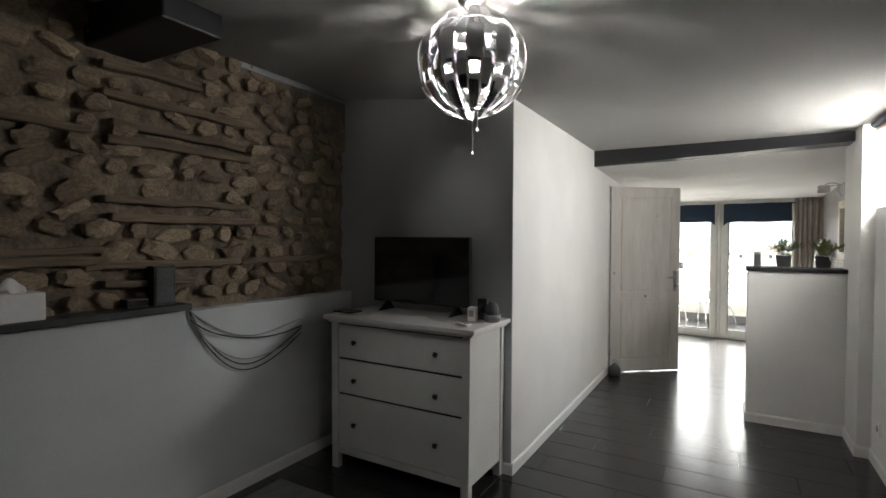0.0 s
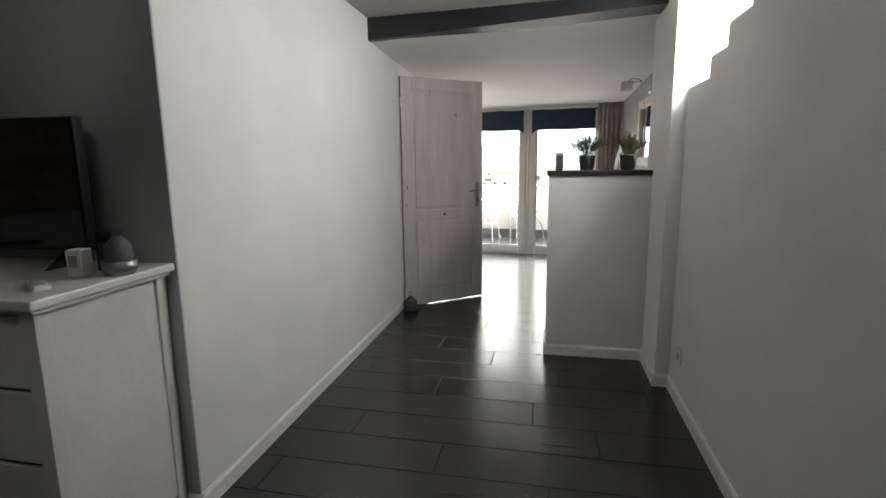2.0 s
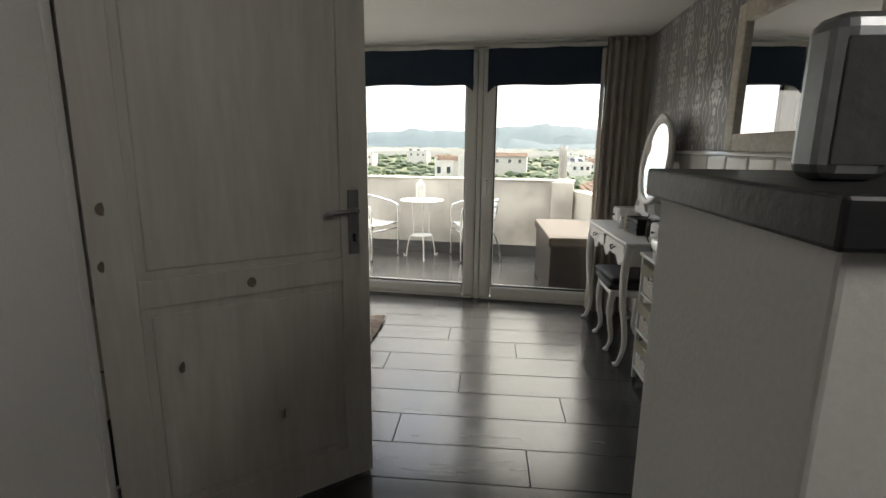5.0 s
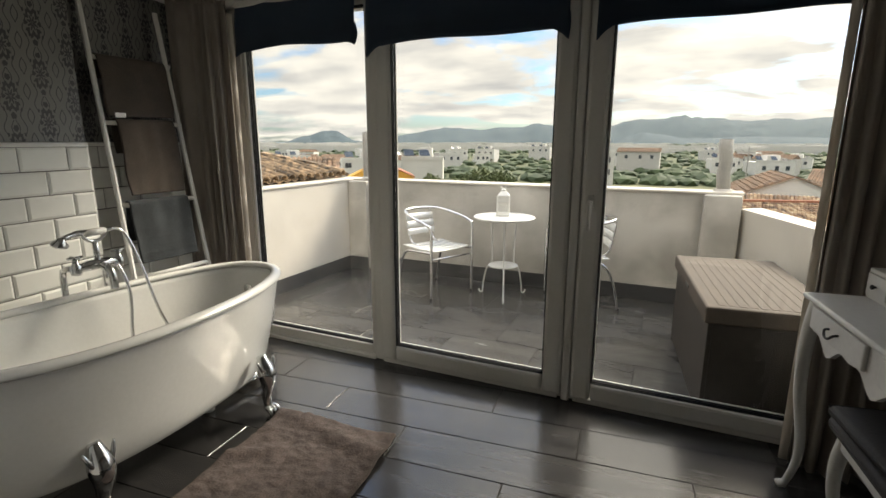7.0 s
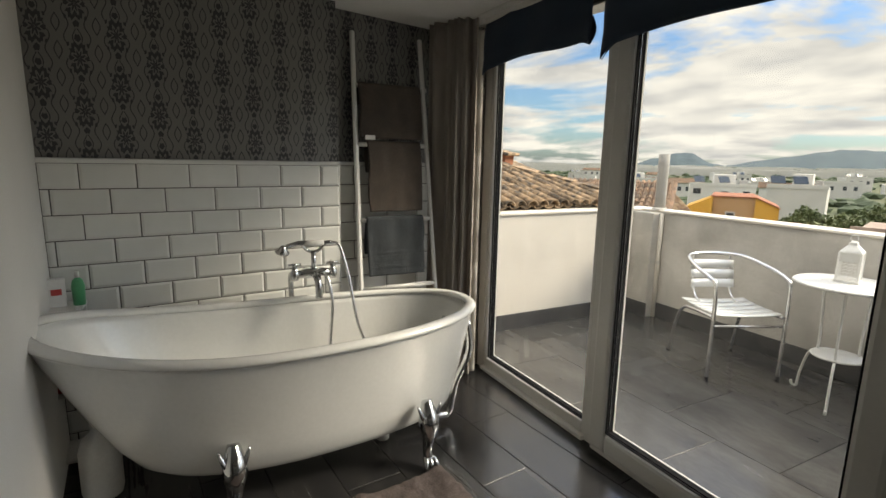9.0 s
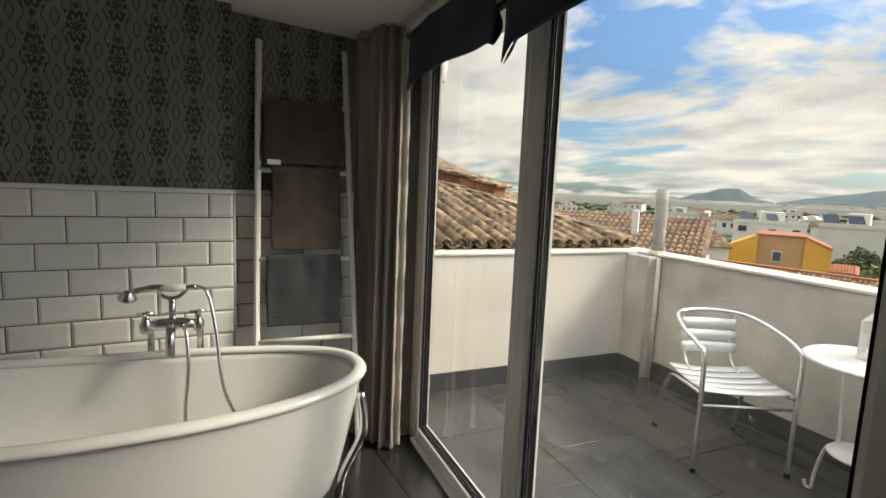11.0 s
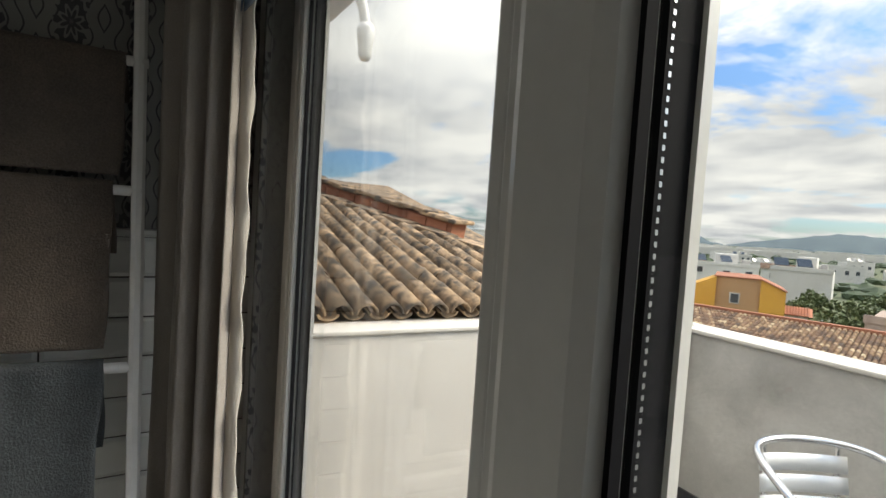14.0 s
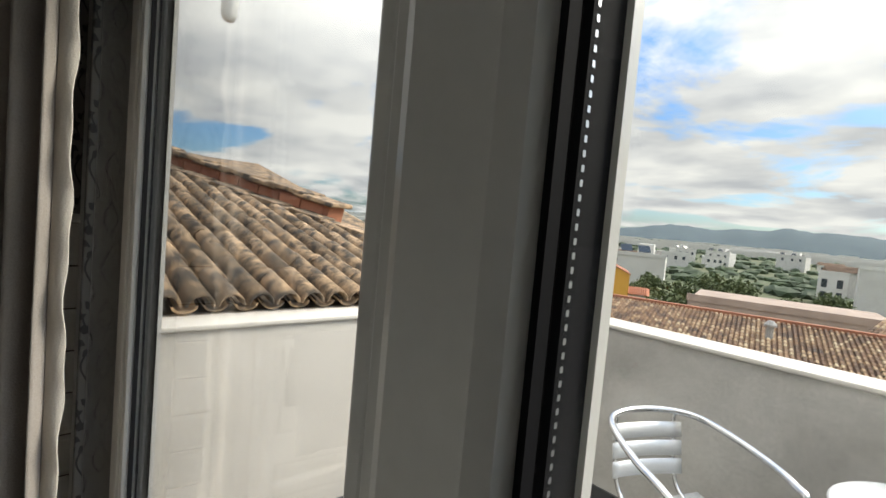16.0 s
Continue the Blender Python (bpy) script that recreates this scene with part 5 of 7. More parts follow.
def bottle(name, x, y, z, prof, mm, label, cap=None, capm=None, lab=None):
    o = thing(name, W @ pose(x, y, z), label, "bottle")
    part("body", lathe(prof, 18), mm, o, smooth=True)
    if cap:
        part("cap", lathe(cap, 14), capm, o, smooth=True)
    if lab:
        part("label_band", lathe(lab, 18), RED_PR, o)


bottle("shampoo_bottle", -2.83, 6.07, 0.681, [(0, 0), (0.034, 0), (0.036, 0.05), (0.030, 0.085), (0.014, 0.105), (0, 0.105)], TRIM, "white rounded shampoo bottle", [(0, 0.105), (0.012, 0.105), (0.011, 0.135), (0, 0.137)], TRIM)
bottle("cosmetic_tub", -2.80, 6.19, 0.681, [(0, 0), (0.045, 0), (0.047, 0.035), (0, 0.036)], BROWN_PL, "low brown cosmetic tub", [(0, 0.036), (0.049, 0.036), (0.049, 0.052), (0, 0.054)], BROWN_PL)
bx = thing("cosmetic_carton", W @ pose(-2.85, 6.28, 0.681, 0, 0, 12), "white cosmetic carton with a red patch", "carton")
part("carton", cube(-0.02, 0.02, -0.032, 0.032, 0, 0.115, 0.002), TRIM, bx)
part("red_patch", cube(0.020, 0.0212, -0.018, 0.018, 0.05, 0.075), RED_PR, bx)
bottle("green_bottle", -2.85, 6.355, 0.681, [(0, 0), (0.022, 0), (0.024, 0.08), (0.018, 0.105), (0.008, 0.115), (0, 0.115)], GREEN_PL, "green soap bottle with white cap", [(0, 0.115), (0.008, 0.115), (0.008, 0.14), (0, 0.142)], TRIM)
heat = thing("fan_heater", W @ pose(-2.42, 6.10, 0.0, 0, 0, 20), "slim cream upright fan heater with a dial", "heater")
part("body", cube(-0.065, 0.065, -0.09, 0.09, 0.02, 0.56, 0.02, None, 3), CREAM_PL, heat)
part("base", cube(-0.085, 0.085, -0.10, 0.10, 0.0, 0.022, 0.006), CREAM_PL, heat)
part("dial", moved(lathe([(0.022, 0), (0.026, 0.004), (0.022, 0.008)], 20), pose(0.065, 0.0, 0.43, 0, 90, 0)), DARK_STEEL, heat)
part("switch", cube(0.064, 0.068, -0.02, 0.02, 0.34, 0.375, 0.001), BLACK, heat)
part("grip_slot", cube(0.060, 0.068, -0.03, 0.03, 0.485, 0.50, 0.003), CABLE_W, heat)
part("flex", tube(smooth_path([(0.04, -0.08, 0.27), (0.075, -0.05, 0.235), (0.078, 0.03, 0.23), (0.04, 0.095, 0.26)], 6), 0.004, 6), BLACK, heat)
jug = thing("water_jug", W @ pose(-2.52, 6.42, 0.0), "milky plastic water canister on the floor", "canister")
part("canister", lathe([(0, 0), (0.065, 0.0), (0.07, 0.02), (0.07, 0.19), (0.055, 0.235), (0.022, 0.265), (0.02, 0.285), (0, 0.285)], 18), MILKY, jug, smooth=True)
part("screw_cap", lathe([(0, 0.285), (0.023, 0.285), (0.023, 0.305), (0, 0.305)], 14), TRIM, jug)
crate = thing("red_basket", W @ pose(-2.83, 6.215, 0.336), "dark red wash basket on the lower shelf", "basket")
part("basket", prism([(-0.07, -0.11), (0.07, -0.11), (0.07, 0.15), (-0.07, 0.15)], 0.12, "z"), RED_CLOTH, crate)
part("rim", tube([(-0.073, -0.113, 0.12), (0.073, -0.113, 0.12), (0.073, 0.153, 0.12), (-0.073, 0.153, 0.12)], 0.006, 6, None, True), RED_CLOTH, crate)


# ---- dressing corner by the right wall ----
def cabriole(h, lean, r0=0.024):
    P = smooth_path([(0, 0, h), (lean * 0.35, 0, h * 0.80), (lean * 0.30, 0, h * 0.55), (-lean * 0.25, 0, h * 0.22), (lean * 0.2, 0, 0.03), (lean * 0.75, 0, 0.0)], 5)
    n = len(P) - 1
    r = [r0 * (1.15 - 0.62 * min(1, i / n * 1.25)) + (0.006 if i > n - 4 else 0) for i in range(n + 1)]
    b = tube(P, r, 10)
    for v in b.verts:
        v.co.z = max(v.co.z, 0.0)
    return b


def dressing_table():
    d = thing("dressing_table", pose(0.98, 7.60, 0, 0, 0, 2), "white dressing table with curved legs and oval mirror", "dressing table")
    part("top", cube(-0.175, 0.17, -0.48, 0.48, 0.745, 0.763, 0.007), WHITE_WOOD, d)
    for sx, sy in ((-1, -1), (-1, 1), (1, -1), (1, 1)):
        part("leg", cabriole(0.745, 0.055), WHITE_WOOD, d, m=pose(sx * 0.135, sy * 0.435, 0, 0, 0, 180 if sx < 0 else 0), smooth=True)
    part("side_apron", cube(-0.14, 0.14, -0.455, -0.437, 0.62, 0.745, 0.003), WHITE_WOOD, d)
    part("side_apron", cube(-0.14, 0.14, 0.437, 0.455, 0.62, 0.745, 0.003), WHITE_WOOD, d)
    part("back_apron", cube(0.125, 0.143, -0.43, 0.43, 0.60, 0.745, 0.003), WHITE_WOOD, d)
    wave = [(-0.43, 0.745), (0.43, 0.745)] + [(0.43 - 0.86 * k / 36, 0.625 + 0.022 * math.cos(2 * math.pi * 3 * k / 36) - 0.012 * math.cos(2 * math.pi * 6 * k / 36)) for k in range(37)]
    part("front_apron", prism(wave, 0.016, "x"), WHITE_WOOD, d, m=pose(-0.15, 0, 0))
    for y in (-0.22, 0.02 + 0.21):
        dr = part("drawer_front", cube(-0.163, -0.150, y - 0.185, y + 0.185, 0.652, 0.732, 0.005), WHITE_WOOD, d)
        part("bail_handle", tube(smooth_path([(-0.165, y - 0.03, 0.70), (-0.178, y - 0.03, 0.697), (-0.184, y - 0.012, 0.682), (-0.184, y + 0.012, 0.682), (-0.178, y + 0.03, 0.697), (-0.165, y + 0.03, 0.70)], 4), 0.0042, 8), BLACK, dr, "black drop handle", smooth=True)
    for y in (-0.40, 0.40):
        bxx = part("trinket_drawer", cube(0.01, 0.155, y - 0.075, y + 0.075, 0.763, 0.868, 0.005), WHITE_WOOD, d)
        part("trinket_front", cube(0.002, 0.010, y - 0.062, y + 0.062, 0.778, 0.854, 0.003), WHITE_WOOD, bxx)
        part("pull", moved(lathe([(0, 0.018), (0.007, 0.015), (0.009, 0.010), (0.004, 0.004), (0.004, 0), (0, 0)], 12), pose(0.002, y, 0.815, 0, -90, 0)), BLACK, bxx, smooth=True)
    # scrolled supports and the oval mirror
    for s in (-1, 1):
        o = smooth_path([(s * 0.17, 0.868, 0), (s * 0.34, 0.868, 0), (s * 0.355, 0.92, 0), (s * 0.315, 0.965, 0), (s * 0.305, 1.02, 0), (s * 0.32, 1.075, 0), (s * 0.29, 1.10, 0), (s * 0.285, 1.16, 0), (s * 0.265, 1.215, 0), (s * 0.238, 1.20, 0), (s * 0.25, 1.10, 0), (s * 0.225, 1.0, 0), (s * 0.17, 0.92, 0)], 3, True)
        part("mirror_support", prism([(p.x, p.y) for p in o], 0.018, "x"), WHITE_WOOD, d, m=pose(0.085, -0.13, 0))
        part("scroll_boss", moved(lathe([(0.018, 0), (0.026, 0.006), (0.018, 0.01)], 16), pose(0.083, s * 0.30 - 0.13, 0.925, 0, -90, 0)), WHITE_WOOD, d)
    part("mirror_base", cube(0.082, 0.106, -0.33, 0.07, 0.763, 0.885, 0.006), WHITE_WOOD, d)
    tilt = pose(0.075, -0.13, 1.21, 0, 6, 0)
    oval = [(0, 0.205 * math.cos(a), 0.245 * math.sin(a) * (1.0 + 0.05 * max(0, math.sin(a)) ** 6)) for a in (2 * math.pi * k / 56 for k in range(56))]
    mf = part("mirror_frame", tube(oval, 0.028, 12, None, True, 0.62), WHITE_WOOD, d, "white oval mirror frame", m=tilt, smooth=True)
    part("mirror_glass", prism([(0.188 * math.cos(a), 0.228 * math.sin(a)) for a in (2 * math.pi * k / 48 for k in range(48))], 0.006, "x"), MIRROR, mf, "oval mirror glass", m=pose(-0.008, 0, 0))
    part("mirror_backing", prism([(0.195 * math.cos(a), 0.235 * math.sin(a)) for a in (2 * math.pi * k / 48 for k in range(48))], 0.006, "x"), WHITE_WOOD, mf, m=pose(0.002, 0, 0))
    part("crest", tube(smooth_path([(-0.012, -0.085, 0.252), (-0.016, -0.04, 0.272), (-0.018, 0, 0.28), (-0.016, 0.04, 0.272), (-0.012, 0.085, 0.252)], 5), 0.012, 8), WHITE_WOOD, mf, smooth=True)


dressing_table()
bas = thing("wicker_basket", pose(1.0, 7.47, 0.763, 0, 0, 4), "small black wicker basket on the dressing table", "basket")
bb = prism([(-0.055, -0.085), (0.055, -0.085), (0.055, 0.085), (-0.055, 0.085)], 0.095, "z")
part("weave", bb, DARK_WICKER, bas)
for z in (0.02, 0.045, 0.07, 0.095):
    part("strand", tube([(-0.057, -0.087, z), (0.057, -0.087, z), (0.057, 0.087, z), (-0.057, 0.087, z)], 0.007, 6, None, True), DARK_WICKER, bas)
for i, (x, y, h, r) in enumerate(((0.93, 7.66, 0.085, 0.018), (0.95, 7.60, 0.12, 0.02), (0.985, 7.70, 0.10, 0.017), (1.0, 7.64, 0.13, 0.015), (0.97, 7.57, 0.07, 0.02), (1.01, 7.36, 0.14, 0.012))):
    o = thing("perfume_bottle", pose(x, y, 0.763), "small clear perfume bottle on the dressing table", "bottle", "bottles on the dressing table")
    part("flask", lathe([(0, 0), (r, 0), (r, h * 0.6), (r * 0.45, h * 0.72), (r * 0.4, h * 0.78), (0, h * 0.78)], 12), (MILKY, CREAM_PL, TAUPE_PL)[i % 3], o, smooth=True)
    part("stopper", lathe([(0, h * 0.78), (r * 0.6, h * 0.78), (r * 0.55, h), (0, h)], 10), (STEEL, TRIM, STEEL)[i % 3], o, smooth=True)


def stool():
    s = thing("stool", pose(0.965, 7.55, 0), "white curved-leg stool with a dark cushion", "stool")
    for sx, sy in ((-1, -1), (-1, 1), (1, -1), (1, 1)):
        part("leg", cabriole(0.40, 0.04, 0.022), WHITE_WOOD, s, m=pose(sx * 0.12, sy * 0.155, 0, 0, 0, math.degrees(math.atan2(sy * 0.4, sx))), smooth=True)
    part("seat_rail", cube(-0.14, 0.14, -0.18, 0.18, 0.365, 0.415, 0.012), WHITE_WOOD, s)

    def cush(z0, h, off):
        b = cube(-0.165, 0.155, -0.20, 0.20, z0, z0 + h, 0.02, None, 3)
        bmesh.ops.subdivide_edges(b, edges=b.edges[:], cuts=1)
        for v in b.verts:
            k = 1 - (v.co.x / 0.17) ** 2 * 0.5 - (v.co.y / 0.21) ** 2 * 0.5
            v.co.z += (0.012 * k + 0.008 * noise3((v.co.x * 9, v.co.y * 9, off), 1)) * (1 if v.co.z > z0 + h * 0.5 else -0.1)
        return b
    part("cushion", cush(0.416, 0.038, 1), LEATHER, s, "dark grey cushion", smooth=True)
    part("folded_cloth", cush(0.464, 0.024, 4), LEATHER, s, "dark folded cloth", m=pose(0.005, 0.01, 0.002, 0, 0, 3), smooth=True)


stool()


def basket_cabinet():
    c = thing("basket_cabinet", pose(1.02, 6.79, 0), "white cabinet frame with three wicker drawers", "cabinet")
    x0, x1, y0, y1 = -0.13, 0.13, -0.24, 0.24
    for x in (x0, x1 - 0.022):
        for y in (y0, y1 - 0.022):
            part("post", cube(x, x + 0.022, y, y + 0.022, 0, 0.715, 0.002), WHITE_WOOD, c)
    part("top", cube(x0 - 0.01, x1 + 0.008, y0 - 0.01, y1 + 0.01, 0.715, 0.733, 0.004), WHITE_WOOD, c)
    for z in (0.06, 0.28, 0.50):
        part("shelf", cube(x0 + 0.002, x1, y0 + 0.002, y1 - 0.002, z, z + 0.014, 0.002), WHITE_WOOD, c)
        k = part("wicker_drawer", cube(x0 + 0.006, x1 - 0.01, y0 + 0.028, y1 - 0.028, z + 0.016, z + 0.17, 0.008), WICKER, c, "white wicker drawer")
        for i in range(16):
            yy = y0 + 0.035 + i * (y1 - y0 - 0.07) / 15
            part("lining_pleat", tube([(x0 + 0.0, yy, z + 0.178), (x0 - 0.004, yy + 0.003, z + 0.15), (x0 - 0.002, yy, z + 0.122)], 0.008, 6), CREAM_PL, k)
        part("bow", tube(smooth_path([(x0 - 0.008, 0, z + 0.12), (x0 - 0.014, 0.045, z + 0.142), (x0 - 0.012, 0.06, z + 0.115), (x0 - 0.012, 0, z + 0.118), (x0 - 0.012, -0.06, z + 0.138), (x0 - 0.014, -0.04, z + 0.10), (x0 - 0.008, 0, z + 0.12), (x0 - 0.012, -0.03, z + 0.05)], 4), 0.0045, 6), DARK_STEEL, k, smooth=True)


basket_cabinet()
sink = thing("washbasin", pose(1.0, 6.50, 0), "white rectangular washbasin on a white stand", "washbasin")
sbm = bmesh.new()
ring_z = [(0.0, 0.80, 0.0), (-0.012, 0.835, 0), (-0.010, 0.862, 0), (0.012, 0.868, 0), (0.035, 0.862, 0), (0.05, 0.80, 0), (0.08, 0.755, 0)]
rgs = []
for inset, z, _ in ring_z:
    pts = []
    for k in range(32):
        a = 2 * math.pi * k / 32
        ca, sa = math.cos(a), math.sin(a)
        pts.append(sbm.verts.new(((0.17 - inset) * math.copysign(abs(ca) ** 0.45, ca), (0.29 - inset) * math.copysign(abs(sa) ** 0.45, sa), z)))
    rgs.append(pts)
for p, q in zip(rgs, rgs[1:]):
    for k in range(32):
        sbm.faces.new((p[k], p[(k + 1) % 32], q[(k + 1) % 32], q[k]))
sbm.faces.new(rgs[0])
sbm.faces.new(rgs[-1])
part("basin", sbm, ENAMEL, sink, smooth=True)
part("stand", cube(-0.14, 0.16, -0.27, 0.27, 0.736, 0.80, 0.004), WHITE_WOOD, sink)
part("stand_leg", cube(-0.14, -0.11, -0.27, -0.245, 0.0, 0.736, 0.003), WHITE_WOOD, sink)
part("stand_leg", cube(0.13, 0.16, -0.27, -0.245, 0.0, 0.736, 0.003), WHITE_WOOD, sink)
dry = thing("hair_dryer", pose(1.075, 6.93, 0.74), "black hair dryer in a chrome wire holder", "hair dryer")
part("barrel", lathe([(0, 0.06), (0.028, 0.06), (0.036, 0.09), (0.042, 0.15), (0.046, 0.21), (0.040, 0.245), (0.02, 0.26), (0, 0.262)], 18), BLACK, dry, smooth=True)
part("grip", tube(smooth_path([(-0.02, 0.0, 0.20), (-0.07, 0.08, 0.185), (-0.09, 0.18, 0.165), (-0.095, 0.25, 0.15)], 5), [0.02] * 4 + [0.017] * 8 + [0.014] * 4, 12), BLACK, dry, smooth=True)
for z in (0.07, 0.11, 0.15):
    part("wire_ring", tube([(0.05 * math.cos(a), 0.05 * math.sin(a), z) for a in (2 * math.pi * k / 28 for k in range(28))], 0.0025, 6, None, True), CHROME, dry, smooth=True)
part("bracket", cube(0.046, 0.09, -0.02, 0.02, 0.05, 0.17, 0.004), CHROME, dry)
part("flex", tube(smooth_path([(-0.095, 0.25, 0.15), (-0.12, 0.27, 0.08), (-0.10, 0.20, -0.02), (-0.05, 0.16, -0.03), (0.0, 0.13, 0.0), (0.03, 0.10, 0.08)], 6), 0.0045, 6), BLACK, dry, smooth=True)

# framed mirror and wall light on the papered wall
fm = thing("wall_mirror", pose(1.168, 6.30, 1.60), "tall mirror in a pale limed wood frame", "mirror")
part("glass", cube(-0.016, -0.010, -0.40, 0.40, -0.24, 0.24), MIRROR, fm, "mirror glass")
for nm, b in zip(bars, [cube(-0.035, 0.0, -0.48, -0.40, -0.32, 0.32, 0.006), cube(-0.035, 0.0, 0.40, 0.48, -0.32, 0.32, 0.006), cube(-0.035, 0.0, -0.40, 0.40, -0.32, -0.24, 0.006), cube(-0.035, 0.0, -0.40, 0.40, 0.24, 0.32, 0.006)]):
    part("frame_" + nm, b, LIMED, fm)
part("backing", cube(-0.008, 0.002, -0.44, 0.44, -0.28, 0.28), BLACK, fm)
sc = thing("wall_light", pose(1.17, 6.37, 1.99), "curved chrome wall light with beaded glass shade", "lamp")
part("rose", moved(lathe([(0, 0.022), (0.018, 0.020), (0.045, 0.008), (0.048, 0), (0, 0)], 20), pose(0, 0, 0, 0, -90, 0)), CHROME, sc, smooth=True)
part("arm", tube(smooth_path([(-0.01, 0, 0.0), (-0.06, 0.0, -0.045), (-0.10, 0, 0.02), (-0.09, 0, 0.085), (-0.17, 0, 0.105), (-0.22, 0, 0.075)], 6), 0.006, 8), CHROME, sc, smooth=True)
part("arm_scroll", tube(smooth_path([(-0.09, 0, 0.07), (-0.13, 0.01, 0.08), (-0.17, 0.02, 0.07), (-0.07, 0.01, 0.09)], 5), 0.004, 8), CHROME, sc, smooth=True)
sh = part("shade_frame", lathe([(0.05, 0.075), (0.055, 0.078), (0.057, 0.068), (0.05, 0.066)], 24), CHROME, sc, m=pose(-0.22, 0, 0), smooth=True)
for k in range(16):
    a = 2 * math.pi * k / 16
    part("bead_strand", tube([(0.05 * math.cos(a), 0.05 * math.sin(a), 0.07), (0.052 * math.cos(a), 0.052 * math.sin(a), 0.0)], [0.005, 0.007], 6), MILKY, sh)

# ---- terrace ----
TZ = -0.05
terr = structure("terrace_floor", cube(-3.60, 0.95, 8.44, 10.50, TZ - 0.15, TZ - 0.006), GROUT, W, "grey tiled terrace floor")
par = cube(-3.74, -3.56, 8.46, 10.64, TZ - 0.1, 0.885, 0.006)
structure("parapet_left", par, RENDER, W, "cream rendered parapet beside the neighbouring roof")
structure("parapet_front", cube(-3.56, 0.06, 10.475, 10.64, TZ - 0.1, 0.885, 0.006), RENDER_G, W, "weathered front parapet, its shaded side put into the grey")
structure("parapet_cap_left", cube(-3.76, -3.545, 8.47, 10.46, 0.885, 0.905, 0.006), RENDER, W)
structure("parapet_cap_front", cube(-3.76, 0.07, 10.46, 10.655, 0.885, 0.905, 0.006), RENDER, W)
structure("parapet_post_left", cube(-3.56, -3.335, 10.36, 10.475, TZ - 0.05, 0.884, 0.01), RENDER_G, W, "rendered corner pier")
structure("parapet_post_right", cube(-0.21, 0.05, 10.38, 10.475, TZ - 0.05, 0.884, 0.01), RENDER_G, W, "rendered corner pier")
rp = prism([(0.055, 10.47), (0.72, 8.47), (0.87, 8.47), (0.205, 10.60)], 0.84, "z")
structure("parapet_right", rp, RENDER, W @ pose(0, 0, -0.06), "cream rendered side parapet")
for nm, a, b in (("skirting_left", cube(-3.56, -3.548, 8.46, 10.36, TZ - 0.006, 0.08, 0.002), 0), ("skirting_front", cube(-3.335, -0.21, 10.463, 10.475, TZ - 0.006, 0.08, 0.002), 0), ("skirting_post", cube(-3.56, -3.323, 10.348, 10.36, TZ - 0.006, 0.08, 0.002), 0)):
    structure(nm, a, SKIRT, W, "dark tiled skirting on the terrace")


def vent(name, x, y, z0, z1, r, label, bend=0.0):
    p = thing(name, W @ pose(x, y, z0), label, "pipe")
    h = z1 - z0
    part("pipe", tube([(0, 0, 0), (bend, 0, h * 0.35), (bend * 0.2, 0, h * 0.55), (bend * 1.5, 0, h * 0.8), (bend * 1.4, 0, h)], r, 16), PIPE, p, smooth=True)
    part("collar", lathe([(0, 0), (r * 1.5, 0), (r * 1.25, 0.02), (0, 0.02)], 16), RENDER_G, p)
    # the pipe is capped; a black disc gives the shade of an open end
    part("mouth", lathe([(0, 0), (r * 0.8, 0), (r * 0.8, 0.003), (0, 0.003)], 14), BLACK, p, m=pose(bend * 1.4, 0, h))


vent("vent_pipe", -3.405, 10.515, 0.905, 1.385, 0.046, "grey round vent pipe on the parapet corner")
vent("vent_pipe", -0.075, 10.55, 0.905, 1.31, 0.050, "pale crooked vent pipe on the parapet", -0.012)
dp = thing("down_pipe", W @ pose(-3.322, 10.452, TZ), "slim painted down pipe at the corner pier", "pipe")
part("pipe", tube([(0, 0, 0), (0, 0, 0.93)], 0.018, 10), RENDER, dp, smooth=True)
part("clip", lathe([(0.018, -0.012), (0.023, -0.012), (0.023, 0.012), (0.018, 0.012)], 12), RENDER_G, dp, m=pose(0, 0, 0.5))
aw = thing("awning_crank", W @ pose(-3.74, 8.80, 2.03), "white bent awning crank on the outer wall", "awning")
part("crank", tube(smooth_path([(0, 0.01, 0.03), (0, 0.008, 0.10), (0, 0.0, 0.17), (0.0, -0.03, 0.25), (0, -0.12, 0.33), (0, -0.34, 0.40)], 5), 0.022, 12), WHITE_METAL, aw, smooth=True)
part("grip", lathe([(0, -0.030), (0.018, -0.027), (0.030, -0.008), (0.031, 0.04), (0.036, 0.06), (0.040, 0.10), (0.028, 0.125), (0, 0.125)], 20), WHITE_METAL, aw, m=pose(0, 0.01, 0.02), smooth=True)


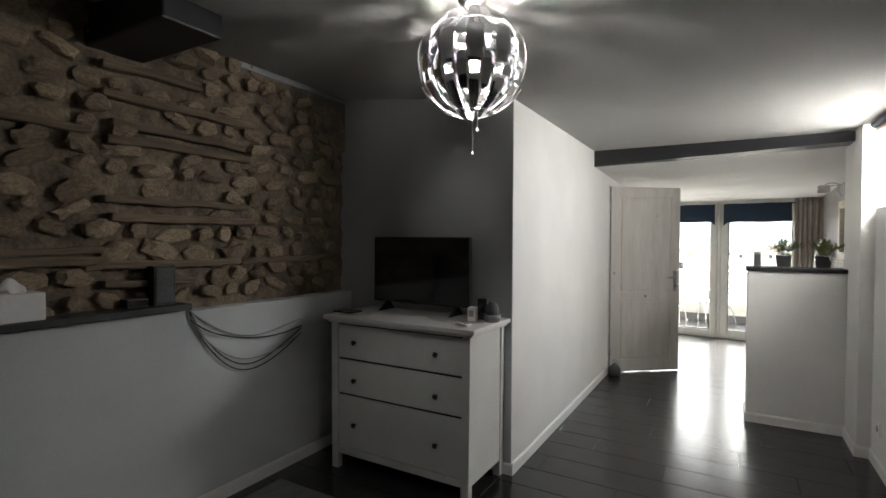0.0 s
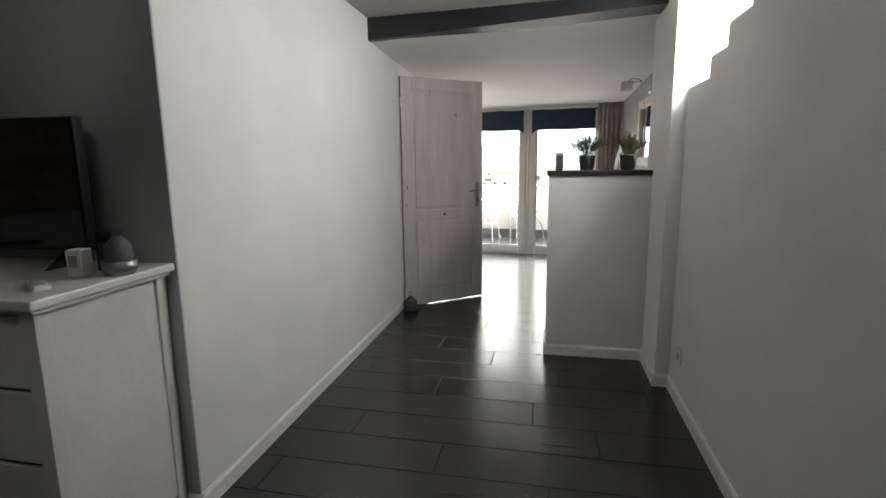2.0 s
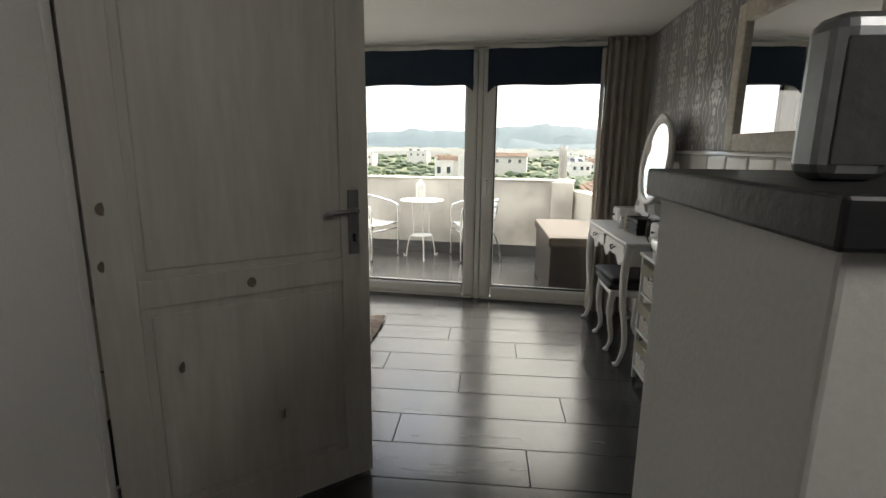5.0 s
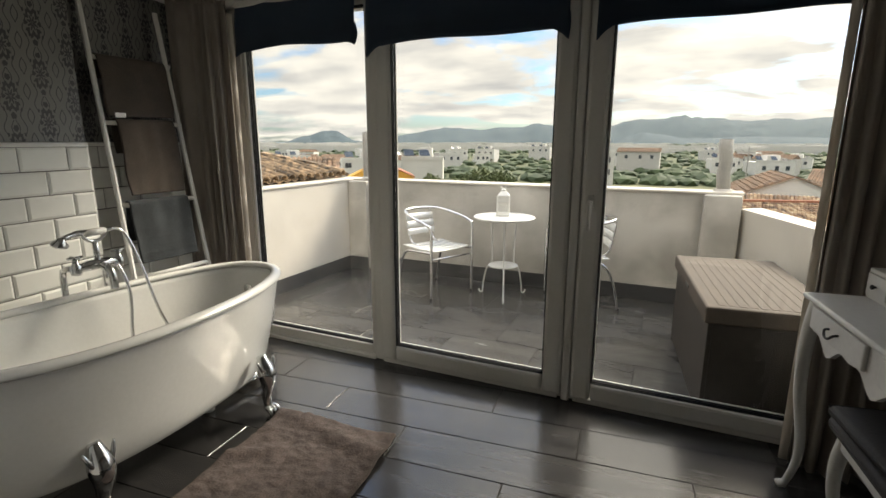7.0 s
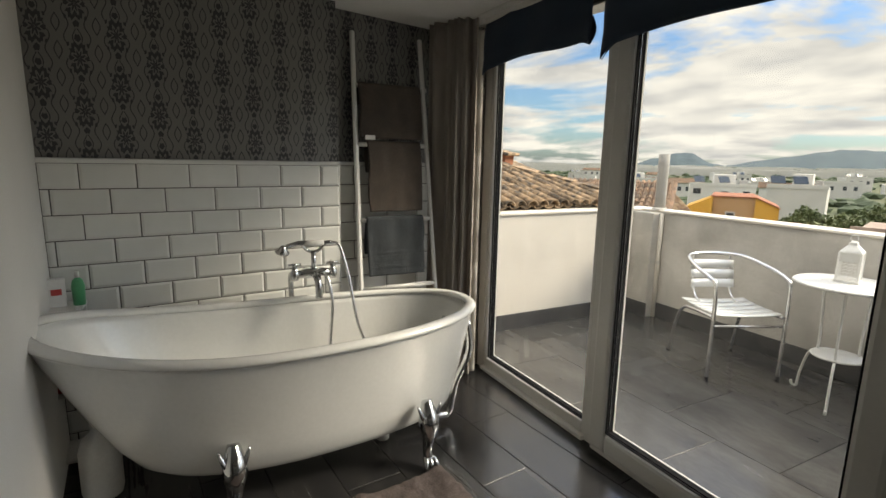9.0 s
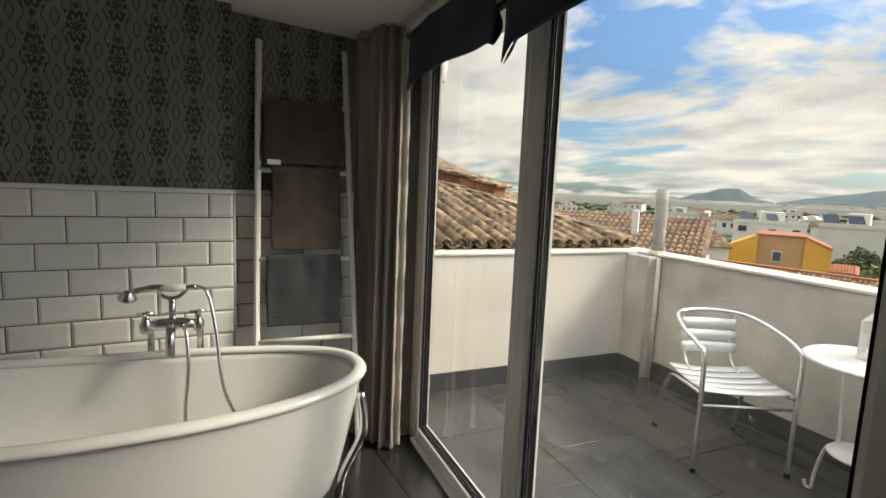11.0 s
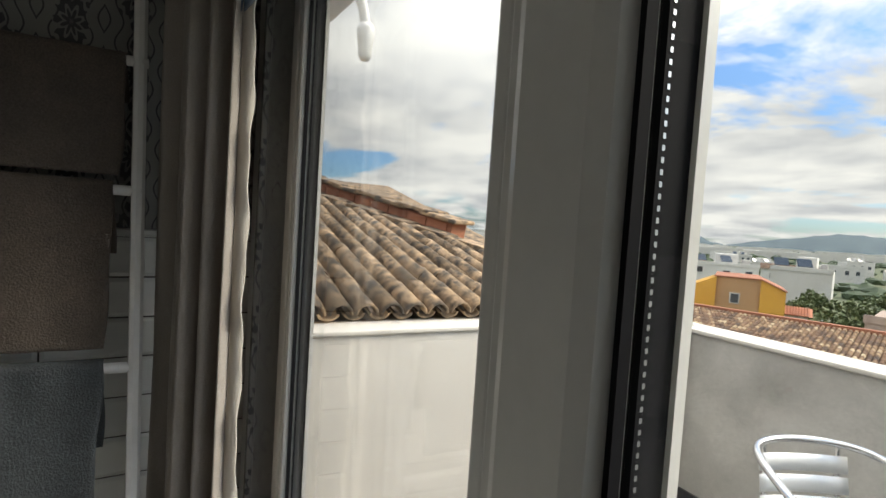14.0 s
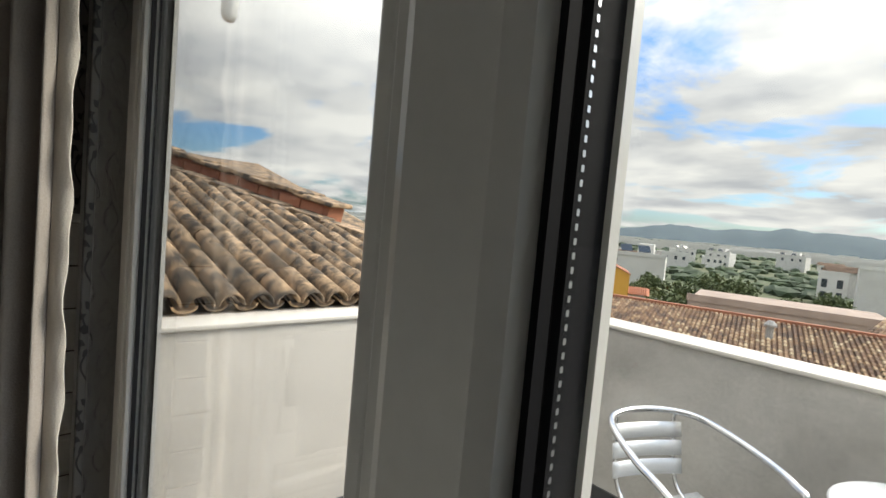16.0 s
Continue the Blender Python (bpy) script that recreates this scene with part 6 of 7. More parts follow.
def terrace_chair(m, label):
    c = thing("terrace_chair", m, label, "chair", "terrace chairs")
    w, hs = 0.235, 0.43
    arm = smooth_path([(-w, -0.20, 0.0), (-w, -0.205, 0.30), (-w - 0.004, -0.20, 0.60), (-w - 0.012, -0.14, 0.655), (-w - 0.012, 0.02, 0.69), (-w * 0.85, 0.21, 0.725), (-w * 0.35, 0.285, 0.735), (w * 0.35, 0.285, 0.735), (w * 0.85, 0.21, 0.725), (w + 0.012, 0.02, 0.69), (w + 0.012, -0.14, 0.655), (w + 0.004, -0.20, 0.60), (w, -0.205, 0.30), (w, -0.20, 0.0)], 6)
    part("arm_frame", tube(arm, 0.0125, 12), STEEL, c, "bent aluminium arm tube", smooth=True)
    for s in (-1, 1):
        part("back_leg", tube(smooth_path([(s * (w - 0.01), -0.19, hs - 0.02), (s * (w - 0.012), 0.05, hs - 0.035), (s * (w - 0.012), 0.17, hs - 0.06), (s * (w - 0.005), 0.24, 0.25), (s * w, 0.30, 0.0)], 6), 0.0115, 10), STEEL, c, smooth=True)
        part("back_upright", tube(smooth_path([(s * 0.13, 0.275, 0.735), (s * 0.13, 0.255, 0.56), (s * 0.13, 0.215, 0.455), (s * 0.13, 0.12, hs - 0.015)], 5), 0.008, 8), STEEL, c, smooth=True)
        for y in (-0.20, 0.30):
            part("foot_cap", lathe([(0, -0.002), (0.014, -0.002), (0.014, 0.02), (0, 0.02)], 10), BLACK, c, m=pose(s * w, y, 0.002))
    part("front_bar", tube([(-w, -0.2, 0.355), (w, -0.2, 0.355)], 0.0085, 8), STEEL, c, smooth=True)
    for k in range(5):
        y = -0.185 + k * 0.082
        def fn(u, v, y=y):
            x = (u - 0.5) * 2 * (w - 0.012)
            return (x, y + v * 0.066, hs + 0.004 - 0.012 * math.sin(math.pi * u) - 0.010 * math.sin(math.pi * (y + v * 0.066 + 0.19) / 0.42) + (0.006 if k == 0 and v < 0.4 else 0) * -1)
        part("seat_slat", sheet(fn, 8, 2, 0.006), SLAT, c, smooth=True)
    for k in range(3):
        z = 0.50 + k * 0.068
        def fb(u, v, z=z):
            x = (u - 0.5) * 2 * 0.155
            zz = z + v * 0.056
            return (x, 0.235 + 0.04 * (zz - 0.5) / 0.23 - 0.006 + 0.014 * (1 - (2 * u - 1) ** 2), zz)
        part("back_slat", sheet(fb, 8, 2, 0.005), SLAT, c, smooth=True)


terrace_chair(W @ pose(-2.325, 9.96, TZ, 0, 0, 65), "polished aluminium slatted armchair on the terrace")
terrace_chair(W @ pose(-1.13, 10.16, TZ, 0, 0, -66), "polished aluminium slatted armchair beyond the table")

tb2 = thing("bistro_table", W @ pose(-1.735, 10.06, TZ, 0, 0, 20), "small round white iron table with lower shelf", "table")
part("tabletop", lathe([(0, 0.695), (0.25, 0.695), (0.262, 0.70), (0.264, 0.707), (0.255, 0.713), (0, 0.713)], 40), WHITE_METAL, tb2, smooth=True)
part("lower_shelf", lathe([(0, 0.275), (0.125, 0.275), (0.13, 0.281), (0.125, 0.287), (0, 0.287)], 28), WHITE_METAL, tb2, smooth=True)
for k in range(3):
    part("leg", tube(smooth_path([(0.13, 0, 0.70), (0.115, 0, 0.50), (0.112, 0, 0.29), (0.16, 0, 0.24), (0.195, 0, 0.10), (0.205, 0, 0.01), (0.235, 0, 0.008), (0.24, 0, 0.03)], 5), 0.0075, 8), WHITE_METAL, tb2, m=pose(0, 0, 0, 0, 0, 120 * k + 30), smooth=True)
ln = thing("lantern", W @ pose(-1.76, 10.10, TZ + 0.713, 0, 0, 15), "white pierced metal lantern on the table", "lantern")
part("base", cube(-0.058, 0.058, -0.058, 0.058, 0, 0.014, 0.003), WHITE_METAL, ln)
for sx in (-1, 1):
    for sy in (-1, 1):
        part("corner_post", cube(sx * 0.05 - 0.005, sx * 0.05 + 0.005, sy * 0.05 - 0.005, sy * 0.05 + 0.005, 0.014, 0.17, 0.001), WHITE_METAL, ln)
for k in range(4):
    pn = bmesh.new()
    for i in range(5):
        for j in range(4):
            tube([(0.05 + 0.0, -0.038 + j * 0.0253 + 0.010 * math.cos(a), 0.03 + i * 0.018 + 0.008 * math.sin(a)) for a in (2 * math.pi * q / 8 for q in range(8))], 0.0022, 4, pn, True)
    part("pierced_panel", pn, WHITE_METAL, ln, m=pose(0, 0, 0, 0, 0, 90 * k))
    part("upper_pane", cube(0.047, 0.050, -0.045, 0.045, 0.118, 0.168), MILKY, ln, m=pose(0, 0, 0, 0, 0, 90 * k))
part("roof", lathe([(0.075, 0.17), (0.07, 0.178), (0.045, 0.20), (0.03, 0.212), (0.028, 0.225), (0.012, 0.235), (0, 0.236)], 4), WHITE_METAL, ln, m=pose(0, 0, 0, 0, 0, 45))
part("ring", tube([(0.018 * math.cos(a), 0, 0.25 + 0.018 * math.sin(a)) for a in (2 * math.pi * q / 16 for q in range(16))], 0.003, 6, None, True), WHITE_METAL, ln)

sbx = thing("storage_box", W @ pose(-0.30, 9.10, TZ, 0, 0, 6.5), "dark rattan-look garden storage box with taupe lid", "storage box")
part("front", cube(0.0, 0.022, -0.55, 0.56, 0.0, 0.50, 0.004), RATTAN, sbx)
part("back", cube(0.52, 0.542, -0.55, 0.56, 0.0, 0.50, 0.004), RATTAN, sbx)
for y in (-0.55, 0.538):
    part("end", cube(0.022, 0.52, y, y + 0.022, 0.0, 0.50, 0.004), RATTAN, sbx)
lid = part("lid", cube(-0.02, 0.56, -0.57, 0.58, 0.50, 0.585, 0.012), TAUPE_PL, sbx, "ribbed taupe lid")
for k in range(11):
    part("lid_rib", cube(0.04 + k * 0.044, 0.072 + k * 0.044, -0.53, 0.54, 0.585, 0.5868, 0.0008), TAUPE_PL, lid)
part("grip", cube(-0.024, -0.019, -0.05, 0.05, 0.525, 0.545, 0.002), BLACK, sbx)
part("bottom", cube(0.022, 0.52, -0.528, 0.538, 0.0, 0.03), RATTAN, sbx)


# ---- outdoors ----
GZ = -9.0
gb = bmesh.new()
rr = [0.5, 12, 40, 120, 400, 1200, 4700]
rings = [[gb.verts.new((r * math.cos(a), r * math.sin(a), 0)) for a in (2 * math.pi * k / 48 for k in range(48))] for r in rr]
gb.faces.new(rings[0])
for p, q in zip(rings, rings[1:]):
    for k in range(48):
        gb.faces.new((p[k], p[(k + 1) % 48], q[(k + 1) % 48], q[k]))
structure("ground", gb, FIELD, pose(0, 0, GZ), "fields and gardens of the plain")
sea = sheet(lambda u, v: (-math.sin(radians(36 + 40 * u)) * (3300 + 1300 * v), math.cos(radians(36 + 40 * u)) * (3300 + 1300 * v), GZ + 1.5), 12, 2)
structure("water", sea, SEA, I, "strip of sea on the horizon")


def polar(az, d, z=0.0):
    return Vector((-math.sin(radians(az)) * d - 0.3, math.cos(radians(az)) * d + 8.2, z))


def profile(pts, az):
    for (a, h), (b, g2) in zip(pts, pts[1:]):
        if b <= az <= a:
            t = (a - az) / (a - b)
            t = t * t * (3 - 2 * t)
            return h + (g2 - h) * t
    return 0.0


def range_of_hills(name, pts, d, depth, seed, label):
    a0, a1 = pts[0][0], pts[-1][0]

    def fn(u, v):
        az = a0 + (a1 - a0) * u
        dd = d - depth * 0.5 + depth * v
        bump = max(0.0, 1 - abs(2 * v - 1) ** 1.6)
        el = profile(pts, az)
        rough = 1 + 0.13 * noise3((az * 0.5, v * 3, seed), 1) + 0.06 * noise3((az * 1.7, v * 8, seed), 1)
        h = math.tan(radians(max(el, 0))) * d * bump * rough
        p = polar(az, dd, GZ - 2 + h + 10 * bump)
        return p
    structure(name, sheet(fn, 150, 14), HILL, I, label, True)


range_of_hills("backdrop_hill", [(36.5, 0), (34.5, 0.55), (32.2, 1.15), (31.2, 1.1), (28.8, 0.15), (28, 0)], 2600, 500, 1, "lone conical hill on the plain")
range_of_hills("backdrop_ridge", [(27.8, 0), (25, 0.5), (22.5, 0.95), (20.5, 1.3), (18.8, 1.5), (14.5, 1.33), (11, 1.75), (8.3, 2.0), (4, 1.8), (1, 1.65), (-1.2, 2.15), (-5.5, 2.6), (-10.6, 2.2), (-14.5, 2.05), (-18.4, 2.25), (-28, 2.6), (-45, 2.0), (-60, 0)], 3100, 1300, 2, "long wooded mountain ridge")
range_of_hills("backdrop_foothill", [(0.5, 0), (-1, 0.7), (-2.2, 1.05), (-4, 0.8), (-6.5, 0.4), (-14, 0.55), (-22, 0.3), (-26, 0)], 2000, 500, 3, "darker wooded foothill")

rt = random.Random(21)
gv, gf = [], []
ico = bmesh.new()
bmesh.ops.create_icosphere(ico, subdivisions=1, radius=1)
iv = [v.co.copy() for v in ico.verts]
iface = [[v.index for v in f.verts] for f in ico.faces]
ico.free()
for k in range(3600):
    d = 130 + 1500 * rt.random() ** 1.5
    p = polar(rt.uniform(-45, 62), d, GZ)
    s = rt.uniform(0.9, 1.9) * (1 + d / 700)
    o = len(gv)
    for v in iv:
        q = rt.uniform(0.7, 1.15)
        gv.append((p.x + v.x * s * 1.5 * q, p.y + v.y * s * 1.5 * q, p.z + max(0, v.z + 0.5) * s * 0.7 * q))
    gf += [[o + i for i in f] for f in iface]
me = bpy.data.meshes.new("orchard")
me.from_pydata(gv, [], gf)
me.materials.append(GROVE)
tagged(new("orchard", me), "dark green citrus orchards across the plain", "orchard", "", "stuff")


def tree(az, d, h, spread, seed):
    p = polar(az, d, GZ)
    t = thing("tree", Matrix.Translation(p), "bushy green broad-leaved tree between the houses", "tree", "trees in town")
    r = random.Random(seed)
    part("trunk", tube(smooth_path([(0, 0, 0), (0.1, 0.05, h * 0.25), (0, 0.1, h * 0.55)], 4), [0.24, 0.22, 0.2, 0.18, 0.17, 0.15, 0.13, 0.12, 0.1], 8), BARK, t)
    fol = []
    ff = []
    for k in range(9):
        a, rr2, zc = r.uniform(0, 6.28), spread * r.uniform(0.1, 0.62), h * r.uniform(0.50, 0.86)
        c = Vector((math.cos(a) * rr2, math.sin(a) * rr2, zc))
        part("limb", tube([(0, 0.1, h * 0.42), c * 0.6 + Vector((0, 0, h * 0.2)), c], [0.1, 0.07, 0.03], 6), BARK, t)
        sz = spread * r.uniform(0.32, 0.5)
        for j in range(150):
            v = Vector((r.gauss(0, 1), r.gauss(0, 1), r.gauss(0, 0.75))).normalized() * sz * r.uniform(0.6, 1.05)
            q = c + v
            n1 = Vector((r.gauss(0, 1), r.gauss(0, 1), r.gauss(0, 1))).normalized() * 0.20
            n2 = n1.cross(Vector((r.gauss(0, 1), r.gauss(0, 1), r.gauss(0, 1)))).normalized() * 0.16
            o = len(fol)
            fol += [q - n1, q + n2, q + n1, q - n2]
            ff.append((o, o + 1, o + 2, o + 3))
    me = bpy.data.meshes.new("crown")
    me.from_pydata(fol, [], ff)
    me.materials.append(FOLIAGE)
    o = new("crown", me)
    o.parent = t


for i, (az, d, h, s) in enumerate(((21.6, 66, 5.6, 2.2), (18.8, 58, 5.4, 3.0), (17.0, 64, 6.3, 3.2), (14.6, 66, 6.8, 3.4), (12.4, 66, 6.6, 3.2), (10.2, 64, 5.8, 3.0), (8.2, 66, 5.2, 2.6), (20.4, 72, 6.0, 2.4), (5, 82, 5.0, 3.0))):
    tree(az, d, h, s, 40 + i)


def roof_columns(w, l, pitch, r, rise):
    """Barrel tile columns down one slope: w wide, l long, rising by rise over l; joined."""
    b = bmesh.new()
    n = int(w / pitch)
    rows = max(2, int(l / 0.42))
    for i in range(n):
        x = (i + 0.5) * pitch - w / 2
        for j in range(rows + 1):
            prev = None
            for s in (0, 1):
                jj = j + s * 0.92
                if jj > rows:
                    continue
                y = l * jj / rows
                z = rise * jj / rows + (0.012 if s == 0 else 0.0)
                rad = r * (1.12 if s == 0 else 0.92)
                cur = [b.verts.new((x + rad * math.cos(a), y, z + rad * math.sin(a))) for a in (0, math.pi / 3, 2 * math.pi / 3, math.pi)]
                if prev:
                    for k in range(3):
                        b.faces.new((prev[k], prev[k + 1], cur[k + 1], cur[k]))
                prev = cur
    f = [b.verts.new(p) for p in ((-w / 2, 0, -0.01), (w / 2, 0, -0.01), (w / 2, l, rise - 0.01), (-w / 2, l, rise - 0.01))]
    b.faces.new(f)
    return b


def house(az, d, w, dp, ztop, turn, wall, label, roof="flat", wins=(), extra=True, rise=1.2, roofm=None):
    """A house as a thing: walls, roof or parapet, windows as inset panes, small roof huts."""
    p = polar(az, d, GZ)
    h = ztop - GZ
    t = thing("house", Matrix.Translation(p) @ pose(0, 0, 0, 0, 0, az + turn), label, "house", "houses of the town")
    part("wall", cube(-w / 2, w / 2, 0, dp, 0, h), wall, t)
    if roof == "flat":
        part("parapet", cube(-w / 2 - 0.1, w / 2 + 0.1, -0.1, 0.12, h, h + 0.55), wall, t)
        if extra:
            for sx in (-0.34, 0.05):
                part("solar_panel", moved(cube(-0.9, 0.9, -0.04, 0.04, 0, 1.3), pose(w * sx, dp * 0.2, h + 0.6, -38, 0, 25)), PANE_FAR, t)
            part("stair_hut", cube(-w * 0.12, w * 0.22, dp * 0.3, dp * 0.75, h, h + 1.9), wall, t)
            part("roof_tank", cube(w * 0.28, w * 0.40, dp * 0.3, dp * 0.5, h, h + 1.1, 0.05), PIPE, t)
    elif roof == "shed":
        part("roof", moved(roof_columns(w + 0.6, dp * 0.55, 0.21, 0.09, rise), pose(0, -0.3, h)), roofm or CLAY_FAR, t, "orange clay tile roof")
        part("roof_back", prism([(0, 0), (dp * 0.55 - 0.3, rise - 0.05), (dp, 0)], w, "x"), roofm or CLAY_FAR, t, m=pose(-w / 2, 0, h - 0.03))
    elif roof == "gable":
        part("gable_wall", prism([(-w / 2, 0), (w / 2, 0), (0, rise)], dp, "y"), wall, t, m=pose(0, 0, h))
        for s in (-1, 1):
            q = math.hypot(w / 2 + 0.3, rise)
            b = roof_columns(dp + 0.4, q, 0.27, 0.115, 0)
            part("roof", b, roofm or CLAY_FAR, t, "orange clay tile roof", m=pose(s * (w / 2 + 0.3), dp / 2, h - 0.1) @ pose(0, 0, 0, 0, 0, 90 * s) @ pose(0, 0, 0, math.degrees(math.atan2(rise, w / 2)), 0, 0))
    for x, z, ww, wh in wins:
        wn = part("window", cube(x - ww / 2 - 0.06, x + ww / 2 + 0.06, -0.05, 0.0, z - wh / 2 - 0.06, z + wh / 2 + 0.06), TOWNW, t)
        part("pane", cube(x - ww / 2, x + ww / 2, -0.07, -0.045, z - wh / 2, z + wh / 2), PANE_FAR, wn)
    return t


# the low tiled houses across the street
house(11.5, 29, 34, 11, -4.6, 2, TOWNW, "long low house with a weathered clay tile roof", "shed", (), False, 1.7, OLD_TILES)
fh = thing("roof_lean_to", Matrix.Translation(polar(10, 22, GZ)) @ pose(0, 0, 0, 0, 0, 11), "lower weathered tiled roof strip across the street", "roof")
part("roof", moved(roof_columns(34, 5.5, 0.19, 0.082, 0.9), pose(0, 0, 6.1)), OLD_TILES, fh)
part("wall", cube(-17, 17, 0.3, 5.4, 0, 6.05), TOWNW, fh)
part("gutter_band", cube(-17, 17, 5.4, 5.7, 6.0, 7.15), BRICK, fh)
ch = thing("chimney_pipe", Matrix.Translation(polar(10.5, 25, -2.6)), "dark chimney pipe on the tiled roof", "chimney")
part("pipe", tube([(0, 0, -0.6), (0, 0, 0.7)], 0.14, 12), PIPE, ch)
part("cowl", lathe([(0, 0.95), (0.1, 0.94), (0.24, 0.78), (0.24, 0.7), (0, 0.7)], 14), PIPE, ch)
house(-8.5, 30, 13, 9, -2.9, -3, TOWNW, "low house with a weathered yellowish tile roof", "shed", (), False, 1.0, OLD_TILES)
house(-17.5, 40, 6.5, 9, -2.4, 12, TOWNW, "white gabled house with an orange tile roof", "gable", ((-1.0, 4.2, 0.8, 1.0), (1.4, 4.0, 1.0, 1.2)), False, 1.3)
house(-24, 45, 9, 9, -2.2, 0, TOWNW, "white house with an orange tile roof", "shed", ((-1.5, 4.2, 0.9, 1.1), (1.5, 4.2, 0.9, 1.1)), False, 1.3)
oc = thing("house", Matrix.Translation(polar(26.9, 53, GZ)) @ pose(0, 0, 0, 0, 0, 26.9), "ochre house with tan front and tile roof edges", "house", "houses of the town")
part("front_wall", cube(-1.75, 1.75, 0.0, 7.0, 0, 7.30), TANW, oc, "tan rendered front")
part("roof_edge", cube(-1.95, 1.80, -0.15, 7.0, 7.30, 7.42, 0.03), BRICK, oc)
part("gable_end", prism([(1.75, 0), (3.65, 0), (3.65, 6.45), (1.75, 7.32)], 6.0, "y"), OCHRE, oc, "bright yellow gable end", m=pose(0, -0.3, 0))
part("gable_end", prism([(-4.15, 0), (-1.75, 0), (-1.75, 7.30), (-4.15, 6.15)], 6.0, "y"), OCHRE, oc, "bright yellow gable end", m=pose(0, -0.5, 0))
part("verge", prism([(1.75, 7.32), (3.75, 6.42), (3.75, 6.53), (1.75, 7.43)], 6.2, "y"), BRICK, oc, m=pose(0, -0.4, 0))
ow = part("window", cube(-0.62, 0.22, -0.08, 0.0, 4.95, 5.95, 0.02), RENDER_G, oc)
part("pane", cube(-0.50, 0.10, -0.10, -0.07, 5.05, 5.85), PANE_FAR, ow)
house(22.1, 54, 1.9, 4, -4.55, 0, TOWNW, "small white annex with a red roof edge", "shed", ((0.2, 3.6, 0.6, 0.7),), False, 0.55, BRICK)
house(37.6, 49, 11.6, 9, -2.95, 12, TOWNW, "long white house with round windows and tile roof", "shed", ((-3.6, 4.9, 0.6, 0.6), (-1.6, 4.7, 0.5, 0.8), (1.2, 4.9, 0.6, 0.6), (3.6, 4.5, 0.9, 0.8)), False, 1.25, OLD_TILES)
house(8.5, 46, 14, 12, -3.55, 3, DUSTY, "low flat-roofed building with a dusty pink roof", "flat", (), False)
house(5.2, 120, 4.6, 10, -2.6, 0, TOWNW, "tall pale apartment block with dark balconies", "flat", ((-1.3, 4.6, 0.9, 1.6), (1.1, 4.6, 0.9, 1.6), (-1.3, 2.2, 0.9, 1.6), (1.1, 2.2, 0.9, 1.6)), False)
house(1.8, 110, 6.4, 10, -0.9, 3, TOWNW, "tall white apartment block far off", "flat", ((2.0, 6.6, 0.9, 1.2), (2.0, 4.0, 0.9, 1.2)), False)
house(28.0, 96, 10, 10, -2.3, 4, TOWNW, "white flat-roofed house with solar panels", "flat", ((-3.8, 5.8, 1.2, 0.9), (0.4, 5.4, 1.0, 1.0), (3.6, 5.4, 1.0, 1.2)))
house(21.8, 82, 6.8, 10, -1.7, -4, TOWNW, "white flat-roofed house with solar tanks", "flat", ())
for i in range(46):
    az = rt.uniform(-32, 58)
    d = rt.uniform(125, 330)
    w = rt.uniform(7, 14)
    top = rt.uniform(-5.2, -1.8) - (0.6 if az > 20 else 0)
    house(az, d, w, rt.uniform(7, 11), top, rt.uniform(-25, 25), rt.choice((TOWNW, TOWNW, TOWNW, RENDER_G)), rt.choice(("white flat-roofed town house", "pale town house with dark windows")), rt.choice(("flat", "flat", "shed")), [(x, GZ * -1 + top - 1.6, 1.0, 1.2) for x in (-w * 0.28, w * 0.05, w * 0.32)], rt.random() < 0.5, 1.3)
fv, ff = [], []
for k in range(420):
    az = rt.uniform(-30, 60)
    d = rt.choice((rt.uniform(500, 1100), rt.uniform(1500, 2000)))
    p = polar(az, d, GZ)
    w, h = rt.uniform(8, 30), rt.uniform(4, 8)
    c, s = math.cos(radians(az)), math.sin(radians(az))
    o = len(fv)
    for x, y, z in ((-w, 0, 0), (w, 0, 0), (w, 12, 0), (-w, 12, 0), (-w, 0, h), (w, 0, h), (w, 12, h), (-w, 12, h)):
        fv.append((p.x + x * c - y * s, p.y + x * s + y * c, p.z + z))
    ff += [(o, o + 1, o + 5, o + 4), (o + 1, o + 2, o + 6, o + 5), (o + 2, o + 3, o + 7, o + 6), (o + 3, o, o + 4, o + 7), (o + 4, o + 5, o + 6, o + 7)]
me = bpy.data.meshes.new("far_town")
me.from_pydata(fv, [], ff)
me.materials.append(TOWNW)
tagged(new("far_town", me), "far white villages and greenhouses on the plain", "town", "", "stuff")
pole = thing("mast", Matrix.Translation(polar(-12.9, 60, GZ)), "thin lattice mast beyond the roofs", "mast")
part("pole", tube([(0, 0, 0), (0, 0, 9.8)], 0.07, 8), PIPE, pole)
part("crossarm", cube(-0.5, 0.5, -0.04, 0.04, 9.2, 9.3), PIPE, pole)

# own house under the terrace
structure("house_base", cube(-3.70, 0.9, 4.0, 10.62, GZ, -0.22), RENDER, W, "lower storeys of the house")

# ---- neighbouring tiled roof beside the terrace ----
nb = thing("neighbour_roof", W @ pose(-3.80, 0, 0.93), "weathered clay barrel-tiled roof beside the terrace", "roof")
SLOPE = 0.222
part("roof_deck", prism([(0.02, -0.06), (-4.4, -0.06 + SLOPE * 4.4), (-4.4, -1.0), (0.02, -1.0)], 6.6, "y"), CLAY, nb, m=pose(0, 4.0, 0))
part("wall", cube(-4.6, 0.0, 3.9, 10.75, -9.9, -0.10), RENDER, nb)
tang = math.degrees(math.atan(SLOPE))


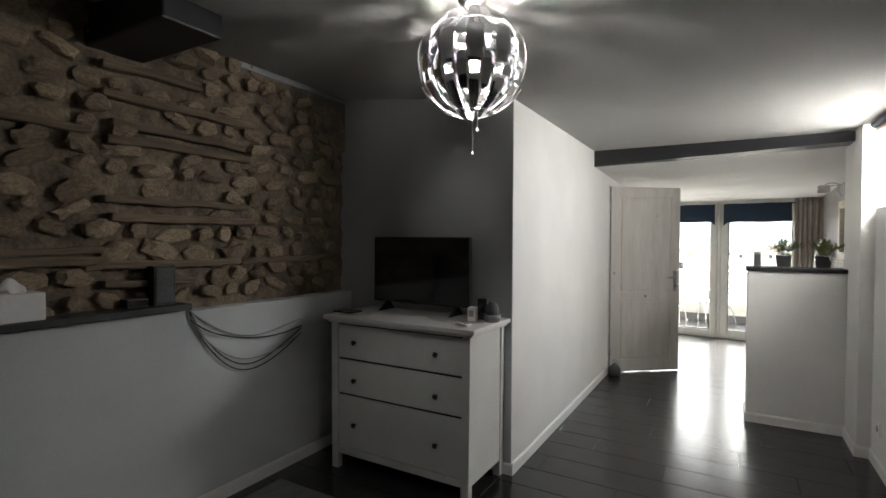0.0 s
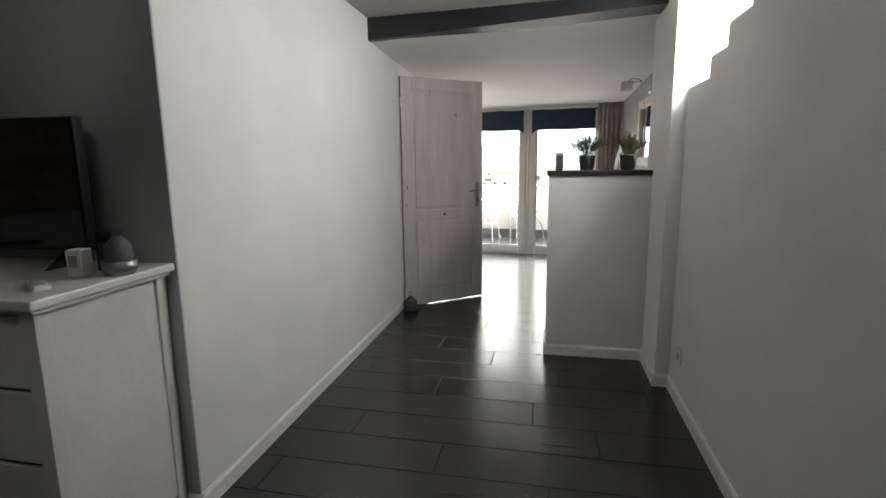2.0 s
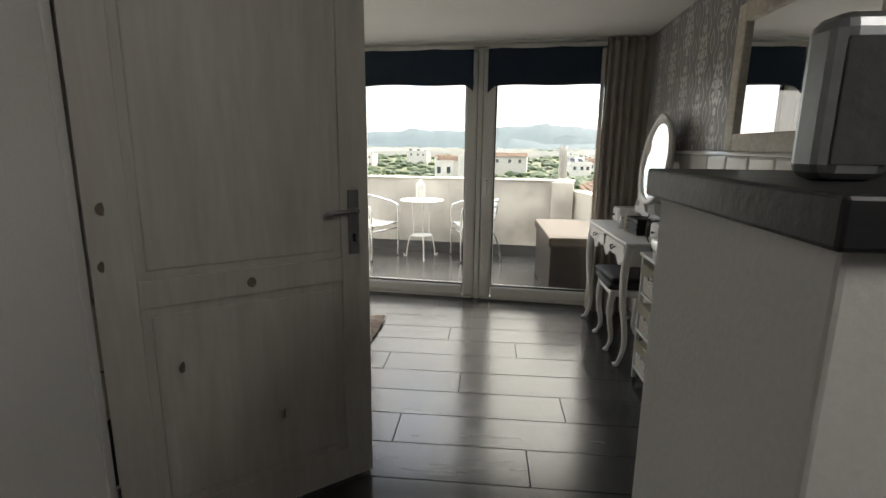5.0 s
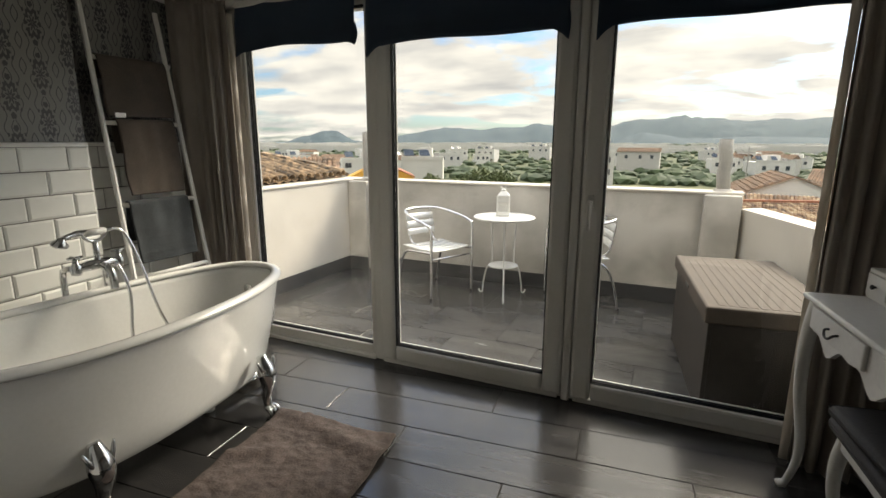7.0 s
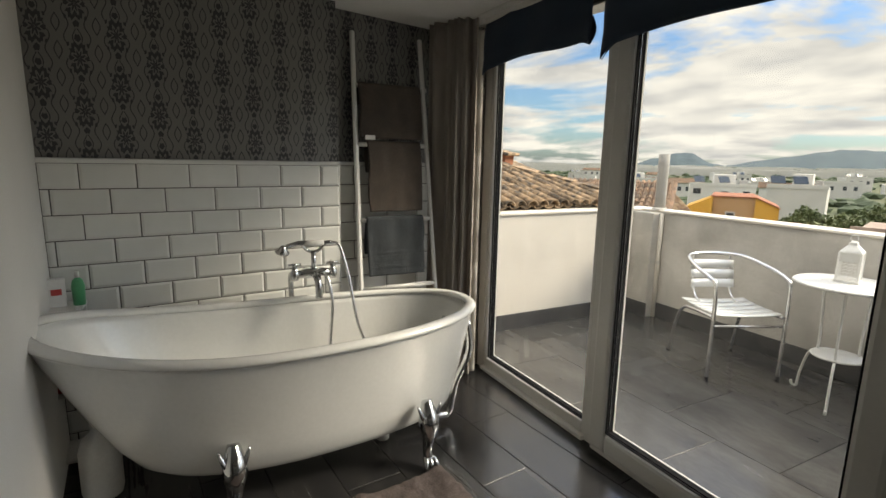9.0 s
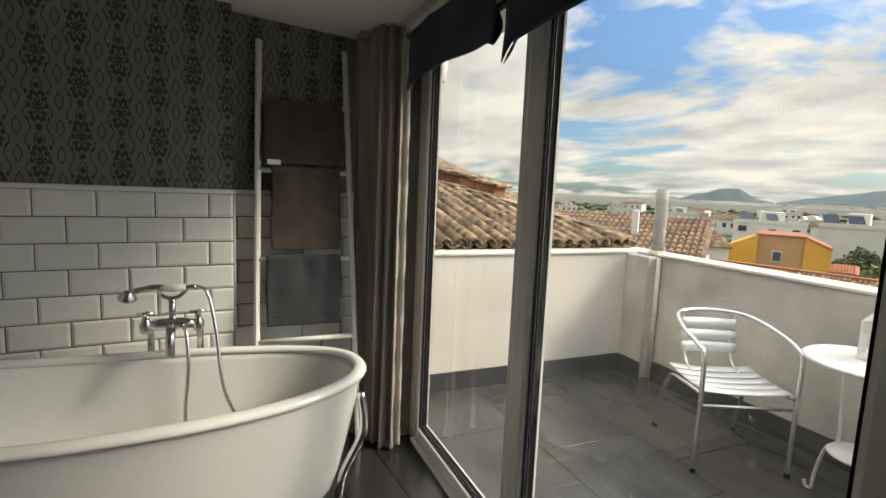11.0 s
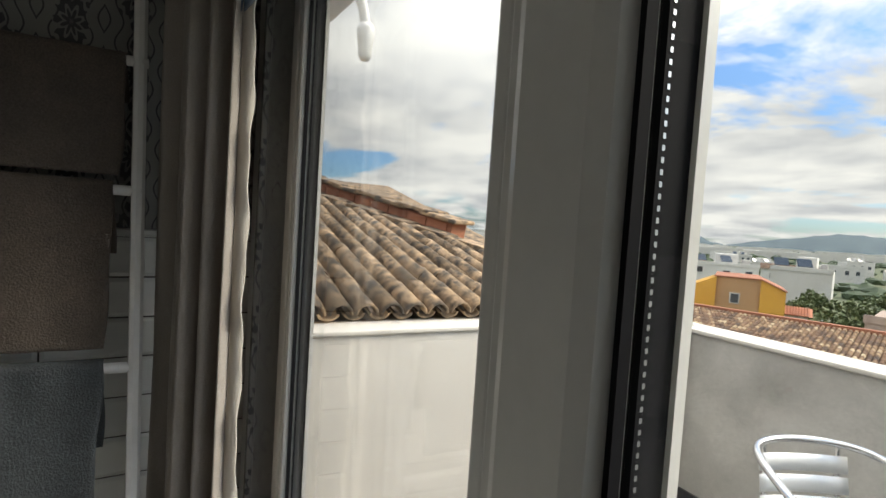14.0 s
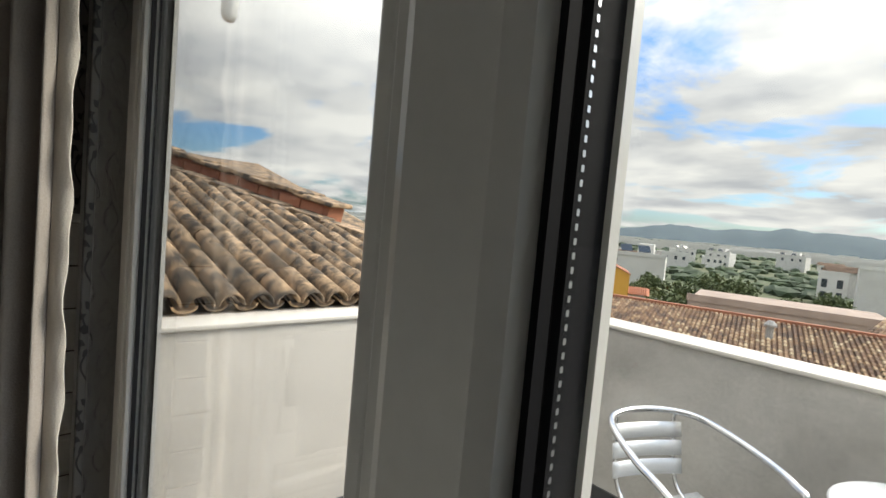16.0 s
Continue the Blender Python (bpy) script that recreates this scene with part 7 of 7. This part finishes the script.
def barrel(length=0.30, r0=0.044, r1=0.054, up=True):
    b = bmesh.new()
    k = 7
    rows = []
    for s, r in ((0, r1), (1, r0)):
        for t in (0.0, 0.016):
            rows.append([b.verts.new((-s * length, (r - t * 0.6) * math.cos(a), (r - t * 0.6) * math.sin(a) * (1 if up else -0.7))) for a in (math.pi * i / (k - 1) for i in range(k))])
    o0, i0, o1, i1 = rows
    for i in range(k - 1):
        b.faces.new((o0[i], o0[i + 1], o1[i + 1], o1[i]))
        b.faces.new((i0[i], i1[i], i1[i + 1], i0[i + 1]))
        b.faces.new((o0[i], i0[i], i0[i + 1], o0[i + 1]))
    me = bpy.data.meshes.new("roof_tile")
    bmesh.ops.recalc_face_normals(b, faces=b.faces)
    b.to_mesh(me)
    b.free()
    me.materials.append(CLAY)
    for f in me.polygons:
        f.use_smooth = True
    return me


cap, pan = barrel(), barrel(0.30, 0.054, 0.048, False)
HIP = [(-3.80, 10.62), (-6.55, 9.22)]


def hip_x(y):
    (xa, ya), (xb, yb) = HIP
    return xa + (y - ya) / (yb - ya) * (xb - xa)


rt2 = random.Random(9)
y = 8.30
while y < 10.62:
    xe = max(hip_x(y), -6.9)
    run = -3.80 - xe
    n = int(run / 0.22) + 1
    for j in range(n):
        if j * 0.22 + 0.12 > run:
            continue
        for me, dy, dz in ((cap, 0.0, 0.030), (pan, 0.0575, 0.036)):
            o = new("roof_tile", me)
            o.parent = nb
            o.matrix_local = pose(0.10 - j * 0.22 + rt2.uniform(-0.012, 0.012), y + dy + rt2.uniform(-0.005, 0.005), dz + SLOPE * (j * 0.22 - 0.10), 0, tang + 2.2 + rt2.uniform(-1, 1), rt2.uniform(-2, 2))
    y += 0.115
# brick upstand and ridge along the hip
hd = (Vector((HIP[1][0] - HIP[0][0], HIP[1][1] - HIP[0][1], SLOPE * (HIP[0][0] - HIP[1][0])))).normalized()
hs = Vector((HIP[0][0] + 3.80, HIP[0][1], 0.0))
hm = Matrix.Translation(hs) @ hd.to_track_quat("X", "Z").to_matrix().to_4x4()
for k in range(16):
    part("verge_tile", moved(cube(0.0, 0.29, -0.03, 0.16, 0.03, 0.065, 0.006), pose(k * 0.20, 0, 0.012 * (k % 2))), CLAY, nb, m=hm)
part("upstand", cube(1.5, 4.2, -0.26, -0.06, -0.25, 0.15), BRICK, nb, "red brick upstand along the hip", m=hm)
for k in range(12):
    part("brick", cube(1.55 + k * 0.215, 1.755 + k * 0.215, -0.06, -0.048, 0.065, 0.14, 0.004), BRICK, nb, m=hm)
for k in range(11):
    part("ridge_tile", moved(cube(0.0, 0.36, -0.30, 0.0, 0.15, 0.185, 0.012), pose(1.45 + k * 0.27, 0, 0.014 * (k % 2))), CLAY, nb, m=hm)
bk = thing("back_roof", Matrix.Translation(polar(47, 19, GZ)) @ pose(0, 0, 0, 0, 0, 30), "ochre clay roof of a house behind", "roof")
part("roof", moved(roof_columns(9, 5, 0.24, 0.10, 1.5), pose(0, 0, 8.0)), CLAY_FAR, bk)
part("wall", cube(-4.4, 4.4, 0.3, 5, 0, 7.95), TOWNW, bk)
wc = part("chimney", cube(1.6, 1.85, 2.4, 2.65, 8.4, 9.75, 0.01), TOWNW, bk)

# ---- floor planks, terrace tiles and wall tiles ----
def plank_mesh(poly, name, t, mat, bevel):
    b = prism(poly, t, "z")
    if bevel:
        top = [e for e in b.edges if all(abs(v.co.z - t) < 1e-6 for v in e.verts)]
        bmesh.ops.bevel(b, geom=top, offset=bevel, segments=1, affect="EDGES")
    me = bpy.data.meshes.new(name)
    bmesh.ops.recalc_face_normals(b, faces=b.faces)
    b.to_mesh(me)
    b.free()
    me.materials.append(mat)
    return me


PL, PW, GAP = 1.20, 0.242, 0.0022
full = plank_mesh([(GAP, GAP), (PL - GAP, GAP), (PL - GAP, PW - GAP), (GAP, PW - GAP)], "floor_plank", 0.009, PLANK, 0.0012)
rp2 = random.Random(4)
row = -31
while True:
    y = 5.02 + row * PW
    if y > 8.8:
        break
    x = -2.62 - (0.106 + 0.47 * row + rp2.uniform(-0.1, 0.1)) % PL
    while x < 1.32:
        poly = [(max(x, -2.62), y), (min(x + PL, 1.32), y), (min(x + PL, 1.32), y + PW), (max(x, -2.62), y + PW)]
        cl = clip(poly, WIN_P, WIN_N)
        inside = x >= -2.62 and x + PL <= 1.32 and cl == poly
        if len(cl) >= 3 and y >= -2.6:
            if inside:
                o = new("floor_plank", full)
                o.parent = floor
                o.matrix_local = pose(x, y, -0.006)
            else:
                cx, cy = sum(p[0] for p in cl) / len(cl), sum(p[1] for p in cl) / len(cl)
                pp = [(p[0] - cx - GAP * (1 if p[0] > cx else -1), p[1] - cy - GAP * (1 if p[1] > cy else -1)) for p in cl]
                o = new("floor_plank", plank_mesh(pp, "floor_plank", 0.009, PLANK, 0))
                o.parent = floor
                o.matrix_local = pose(cx, cy, -0.006)
        x += PL
    row += 1

TL, TW = 0.60, 0.60
slab = plank_mesh([(0.0015, 0.0015), (TL - 0.0015, 0.0015), (TL - 0.0015, TW - 0.0015), (0.0015, TW - 0.0015)], "terrace_tile", 0.006, PORCH, 0.001)
for j in range(4):
    for i in range(8):
        x, y = -3.56 + i * TL - (0.3 if j % 2 else 0), 8.46 + j * TW
        x0, x1, y1 = max(x, -3.548), min(x + TL, 0.72 - (y - 8.46) * 0.32), min(y + TW, 10.46)
        if x1 - x0 < 0.05:
            continue
        if x0 == x and x1 == x + TL and y1 == y + TW:
            o = new("terrace_tile", slab)
            o.parent = terr
            o.matrix_local = pose(x, y, TZ - 0.006)
        else:
            o = new("terrace_tile", plank_mesh([(0.0015, 0.0015), (x1 - x0 - 0.0015, 0.0015), (x1 - x0 - 0.0015, y1 - y - 0.0015), (0.0015, y1 - y - 0.0015)], "terrace_tile", 0.006, PORCH, 0))
            o.parent = terr
            o.matrix_local = pose(x0, y, TZ - 0.006)


def metro_mesh(w, h):
    """A tile in the y, z plane that stands out along +x, with wide sloped edges."""
    b = bmesh.new()
    g2, s, d0, d1 = 0.0024, 0.010, 0.004, 0.0085
    ring0 = [b.verts.new((0, a, c)) for a, c in ((g2, g2), (w - g2, g2), (w - g2, h - g2), (g2, h - g2))]
    ring1 = [b.verts.new((d0, a, c)) for a, c in ((g2, g2), (w - g2, g2), (w - g2, h - g2), (g2, h - g2))]
    ring2 = [b.verts.new((d1, a, c)) for a, c in ((g2 + s, g2 + s), (w - g2 - s, g2 + s), (w - g2 - s, h - g2 - s), (g2 + s, h - g2 - s))]
    for p, q in ((ring0, ring1), (ring1, ring2)):
        for k in range(4):
            b.faces.new((p[k], p[(k + 1) % 4], q[(k + 1) % 4], q[k]))
    b.faces.new(ring2)
    me = bpy.data.meshes.new("wall_tile")
    bmesh.ops.recalc_face_normals(b, faces=b.faces)
    b.to_mesh(me)
    b.free()
    me.materials.append(TILE)
    return me


TWD, THT = 0.2085, 0.1085
cache = {}


def tile_wall(name, m, length, top, phase, label, edge=0.0):
    """Metro tiles from the floor up to top along local +y, facing local +x."""
    base = structure(name, cube(-0.004, 0.004, 0, length, 0, top), TILE_GROUT, m, label)
    rows = int(top / THT) + 1
    for j in range(rows):
        z1 = top - j * THT
        z0 = max(0.0, z1 - THT)
        if z1 < 0.03:
            continue
        y = phase - TWD * 2 + (TWD / 2 if j % 2 else 0)
        cuts = []
        while y < length - edge:
            cuts.append((max(y, 0), min(y + TWD, length - edge)))
            y += TWD
        if edge:
            cuts.append((length - edge, length))
        for a, c in cuts:
            if c - a > 0.02:
                key = (round(c - a, 3), round(z1 - z0, 3))
                if key not in cache:
                    cache[key] = metro_mesh(*key)
                o = new("wall_tile", cache[key])
                o.parent = base
                o.matrix_local = pose(0.004, a, z0)
    capb = prism([(0.0, 0.0), (0.014, 0.0), (0.017, 0.008), (0.014, 0.018), (0.0, 0.022)], length, "y")
    structure("trim_" + name, capb, TILE, m @ pose(0, 0, top), "white glazed edging strip")


tile_wall("tiles_left", pose(-2.328, 6.50, 0), 1.283, 1.262, 0.1365, "white bevelled metro tiles behind the bath")
tile_wall("tiles_alcove", pose(-2.438, 7.783, 0), 0.90, 1.262, 0.13, "white bevelled metro tiles in the alcove")
tile_wall("tiles_right", pose(1.168, 8.50, 0, 0, 0, 180), 2.6, 1.262, 0.05, "white bevelled metro tiles behind the dressing table")
structure("tiles_return", cube(-2.442, -2.328, 7.783, 7.792, 0, 1.28, 0.003), TILE, I, "tiled outer corner of the bath wall")
